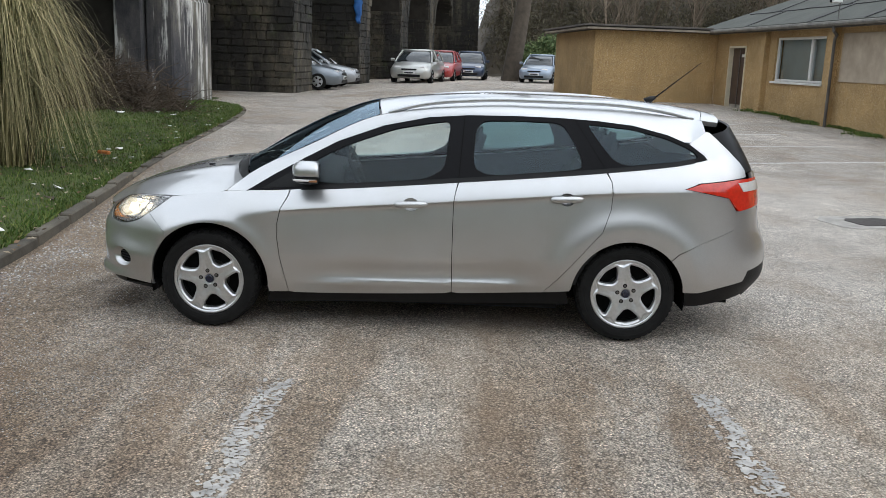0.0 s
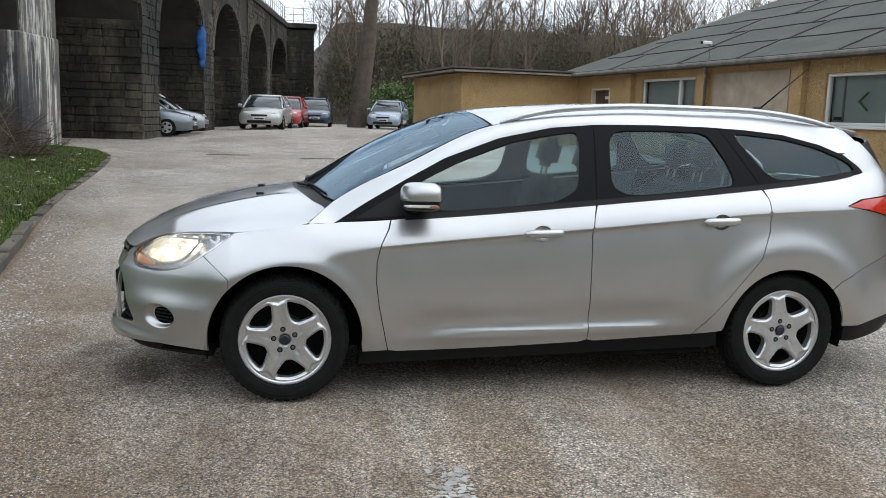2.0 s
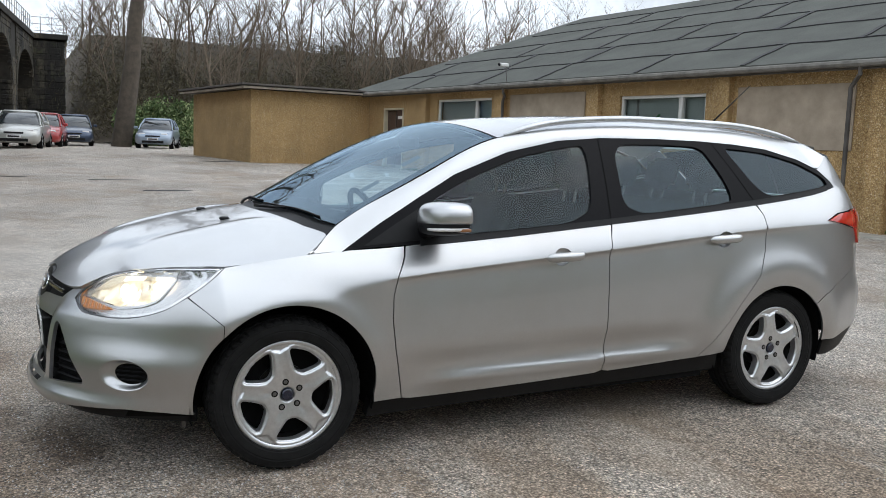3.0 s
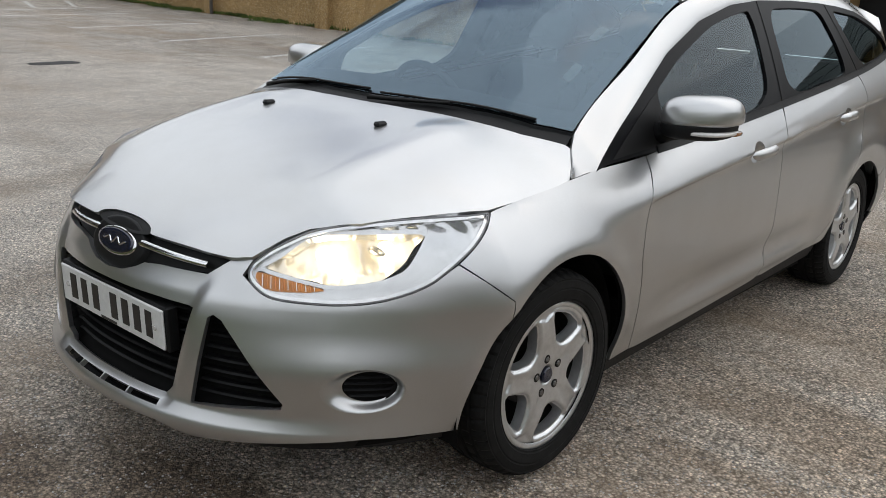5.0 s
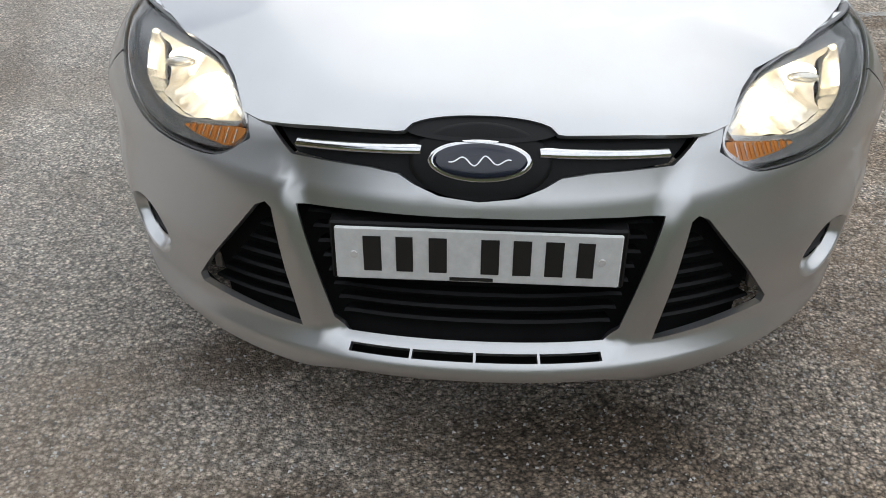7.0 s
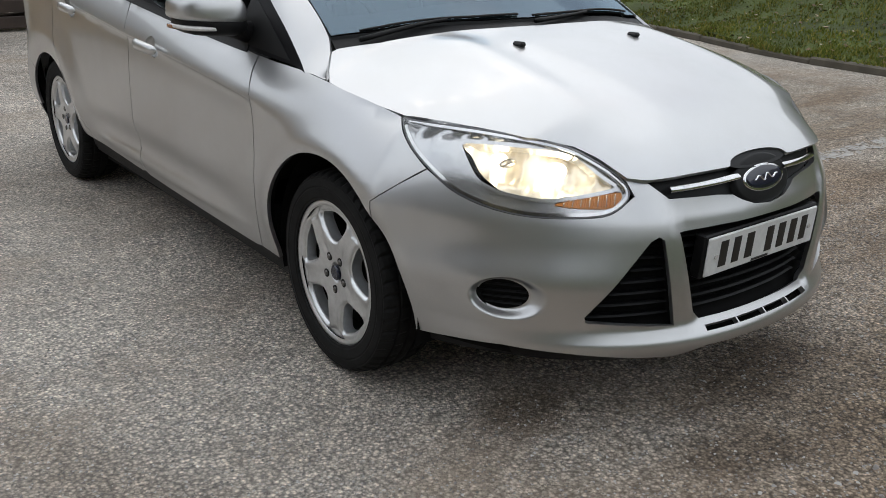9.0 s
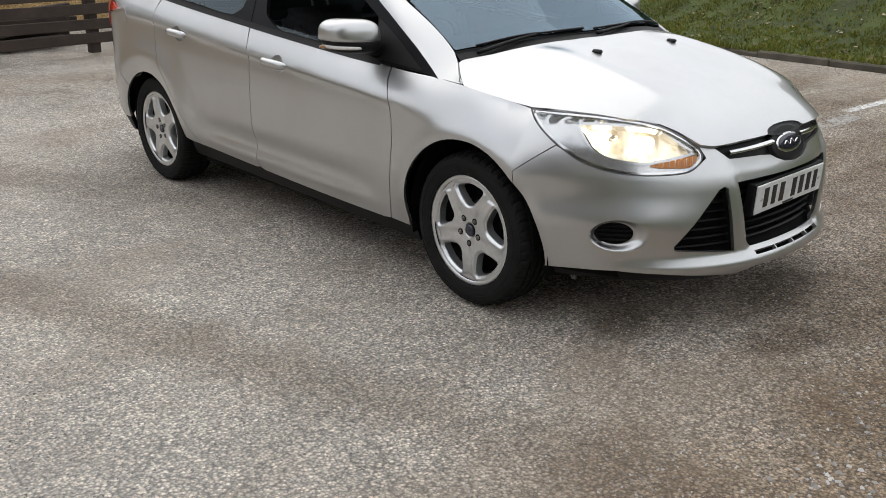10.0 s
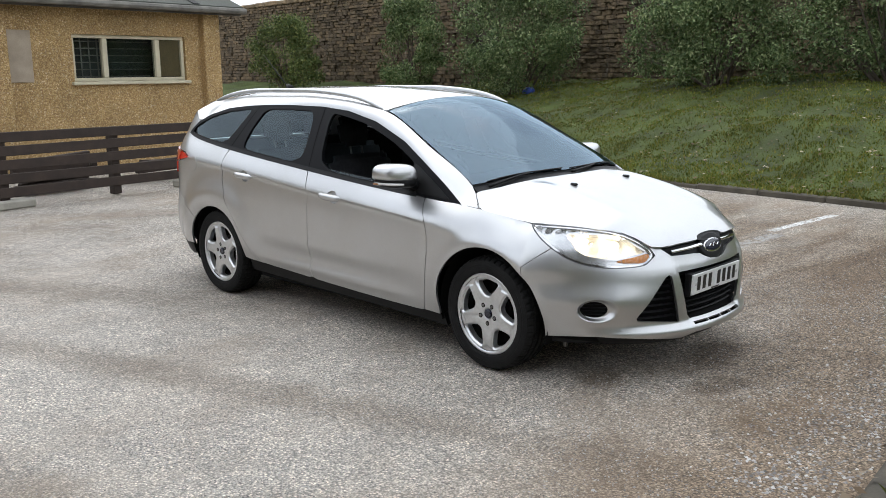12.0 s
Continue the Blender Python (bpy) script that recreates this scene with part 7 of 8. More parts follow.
def wheel(x, y, sg, steer, turn):
    root = new("wheel")
    root.parent = car
    root.matrix_local = pose(x, y, 0.316, 0, 0, steer) @ pose(0, 0, 0, 0, 0, 0 if sg > 0 else 180) @ pose(0, 0, 0, 0, turn, 0)
    R, W = 0.316, 0.205
    # tyre: a revolved section with round grooves, and lugs cut into its shoulders
    prof = [(0.213, 0.082), (0.224, 0.088), (0.2268, 0.0975), (0.232, 0.0975), (0.236, 0.1005), (0.262, 0.1035), (0.266, 0.1015), (0.270, 0.1035), (0.288, 0.100), (0.291, 0.0975), (0.295, 0.0985), (0.304, 0.089), (0.3105, 0.074), (0.3125, 0.060), (0.306, 0.058), (0.306, 0.051), (0.3145, 0.049), (0.3155, 0.024), (0.308, 0.022), (0.308, 0.013), (0.316, 0.011)]
    prof = [(r, -t) for r, t in prof] + [(r, t) for r, t in prof[::-1]]
    n = 200
    verts, faces = [], []
    for i in range(n):
        for j, (r, t) in enumerate(prof):
            lug = 0.0
            if 0.0595 < abs(t) < 0.0895 and r > 0.30 and i % 4 == 0:
                lug = 0.006
            elif 0.023 < abs(t) < 0.0495 and r > 0.31 and i % 5 == 0:
                lug = 0.004
            a = 2 * math.pi * (i + 0.5 * (abs(t) / 0.05 if abs(t) < 0.09 else 1.8)) / n
            verts.append(((r - lug) * math.cos(a), t, (r - lug) * math.sin(a)))
    k = len(prof)
    for i in range(n):
        for j in range(k - 1):
            faces.append((i * k + j, i * k + j + 1, ((i + 1) % n) * k + j + 1, ((i + 1) % n) * k + j))
    link("tyre", verts, faces, RUBBER, root, "black tyre")
    # rim barrel
    for nm, prof, mt in (("rim", [(0.2265, 0.089), (0.2235, 0.0925), (0.2150, 0.0925), (0.2080, 0.0875)], ALLOY), ("barrel", [(0.2028, 0.078), (0.19, 0.0), (0.185, -0.07)], DARK_STEEL)):
        rim_ring(nm, prof, mt, root)
    n = 60
    # five broad spokes: a dished disc with five holes
    holes, pockets = [], []
    for s in range(5):
        a0 = radians(90 + 36 + 72 * s)
        h = []
        for r, da in ((0.101, 0.0), (0.106, -0.17), (0.122, -0.27), (0.152, -0.375), (0.180, -0.42), (0.191, -0.36), (0.1935, 0.0), (0.191, 0.36), (0.180, 0.42), (0.152, 0.375), (0.122, 0.27), (0.106, 0.17)):
            h.append((r * math.cos(a0 + da), r * math.sin(a0 + da)))
        holes.append(rounded(h, 0.2, 1))

    def dish(u, v, off=0.0):
        u, v = np.broadcast_arrays(np.asarray(u, float), np.asarray(v, float))
        r = np.hypot(u, v)
        a = np.arctan2(v, u)
        # angle from the nearest spoke's middle
        da = (a - math.pi / 2 + math.pi / 5) % (2 * math.pi / 5) - math.pi / 5
        y = 0.076 + 0.014 * np.sin(np.clip(r / 0.205, 0, 1) * math.pi * 0.80) - 0.012 * (1 - smooth(0.022, 0.032, r))
        q = np.stack([np.ravel(u), np.ravel(v)], -1)
        d = np.min([edge_dist(q, h) for h in holes], 0).reshape(r.shape)
        # flat spoke faces with a chamfer down to the openings
        y = y - 0.009 * (1 - smooth(0.0, 0.0095, d))
        # raised flanks either side of a shallow trough, and a turned-down facet at the spoke's outer end
        w = np.abs(da) * r
        y = y + 0.003 * np.exp(-(((w - 0.028) / 0.010) ** 2)) * smooth(0.08, 0.12, r) * (1 - smooth(0.185, 0.20, r))
        y = y - 0.0055 * smooth(0.0, 0.012, (r - 0.172) - 0.55 * w) + 0.004 * smooth(0.192, 0.204, r)
        y = y - 0.004 * np.exp(-((w / 0.010) ** 2)) * np.exp(-(((r - 0.085) / 0.02) ** 2))
        return np.stack([u, y, v], -1)

    disc = [(0.2085 * math.cos(a), 0.2085 * math.sin(a)) for a in np.linspace(0, 2 * math.pi, 72, endpoint=False)]
    ob = panel("spoke_disc", disc, dish, ALLOY, root, "five-spoke silver wheel face", step=0.006, holes=holes, flange=0, lines=[(lambda q: q + q[:1])(resample(inset(h, -d_), 0.006)) for h in holes for d_ in (0.0045, 0.0095)])
    # turn the deep sides of the spokes inwards
    for h in holes:
        lp = resample(h, 0.008)
        n = len(lp)
        a = dish(np.array([p[0] for p in lp]), np.array([p[1] for p in lp]))
        cx, cz = np.mean([p[0] for p in lp]), np.mean([p[1] for p in lp])
        b = a.copy()
        b[:, 1] -= 0.032
        b[:, 0] += (cx - b[:, 0]) * 0.05
        b[:, 2] += (cz - b[:, 2]) * 0.05
        link("spoke_side", np.concatenate([a, b]), [(i, (i + 1) % n, n + (i + 1) % n, n + i) for i in range(n)], ALLOY, root, smooth=True)
    bm = bmesh.new()
    tube(bm, [(0, -0.02, 0), (0, 0.01, 0)], 0.110, 32)
    part("brake_disc", bm, DARK_STEEL, root, "dull grey brake disc", smooth=False)
    bm = bmesh.new()
    tube(bm, [(0, -0.06, 0), (0, 0.0, 0)], 0.186, 32)
    part("wheel_back", bm, BLACK_MATT, root)
    for s in range(5):
        a = radians(90 + 72 * s)
        bm = bmesh.new()
        p = (0.054 * math.cos(a), 0.054 * math.sin(a))
        tube(bm, [(p[0], 0.055, p[1]), (p[0], 0.083, p[1]), (p[0], 0.089, p[1])], [0.0095, 0.0095, 0.007], 6)
        part("wheel_nut", bm, STEEL, root)
        bm = bmesh.new()
        y0 = float(dish(p[0], p[1])[1])
        tube(bm, [(p[0], y0 - 0.01, p[1]), (p[0], y0 + 0.0012, p[1])], 0.0135, 14)
        part("nut_pocket", bm, BLACK_PLASTIC, root)
    bm = bmesh.new()
    tube(bm, [(0, 0.06, 0), (0, 0.084, 0), (0, 0.087, 0)], [0.024, 0.024, 0.020], 24)
    part("centre_cap", bm, BADGE_BLUE, root, "dark blue centre cap", smooth=False)
    root["label"] = "silver five-spoke wheel with a black tyre"
    return root


def mirrors():
    def shell(c, ax, up, down, ex, sg, cut):
        """A rounded squarish shell: half axes ax (x, y), heights up and down, flat towards the driver at cut."""
        bm = bmesh.new()
        n, k = 14, 28
        sp = lambda v, e: math.copysign(abs(v) ** e, v)
        rings = []
        for i in range(1, n):
            th = math.pi * (i / n - 0.5)
            ring = []
            for q in range(k):
                ph = 2 * math.pi * q / k
                x = sp(math.cos(th), ex) * sp(math.cos(ph), 0.62) * ax[0]
                y = sp(math.cos(th), ex) * sp(math.sin(ph), 0.62) * ax[1]
                z = sp(math.sin(th), ex) * (up if th > 0 else down)
                # the shell sweeps back towards its outer end
                ring.append(bm.verts.new((c[0] + min(x, cut) + 0.22 * max(0.0, y), sg * (c[1] + y), c[2] + z + 0.06 * y)))
            rings.append(ring)
        for a, b in zip(rings, rings[1:]):
            for q in range(k):
                bm.faces.new((a[q], a[(q + 1) % k], b[(q + 1) % k], b[q]))
        bm.faces.new(rings[0])
        bm.faces.new(rings[-1])
        return bm

    for sg in HALF_SIGNS:
        c = (0.635, 0.930, 1.022)
        root = part("door_mirror", shell(c, (0.095, 0.118), 0.078, 0.020, 0.62, sg, 0.062), PAINT, car, "silver door mirror with a black lower shell", smooth=True)
        part("lower_shell", shell((c[0], c[1] - 0.008, c[2] - 0.018), (0.088, 0.112), 0.012, 0.046, 0.6, sg, 0.058), BLACK_PLASTIC, root, "black lower shell", smooth=True)
        part("indicator_strip", shell((c[0], c[1] + 0.045, c[2] - 0.034), (0.085, 0.068), 0.009, 0.009, 0.5, sg, 0.056), WHITE_LENS, root, "clear indicator strip", smooth=True)
        part("indicator_lamp", shell((c[0] + 0.045, c[1] + 0.092, c[2] - 0.034), (0.030, 0.024), 0.008, 0.008, 0.5, sg, 0.03), AMBER_DULL, root, "amber indicator tip", smooth=True)
        bm = bmesh.new()
        tube(bm, [(0.615, sg * 0.79, 0.960), (0.62, sg * 0.84, 0.975), (0.635, sg * 0.90, 0.985)], [0.040, 0.032, 0.026], 10)
        part("mirror_arm", bm, BLACK_PLASTIC, root, smooth=True)
        bm = bmesh.new()
        box(bm, (0.6985, 0.845, 0.995), (0.703, 1.01, 1.075), 0.0)
        if sg < 0:
            bmesh.ops.transform(bm, matrix=Matrix.Diagonal((1, -1, 1, 1)), verts=bm.verts)
        part("mirror_glass", bm, CHROME, root, "mirror glass")
        # black sail where the mirror meets the door
        q = [(0.33, 0.906), (0.66, 0.934), (0.655, 1.085), (0.60, 1.062), (0.48, 0.995)]
        panel("mirror_sail", q, side_map, BLACK_PLASTIC, car, sign=sg, step=0.05, off=-0.003, flange=0.004)


def seat(name, x, y, w, head=True):
    root = new(name)
    root.parent = car
    root["label"] = "dark cloth car seat with headrest"

    def cushion(nm, lo, hi, bev, m):
        bm = bmesh.new()
        box(bm, lo, hi)
        bmesh.ops.bevel(bm, geom=list(bm.edges), offset=bev, segments=3, affect="EDGES")
        bmesh.ops.transform(bm, matrix=m, verts=bm.verts)
        part(nm, bm, SEAT_CLOTH, root, smooth=True)

    cushion("seat_base", (-0.02, -w / 2, 0.36), (0.50, w / 2, 0.55), 0.05, Matrix.Translation((x, y, 0)))
    lean = Matrix.Translation((x + 0.44, y, 0.50)) @ Matrix.Rotation(radians(16), 4, "Y")
    cushion("backrest", (0, -w / 2, 0.0), (0.13, w / 2, 0.60), 0.05, lean)
    cushion("bolster", (-0.05, -w / 2, 0.08), (0.06, -w / 2 + 0.08, 0.5), 0.03, lean)
    cushion("bolster", (-0.05, w / 2 - 0.08, 0.08), (0.06, w / 2, 0.5), 0.03, lean)
    if head:
        heads = [0] if w < 0.8 else [-w / 2 + 0.24, 0, w / 2 - 0.24]
        for hy in heads:
            cushion("headrest", (0.0, hy - 0.125, 0.655), (0.10, hy + 0.125, 0.845), 0.04, lean)
            bm = bmesh.new()
            for d in (-0.05, 0.05):
                tube(bm, [lean @ Vector((0.06, hy + d, 0.58)), lean @ Vector((0.05, hy + d, 0.70))], 0.007, 6)
            part("headrest_post", bm, STEEL, root)


def cabin():
    seat("driver_seat", 0.98, 0.36, 0.50)
    seat("passenger_seat", 0.98, -0.36, 0.50)
    seat("rear_seat", 1.86, 0.0, 1.22)
    bm = bmesh.new()
    n = 10
    rows = []
    for x, z in ((0.20, 0.93), (0.34, 0.975), (0.50, 0.985), (0.64, 0.965), (0.70, 0.90), (0.68, 0.70), (0.60, 0.45)):
        rows.append([bm.verts.new((x - 0.05 * (2 * j / n - 1) ** 2 * -1, (2 * j / n - 1) * 0.73, z - 0.02 * (2 * j / n - 1) ** 2)) for j in range(n + 1)])
    for a, b in zip(rows, rows[1:]):
        for j in range(n):
            bm.faces.new((a[j], a[j + 1], b[j + 1], b[j]))
    part("dashboard", bm, DASH, car, "dark grey dashboard", smooth=True)
    bm = bmesh.new()
    c, ax = Vector((0.80, 0.36, 0.90)), Matrix.Rotation(radians(-24), 3, "Y")
    ring = [c + ax @ Vector((0, 0.185 * math.cos(a), 0.185 * math.sin(a))) for a in np.linspace(0, 2 * math.pi, 29)]
    tube(bm, ring, 0.016, 8, cap=False)
    for a in (0.1, math.pi - 0.1, -math.pi / 2):
        tube(bm, [c, c + ax @ Vector((0, 0.18 * math.cos(a), 0.18 * math.sin(a)))], 0.018, 6)
    tube(bm, [c + Vector((0.01, 0, 0)), c + Vector((-0.16, 0, -0.06))], [0.07, 0.05], 12)
    part("steering_wheel", bm, DASH, car, "black steering wheel", smooth=True)
    bm = bmesh.new()
    box(bm, (0.55, -0.12, 0.35), (1.6, 0.12, 0.58), 0.03)
    part("centre_console", bm, DASH, car)
    for sg in HALF_SIGNS:
        q = [(0.55, 0.35), (2.45, 0.35)] + belt(2.45, 0.55, 8, -0.01)
        panel("door_card", q, side_map, DASH, car, "dark door lining", sign=sg, step=0.1, off=0.075, flange=0)
    q = [(1.03, -0.56), (1.03, 0.56), (3.15, 0.50), (3.15, -0.50)]
    panel("headlining", q, top_map, HEADLINER, car, "pale headlining", step=0.1, off=0.03, flange=0)
    bm = bmesh.new()
    box(bm, (2.35, -0.62, 0.60), (3.40, 0.62, 0.92), 0.02)
    part("load_cover", bm, DASH, car)
    bm = bmesh.new()
    box(bm, (0.86, -0.10, 1.31), (0.90, 0.10, 1.37), 0.012)
    part("rear_view_mirror", bm, BLACK_PLASTIC, car)
    # stickers on the windscreen's passenger edge
    for x, y in ((0.62, -0.53), (0.40, -0.58)):
        p = [top_map(a, b, 0.004) for a, b in ((x, y), (x + 0.09, y + 0.008), (x + 0.09, y + 0.04), (x, y + 0.034))]
        link("sticker", p, [(0, 1, 2, 3)], GUTTER, car, "small grey windscreen sticker")


side_panels()
windows_side()
top_panels()
front_end()
number_plate()
headlights()
tail_end()
liners()
_w = wheel(0.0, -0.775, -1, -2, 10)
for _x, _y, _rz, _ry in ((0.0, 0.775, -2, 36), (2.648, -0.772, 180, 8), (2.648, 0.772, 0, 12)):
    copy_thing(_w, pose(_x, _y, 0.316, 0, _ry, _rz))
mirrors()
cabin()


# ---- parked cars in the distance ----
def parked_car(name, m, paint, label, length=4.3, height=1.46, width=1.76, estate=False):
    """A smaller car: lofted body, glass house, wheels, lights and plate, nose towards -x of its own frame."""
    root = thing(name, label, "car", m, "parked cars")
    hw = width / 2
    L = length

    def loft(nm, stations, mat, lab="", cap=True):
        bm = bmesh.new()
        rings = []
        for x, half in stations:
            pts = [(y, z) for y, z in half] + [(-y, z) for y, z in half[::-1]]
            rings.append([bm.verts.new((x, y, z)) for y, z in pts])
        n = len(rings[0])
        for a, b in zip(rings, rings[1:]):
            for q in range(n):
                bm.faces.new((a[q], a[(q + 1) % n], b[(q + 1) % n], b[q]))
        if cap:
            bm.faces.new(rings[0])
            bm.faces.new(rings[-1])
        return part(nm, bm, mat, root, lab, smooth=True)

    def sec(w, zb, zt, crown=0.03):
        return [(0.86 * w, zb), (0.97 * w, zb + 0.10), (w, zb + 0.5 * (zt - zb)), (0.985 * w, zb + 0.75 * (zt - zb)), (0.90 * w, zt - 0.02), (0.55 * w, zt + crown * 0.7), (0.0001, zt + crown)]

    body = [(-0.02, sec(hw * 0.62, 0.30, 0.55)), (0.05, sec(hw * 0.84, 0.24, 0.66)), (0.25, sec(hw * 0.96, 0.2, 0.74)), (0.8, sec(hw, 0.19, 0.86)), (1.15, sec(hw, 0.19, 0.93)), (2.2, sec(hw, 0.2, 0.97, 0.0)), (L - 0.6, sec(hw, 0.2, 1.0, 0.0)), (L - 0.15, sec(hw * 0.95, 0.24, 0.98, 0.0)), (L, sec(hw * 0.8, 0.32, 0.9, 0.0))]
    loft("body", body, paint)

    def house(w0, w1, z):
        return [(w0, 0.86), (w0 * 0.5 + w1 * 0.5, 0.86 + (z - 0.86) * 0.5), (w1, z - 0.05), (w1 * 0.85, z - 0.008), (0.0001, z)]

    end = L - 0.25 if estate else L - 0.35
    loft("glasshouse", [(1.0, house(hw * 0.86, hw * 0.84, 0.92)), (1.45, house(hw * 0.9, hw * 0.74, height * 0.85)), (1.85, house(hw * 0.92, hw * 0.68, height - 0.03)), (2.6, house(hw * 0.92, hw * 0.68, height)), (end - 0.45, house(hw * 0.9, hw * 0.66, height - 0.05)), (end, house(hw * 0.86, hw * 0.66, 0.98))], CAR_GLASS, "dark glass")
    loft("roof", [(1.78, [(hw * 0.70, height - 0.075), (hw * 0.60, height - 0.02), (0.0001, height - 0.012)]), (2.0, [(hw * 0.72, height - 0.06), (hw * 0.62, height + 0.002), (0.0001, height + 0.012)]), (2.6, [(hw * 0.72, height - 0.05), (hw * 0.62, height + 0.008), (0.0001, height + 0.018)]), (end - 0.4, [(hw * 0.69, height - 0.1), (hw * 0.6, height - 0.04), (0.0001, height - 0.028)])], paint)
    for sg in (-1, 1):
        for x0, z0, x1, z1 in ((1.02, 0.90, 1.82, height - 0.05), (2.45, 0.95, 2.4, height - 0.05), (end - 0.05, 0.95, end - 0.45, height - 0.07)):
            bm = bmesh.new()
            tube(bm, [(x0, sg * hw * 0.90, z0), ((x0 + x1) / 2, sg * hw * 0.83, (z0 + z1) / 2), (x1, sg * hw * 0.70, z1)], 0.035, 6)
            part("pillar", bm, paint, root)
        for x in (0.82, L - 0.78):
            w = new("wheel")
            w.parent = root
            w.matrix_local = pose(x, sg * (hw - 0.10), 0.31)
            bm = bmesh.new()
            tube(bm, [(0, -0.1, 0), (0, -0.085, 0), (0, 0.085, 0), (0, 0.1, 0)], [0.29, 0.31, 0.31, 0.29], 24)
            part("tyre", bm, RUBBER, w, smooth=False)
            bm = bmesh.new()
            tube(bm, [(0, sg * 0.06, 0), (0, sg * 0.103, 0), (0, sg * 0.108, 0)], [0.2, 0.2, 0.1], 20)
            part("rim", bm, ALLOY, w)
            for k in range(5):
                a = 2 * math.pi * k / 5
                bm = bmesh.new()
                tube(bm, [(0.09 * math.cos(a), sg * 0.104, 0.09 * math.sin(a)), (0.17 * math.cos(a), sg * 0.111, 0.17 * math.sin(a))], 0.035, 6)
                part("rim_hole", bm, BLACK_MATT, w)
        bm = bmesh.new()
        box(bm, (0.08, sg * hw * 0.58 - 0.16, 0.60), (0.32, sg * hw * 0.58 + 0.16, 0.74), 0.04)
        part("headlight", bm, WHITE_LENS, root, "clear headlight")
        bm = bmesh.new()
        box(bm, (1.25, sg * (hw + 0.09) - 0.09, 0.93), (1.38, sg * (hw + 0.09) + 0.09, 1.06), 0.03)
        part("door_mirror", bm, paint, root)
        bm = bmesh.new()
        box(bm, (L - 0.12, sg * hw * 0.72 - 0.12, 0.75), (L + 0.0, sg * hw * 0.72 + 0.12, 0.95), 0.02)
        part("tail_light", bm, RED_LENS, root)
    boxed("grille", (-0.035, -0.34, 0.56), (0.06, 0.34, 0.63), BLACK_PLASTIC, root, bevel=0.01)
    boxed("lower_grille", (-0.045, -0.5, 0.27), (0.06, 0.5, 0.38), BLACK_PLASTIC, root, bevel=0.01)
    boxed("number_plate", (-0.06, -0.26, 0.40), (-0.03, 0.26, 0.51), PLATE_WHITE, root)
    boxed("plate_bar", (-0.065, -0.2, 0.425), (-0.061, 0.2, 0.485), INK, root)
    return root


CAR_GLASS = simple("parked_car_glass", (0.02, 0.026, 0.03), 0.08, var=0.1, coat=1.0, obj=True)


def car_paint(name, c, metal=0.5):
    return simple(name, c, 0.3, metal, var=0.06, scale=3, coat=0.8, obj=True)


parked_car("parked_hatchback", pose(-2.78, 28.0, 0.42, 0, 0, 176), car_paint("grey_metal_paint", (0.22, 0.25, 0.28)), "grey hatchback parked under the viaduct arch", 4.0, 1.5)
parked_car("parked_hatchback", pose(-2.55, 30.6, 0.45, 0, 0, 177), car_paint("silver_metal_paint", (0.40, 0.42, 0.44)), "silver hatchback parked under the viaduct arch", 4.1, 1.5)
parked_car("parked_saloon", pose(-0.6, 33.3, 0.61, 0, 0, 82), car_paint("pale_silver_paint", (0.50, 0.50, 0.47)), "silver saloon parked facing the car park", 4.7, 1.48, 1.85)
parked_car("parked_hatchback", pose(0.42, 38.0, 0.62, 0, 0, 82), car_paint("red_paint", (0.33, 0.02, 0.02), 0.0), "red hatchback parked behind a silver saloon", 4.0, 1.5)
parked_car("parked_hatchback", pose(2.1, 42.0, 0.635, 0, 0, 86), car_paint("dark_blue_paint", (0.045, 0.065, 0.11)), "dark blue hatchback parked facing the car park", 4.1, 1.53)
parked_car("parked_hatchback", pose(5.45, 40.2, 0.63, 0, 0, 74), car_paint("ice_blue_paint", (0.30, 0.36, 0.44)), "pale blue hatchback parked facing the car park", 4.0, 1.48)


# ---- verge clutter ----
def pampas(base, seed):
    rnd = random.Random(seed)
    root = thing("pampas_grass", "large straw-coloured clump of pampas grass", "grass clump", Matrix.Translation(base))
    verts, faces = [], []
    for _ in range(4200):
        a = rnd.uniform(0, 6.283)
        r0 = abs(rnd.gauss(0, 0.16))
        reach = rnd.uniform(0.35, 1.6) * (0.80 if math.cos(a) > 0.2 else 1.0)
        top = rnd.uniform(1.3, 2.6) * (1 - 0.12 * reach)
        bend = rnd.uniform(0.62, 0.90) + 0.09 * reach
        sw = rnd.uniform(-0.3, 0.3)
        w = rnd.uniform(0.004, 0.012)
        pts = []
        for k in range(8):
            t = k / 7.0
            out = r0 + reach * t**1.15
            z = top * math.sin(math.pi * t * bend)
            an = a + sw * t
            pts.append(Vector((math.cos(an) * out, math.sin(an) * out, max(0.02, z))))
        side = Vector((-math.sin(a), math.cos(a), 0.2)) * w
        b = len(verts)
        for k, p in enumerate(pts):
            q = side * (1 - k / 8)
            verts += [tuple(p - q), tuple(p + q)]
        faces += [(b + 2 * k, b + 2 * k + 1, b + 2 * k + 3, b + 2 * k + 2) for k in range(7)]
    ob = link("blades", verts, faces, STRAW, root)
    ob["kind"] = "stuff"


pampas((-4.25, 5.0, 0.2), 3)
pampas((-5.6, 6.3, 0.3), 4)


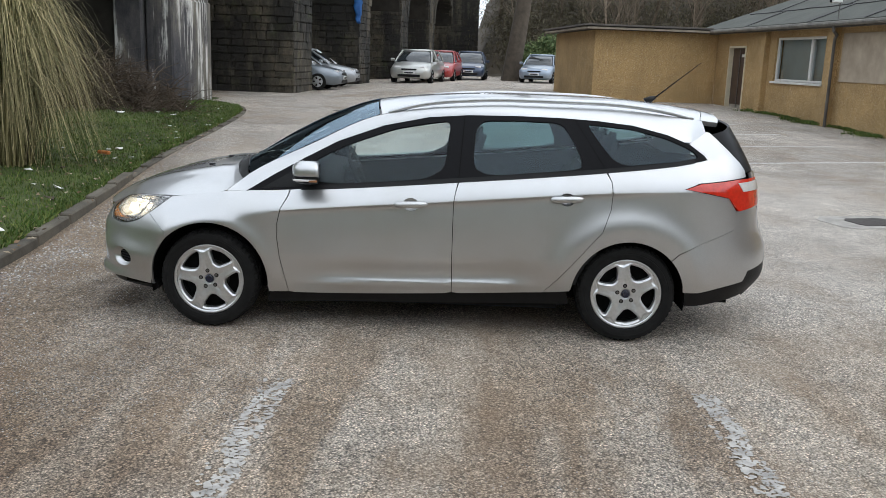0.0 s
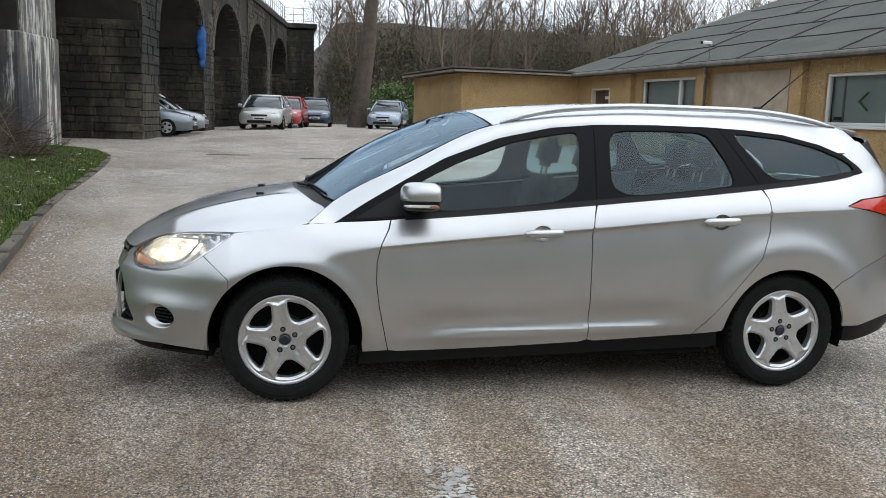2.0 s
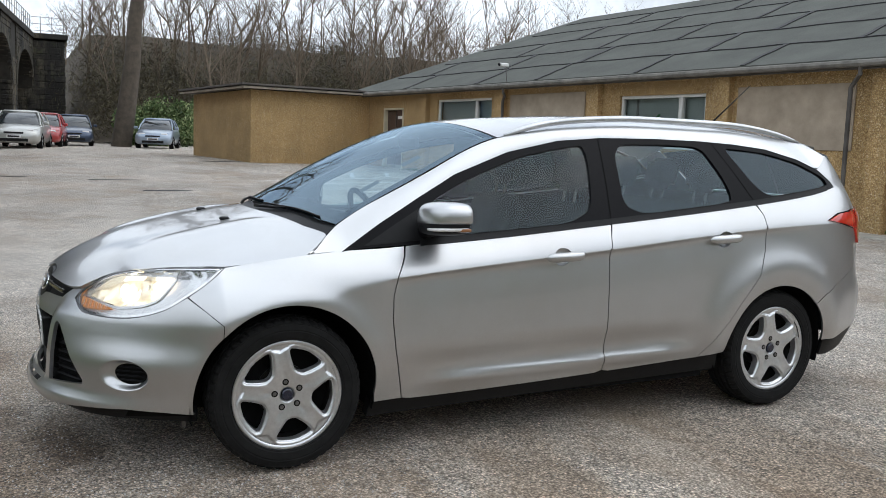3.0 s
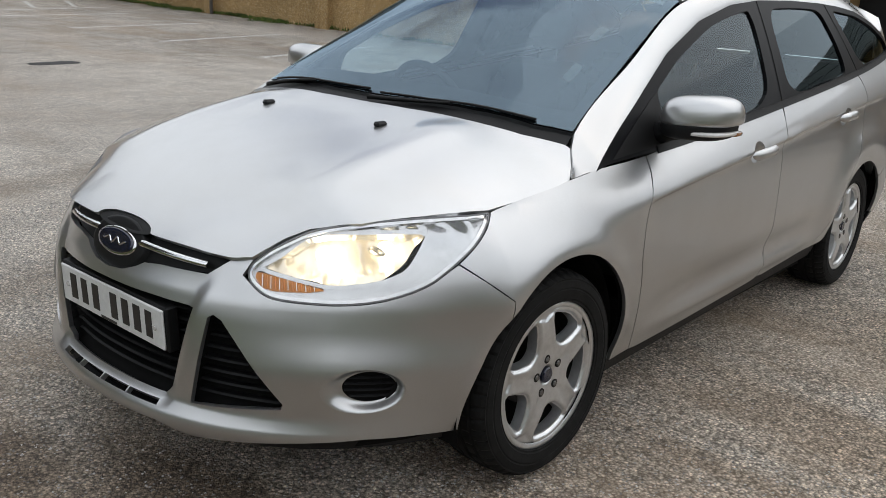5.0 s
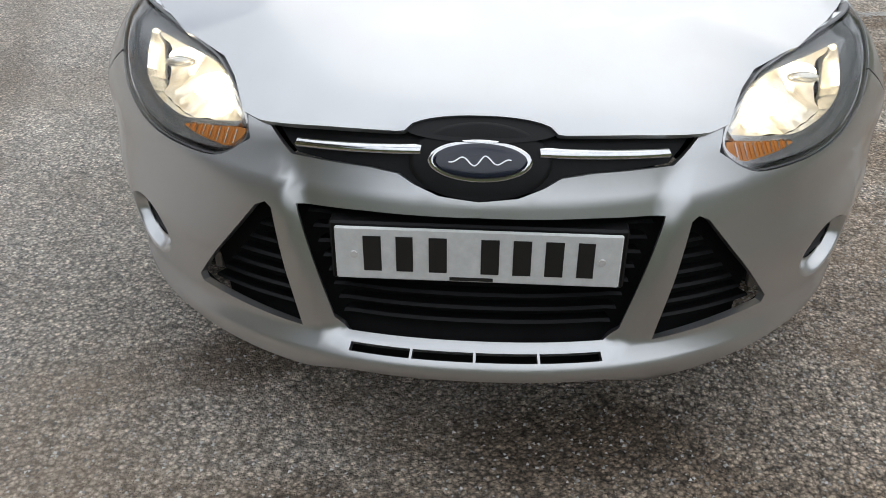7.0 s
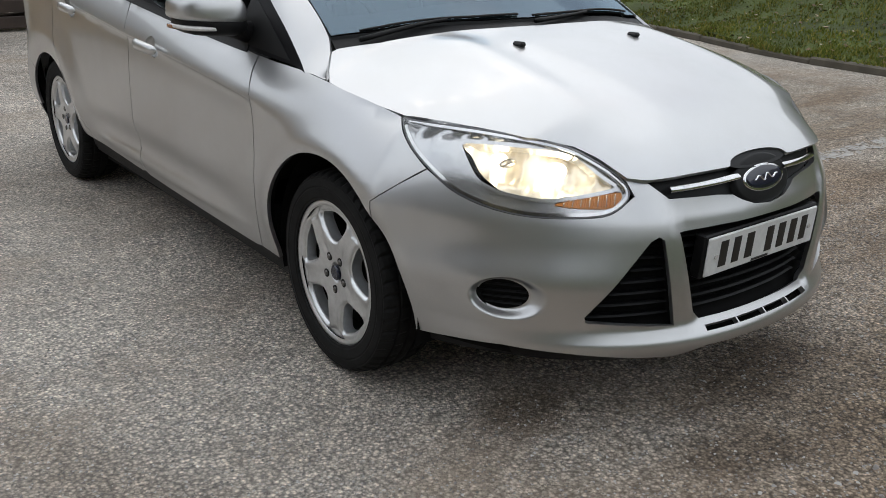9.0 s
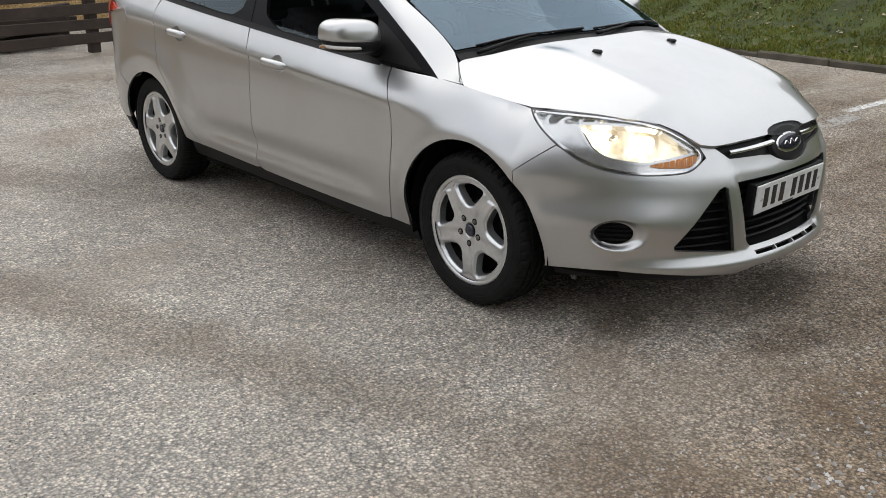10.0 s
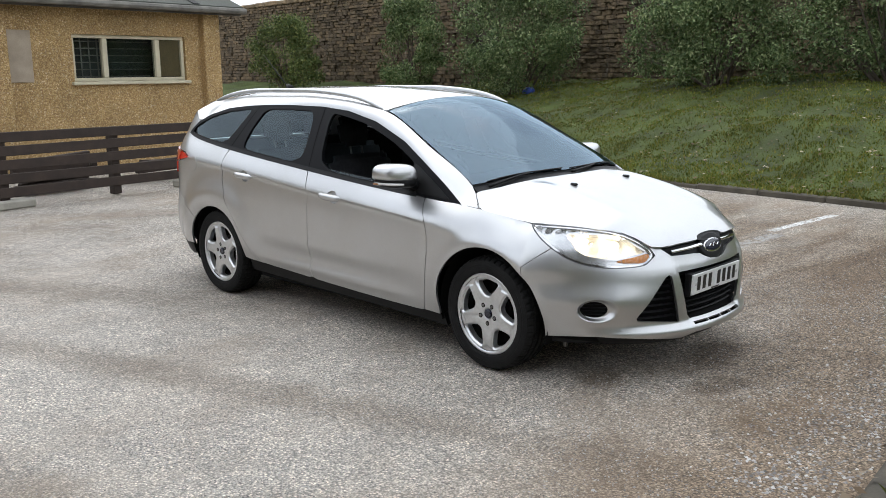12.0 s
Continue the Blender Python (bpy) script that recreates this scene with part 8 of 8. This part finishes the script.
def brush_pile(c, r, n, seed):
    rnd = random.Random(seed)
    bm = bmesh.new()
    for _ in range(n):
        a, d = rnd.uniform(0, 6.283), rnd.random() ** 0.6
        p = Vector((c[0] + math.cos(a) * d * r[0], c[1] + math.sin(a) * d * r[1], c[2] + r[2] * (1 - d * d) * rnd.random()))
        v = Vector((rnd.gauss(0, 1), rnd.gauss(0, 1), rnd.gauss(0, 0.45))).normalized() * rnd.uniform(0.3, 1.0)
        q = p + v * 0.5 + Vector((0, 0, rnd.uniform(-0.1, 0.15)))
        e = p + v
        for w in (q, e):
            w.z = max(w.z, 0.3)
        w = rnd.uniform(0.004, 0.013)
        tube(bm, [p, q, e], [w, w * 0.8, w * 0.3], 4, cap=False)
    ob = part("brushwood_pile", bm, simple("dead_brushwood", (0.085, 0.062, 0.042), 0.9, var=0.4, scale=5))
    tagged(ob, "heap of cut brown brushwood on the verge", "brushwood", kind="stuff")


brush_pile((-6.6, 13.4, 0.35), (2.2, 1.5, 1.25), 3000, 8)


def litter(count, place, seed):
    rnd = random.Random(seed)
    for k in range(count):
        x, y, z = place(rnd)
        bm = bmesh.new()
        s = rnd.uniform(0.03, 0.09)
        vs = [bm.verts.new((rnd.uniform(-1, 1) * s, rnd.uniform(-1, 1) * s, rnd.uniform(0, 0.6) * s)) for _ in range(7)]
        bmesh.ops.convex_hull(bm, input=vs)
        for v in [v for v in bm.verts if not v.link_faces]:
            bm.verts.remove(v)
        ob = part("litter", bm, PAPER if k % 3 else EARTH)
        ob.matrix_world = Matrix.Translation((x, y, z))
        tagged(ob, "scrap of pale litter on the verge" if k % 3 else "clod of earth on the verge", "litter", "verge litter")


litter(40, lambda r: (lambda x, y: (x, y, verge_z(x, y) + 0.01))(*(lambda y: (float(verge_x(y)) - 0.2 - abs(r.gauss(0, 0.9)), y))(r.uniform(1.0, 15.5))), 12)
ob = boxed("bottle", (0, 0, 0), (0.22, 0.06, 0.05), simple("orange_plastic", (0.5, 0.16, 0.04), 0.4), bevel=0.015)
ob.matrix_world = pose(-3.3, 5.6, 0.32, 0, 0, -30)
tagged(ob, "orange plastic wrapper lying on the grass", "litter")


def crumpled_bag(x, y, z, mat, label):
    rnd = random.Random(5)
    bm = bmesh.new()
    bmesh.ops.create_icosphere(bm, subdivisions=2, radius=0.16)
    for v in bm.verts:
        v.co *= rnd.uniform(0.75, 1.15)
        v.co.z *= 0.7
    ob = part("plastic_bag", bm, mat, smooth=True)
    ob.matrix_world = Matrix.Translation((x, y, z))
    tagged(ob, label, "bag")


crumpled_bag(11.5, -13.8, bank_z(11.5, -13.8) + 0.06, simple("blue_plastic", (0.03, 0.07, 0.35), 0.4), "crumpled blue plastic bag at the foot of the wall")


# ---- patches and covers in the asphalt ----
def patch(name, x, y, w, d, rz, mat, label, category, h=0.006):
    rnd = random.Random(int(x * 77 + y * 13))
    bm = bmesh.new()
    n = 22
    ring = []
    for k in range(n):
        a = 2 * math.pi * k / n
        c, s_ = math.cos(a), math.sin(a)
        r = 1 / max(abs(c) ** 4 + abs(s_) ** 4, 1e-6) ** 0.25
        ring.append((c * r * w / 2 * rnd.uniform(0.93, 1.04), s_ * r * d / 2 * rnd.uniform(0.9, 1.05)))
    top = [bm.verts.new((a * 0.97, b * 0.97, h)) for a, b in ring]
    low = [bm.verts.new((a, b, -0.03)) for a, b in ring]
    bm.faces.new(top)
    for k in range(n):
        bm.faces.new((low[k], low[(k + 1) % n], top[(k + 1) % n], top[k]))
    ob = part(name, bm, mat)
    ob.matrix_world = pose(x, y, gz(y) - 0.001, math.degrees(math.atan(0.025)) if 1 < y < 20 else 0.2, 0, rz)
    return tagged(ob, label, category, kind="structure")


DARK_PATCH = simple("dark_patch_asphalt", (0.035, 0.034, 0.033), 0.85, var=0.3, scale=6, grain=90, bumpy=0.005)
PALE_PATCH = simple("pale_patch_mortar", (0.34, 0.32, 0.29), 0.9, var=0.3, scale=6, grain=70, bumpy=0.004)
IRON = simple("rusty_iron", (0.05, 0.042, 0.036), 0.6, 0.6, var=0.3, scale=20, grain=90, bumpy=0.003)
for _x, _y, _w, _d, _r in ((-1.05, 16.0, 1.0, 0.16, 4), (1.1, 15.4, 1.1, 0.14, 3), (1.75, 12.9, 0.9, 0.2, 5), (5.2, 24.0, 1.6, 0.3, 10), (3.2, 8.6, 0.7, 0.25, 8)):
    patch("asphalt_repair", _x, _y, _w, _d, _r, DARK_PATCH, "dark narrow repair strip in the asphalt", "road patch")
patch("cover_surround", 6.35, 3.75, 1.25, 0.75, 12, PALE_PATCH, "pale mortar surround of an iron cover", "road patch")
patch("drain_cover", 6.35, 3.75, 0.62, 0.45, 12, IRON, "worn iron drain cover set in mortar", "drain cover", 0.011)


def loose_chips(count, seed):
    """Loose stone chips over the near asphalt."""
    rnd = random.Random(seed)
    verts, faces = [], []
    for _ in range(count):
        x, y = rnd.uniform(-1.7, 6.0), rnd.uniform(-6.0, 5.5)
        if rnd.random() < 0.35:
            x, y = rnd.uniform(-1.9, 0.6), rnd.uniform(-2.6, 2.8)
        if noise.noise((x * 0.9, y * 0.9, 6.0)) + rnd.uniform(-0.5, 0.5) < -0.1:
            continue
        r = rnd.uniform(0.0025, 0.006)
        a = rnd.uniform(0, 6.28)
        b = len(verts)
        z = gz(y)
        for k in range(3):
            q = a + k * 2.094 + rnd.uniform(-0.4, 0.4)
            verts.append((x + r * math.cos(q), y + r * math.sin(q), z + 0.0005))
        verts.append((x + rnd.uniform(-1, 1) * r * 0.4, y + rnd.uniform(-1, 1) * r * 0.4, z + r * rnd.uniform(0.5, 1.1)))
        faces += [(b, b + 1, b + 3), (b + 1, b + 2, b + 3), (b + 2, b, b + 3)]
    return tagged(link("stone_chips", verts, faces, CHIP), "loose pale stone chips scattered on the asphalt", "gravel", kind="stuff")


CHIP = make_foliage("loose_chippings", [(0.0, (0.16, 0.15, 0.14)), (0.5, (0.34, 0.32, 0.30)), (1.0, (0.70, 0.68, 0.65))])
loose_chips(90000, 44)

def gutter_grit(count, seed):
    """Coarse grit and crumbs washed against the verge kerb, with a spill of pale mortar."""
    rnd = random.Random(seed)
    verts, faces = [], []
    for k in range(count):
        if k % 40:
            y = rnd.uniform(-3.5, 9.0)
            x = float(verge_x(y)) + 0.06 + abs(rnd.gauss(0, 0.28))
            r = rnd.uniform(0.004, 0.011)
        else:
            x, y = -1.68 + rnd.gauss(0, 0.10), 1.08 + rnd.gauss(0, 0.13)
            r = rnd.uniform(0.004, 0.012)
        a, z, b = rnd.uniform(0, 6.28), gz(y), len(verts)
        for j in range(4):
            q = a + j * 1.571 + rnd.uniform(-0.4, 0.4)
            verts.append((x + r * math.cos(q), y + r * math.sin(q), z + 0.0005))
        verts.append((x + rnd.uniform(-1, 1) * r * 0.4, y + rnd.uniform(-1, 1) * r * 0.4, z + r * rnd.uniform(0.5, 1.0)))
        faces += [(b + j, b + (j + 1) % 4, b + 4) for j in range(4)]
    return tagged(link("gutter_grit", verts, faces, CHIP), "coarse grit and pale crumbs along the verge kerb", "gravel", kind="stuff")


gutter_grit(5200, 61)


def at_bank_edge():
    x = random.uniform(-8, 13)
    y = float(bank_y(x)) - 0.03 - abs(random.gauss(0, 0.09))
    return x, y, 0.055


def at_verge_edge():
    y = random.uniform(-3, 15)
    x = float(verge_x(y)) - 0.10 - abs(random.gauss(0, 0.10))
    return x, y, verge_z(x, y) - 0.01


blades("grass_bank_edge", 5000, at_bank_edge, 0.07, GRASS, "grass hanging over the kerb of the bank", 0.009, 0.9)
blades("grass_verge_edge", 5000, at_verge_edge, 0.07, VERGE_GRASS, "grass hanging over the verge kerb", 0.007, 0.9)

# ---- woods behind ----
def hill_z(x, y):
    return gz(y) - 0.3 + (0.3 + 0.52 * min(max(0.0, y - 56), 16.0)) * min(max((x - 2.6) / 2.5, 0.0), 1.0) + 0.4 * noise.noise((x * 0.15, y * 0.15, 5))


sheet("hillside", [[(float(x), float(y)) for x in np.linspace(-60, 90, 70)] for y in np.linspace(54, 120, 30)], hill_z, EARTH, "leaf-strewn brown hillside under bare woods", "hillside")


def woods(name, count, xr, yr, hr, seed, label):
    """A stand of thin bare trees, too many to count, as one mesh."""
    rnd = random.Random(seed)
    bm = bmesh.new()

    def grow(p, d, L, r, level):
        pts, rad = [p], [r]
        for k in range(3):
            d = (d + Vector((rnd.uniform(-1, 1), rnd.uniform(-1, 1), rnd.uniform(-0.2, 0.5))) * 0.16).normalized()
            p = p + d * L / 3
            pts.append(p)
            rad.append(r * (1 - 0.25 * (k + 1)) + 0.004)
        tube(bm, pts, rad, 3, cap=False)
        if level < 3:
            for k in range((7, 5, 4)[level]):
                q = pts[rnd.randrange(1, 4)]
                a = rnd.uniform(0, 6.283)
                grow(q, (d * 0.7 + Vector((math.cos(a), math.sin(a), rnd.uniform(0.1, 0.8))) * 0.7).normalized(), L * rnd.uniform(0.35, 0.55), r * 0.4, level + 1)

    for _ in range(count):
        x, y = rnd.uniform(*xr), rnd.uniform(*yr)
        grow(Vector((x, y, hill_z(x, y) - 0.2)), Vector((rnd.uniform(-0.12, 0.12), rnd.uniform(-0.1, 0.1), 1)).normalized(), rnd.uniform(*hr) * 0.6, rnd.uniform(0.05, 0.14), 0)
    ob = part(name, bm, TWIG)
    return tagged(ob, label, "woods", kind="stuff")


woods("woods_near", 80, (4.5, 42), (55, 72), (6, 13), 21, "tangled bare winter trees behind the car park")
woods("woods_far", 70, (-30, 70), (72, 105), (7, 12), 22, "bare winter woods on the hillside")


def scrub(name, count, xr, yr, mat, seed, label):
    rnd = random.Random(seed)
    verts, faces = [], []
    for _ in range(count):
        cx, cy = rnd.uniform(*xr), rnd.uniform(*yr)
        cz = hill_z(cx, cy)
        R = rnd.uniform(1.0, 3.0)
        for _ in range(330):
            d = Vector((rnd.gauss(0, 0.5), rnd.gauss(0, 0.5), abs(rnd.gauss(0, 0.6)))) * R
            p = Vector((cx, cy, cz)) + d
            t = Vector((rnd.gauss(0, 1), rnd.gauss(0, 1), rnd.gauss(0.8, 1))).normalized()
            b = t.cross(Vector((rnd.gauss(0, 1), rnd.gauss(0, 1), rnd.gauss(0, 1)))).normalized()
            s = rnd.uniform(0.10, 0.32)
            i = len(verts)
            verts += [p - t * s, p + b * 0.022, p + t * s, p - b * 0.022]
            faces += [(i, i + 1, i + 2), (i, i + 2, i + 3)]
    return tagged(link(name, verts, faces, mat), label, "scrub", kind="stuff")


# unseen leaves over the added embankment, there to darken the car's reflections
def ivy(count, seed):
    rnd = random.Random(seed)
    verts, faces = [], []
    for _ in range(count):
        x, y = rnd.uniform(-22, -9.4), rnd.uniform(-15, 17)
        p = Vector((x, y, rise_z(x, y) + abs(rnd.gauss(0, 0.5))))
        t = Vector((rnd.gauss(0, 1), rnd.gauss(0, 1), rnd.gauss(0, 1))).normalized()
        b = t.cross(Vector((rnd.gauss(0, 1), rnd.gauss(0, 1), rnd.gauss(0, 1)))).normalized()
        s = rnd.uniform(0.08, 0.2)
        i = len(verts)
        verts += [p - t * s, p + b * s * 0.6, p + t * s, p - b * s * 0.6]
        faces.append((i, i + 1, i + 2, i + 3))
    return tagged(link("scrub_embankment", verts, faces, LEAF), "unseen dark undergrowth added on the light-blocking embankment", "scrub", kind="stuff")


ivy(16000, 33)
scrub("scrub_edge", 220, (5, 40), (55, 66), SCRUB, 31, "brown leafless undergrowth at the edge of the woods")
scrub("scrub_hill", 240, (-30, 60), (66, 100), SCRUB, 32, "brown and olive scrub on the hillside")
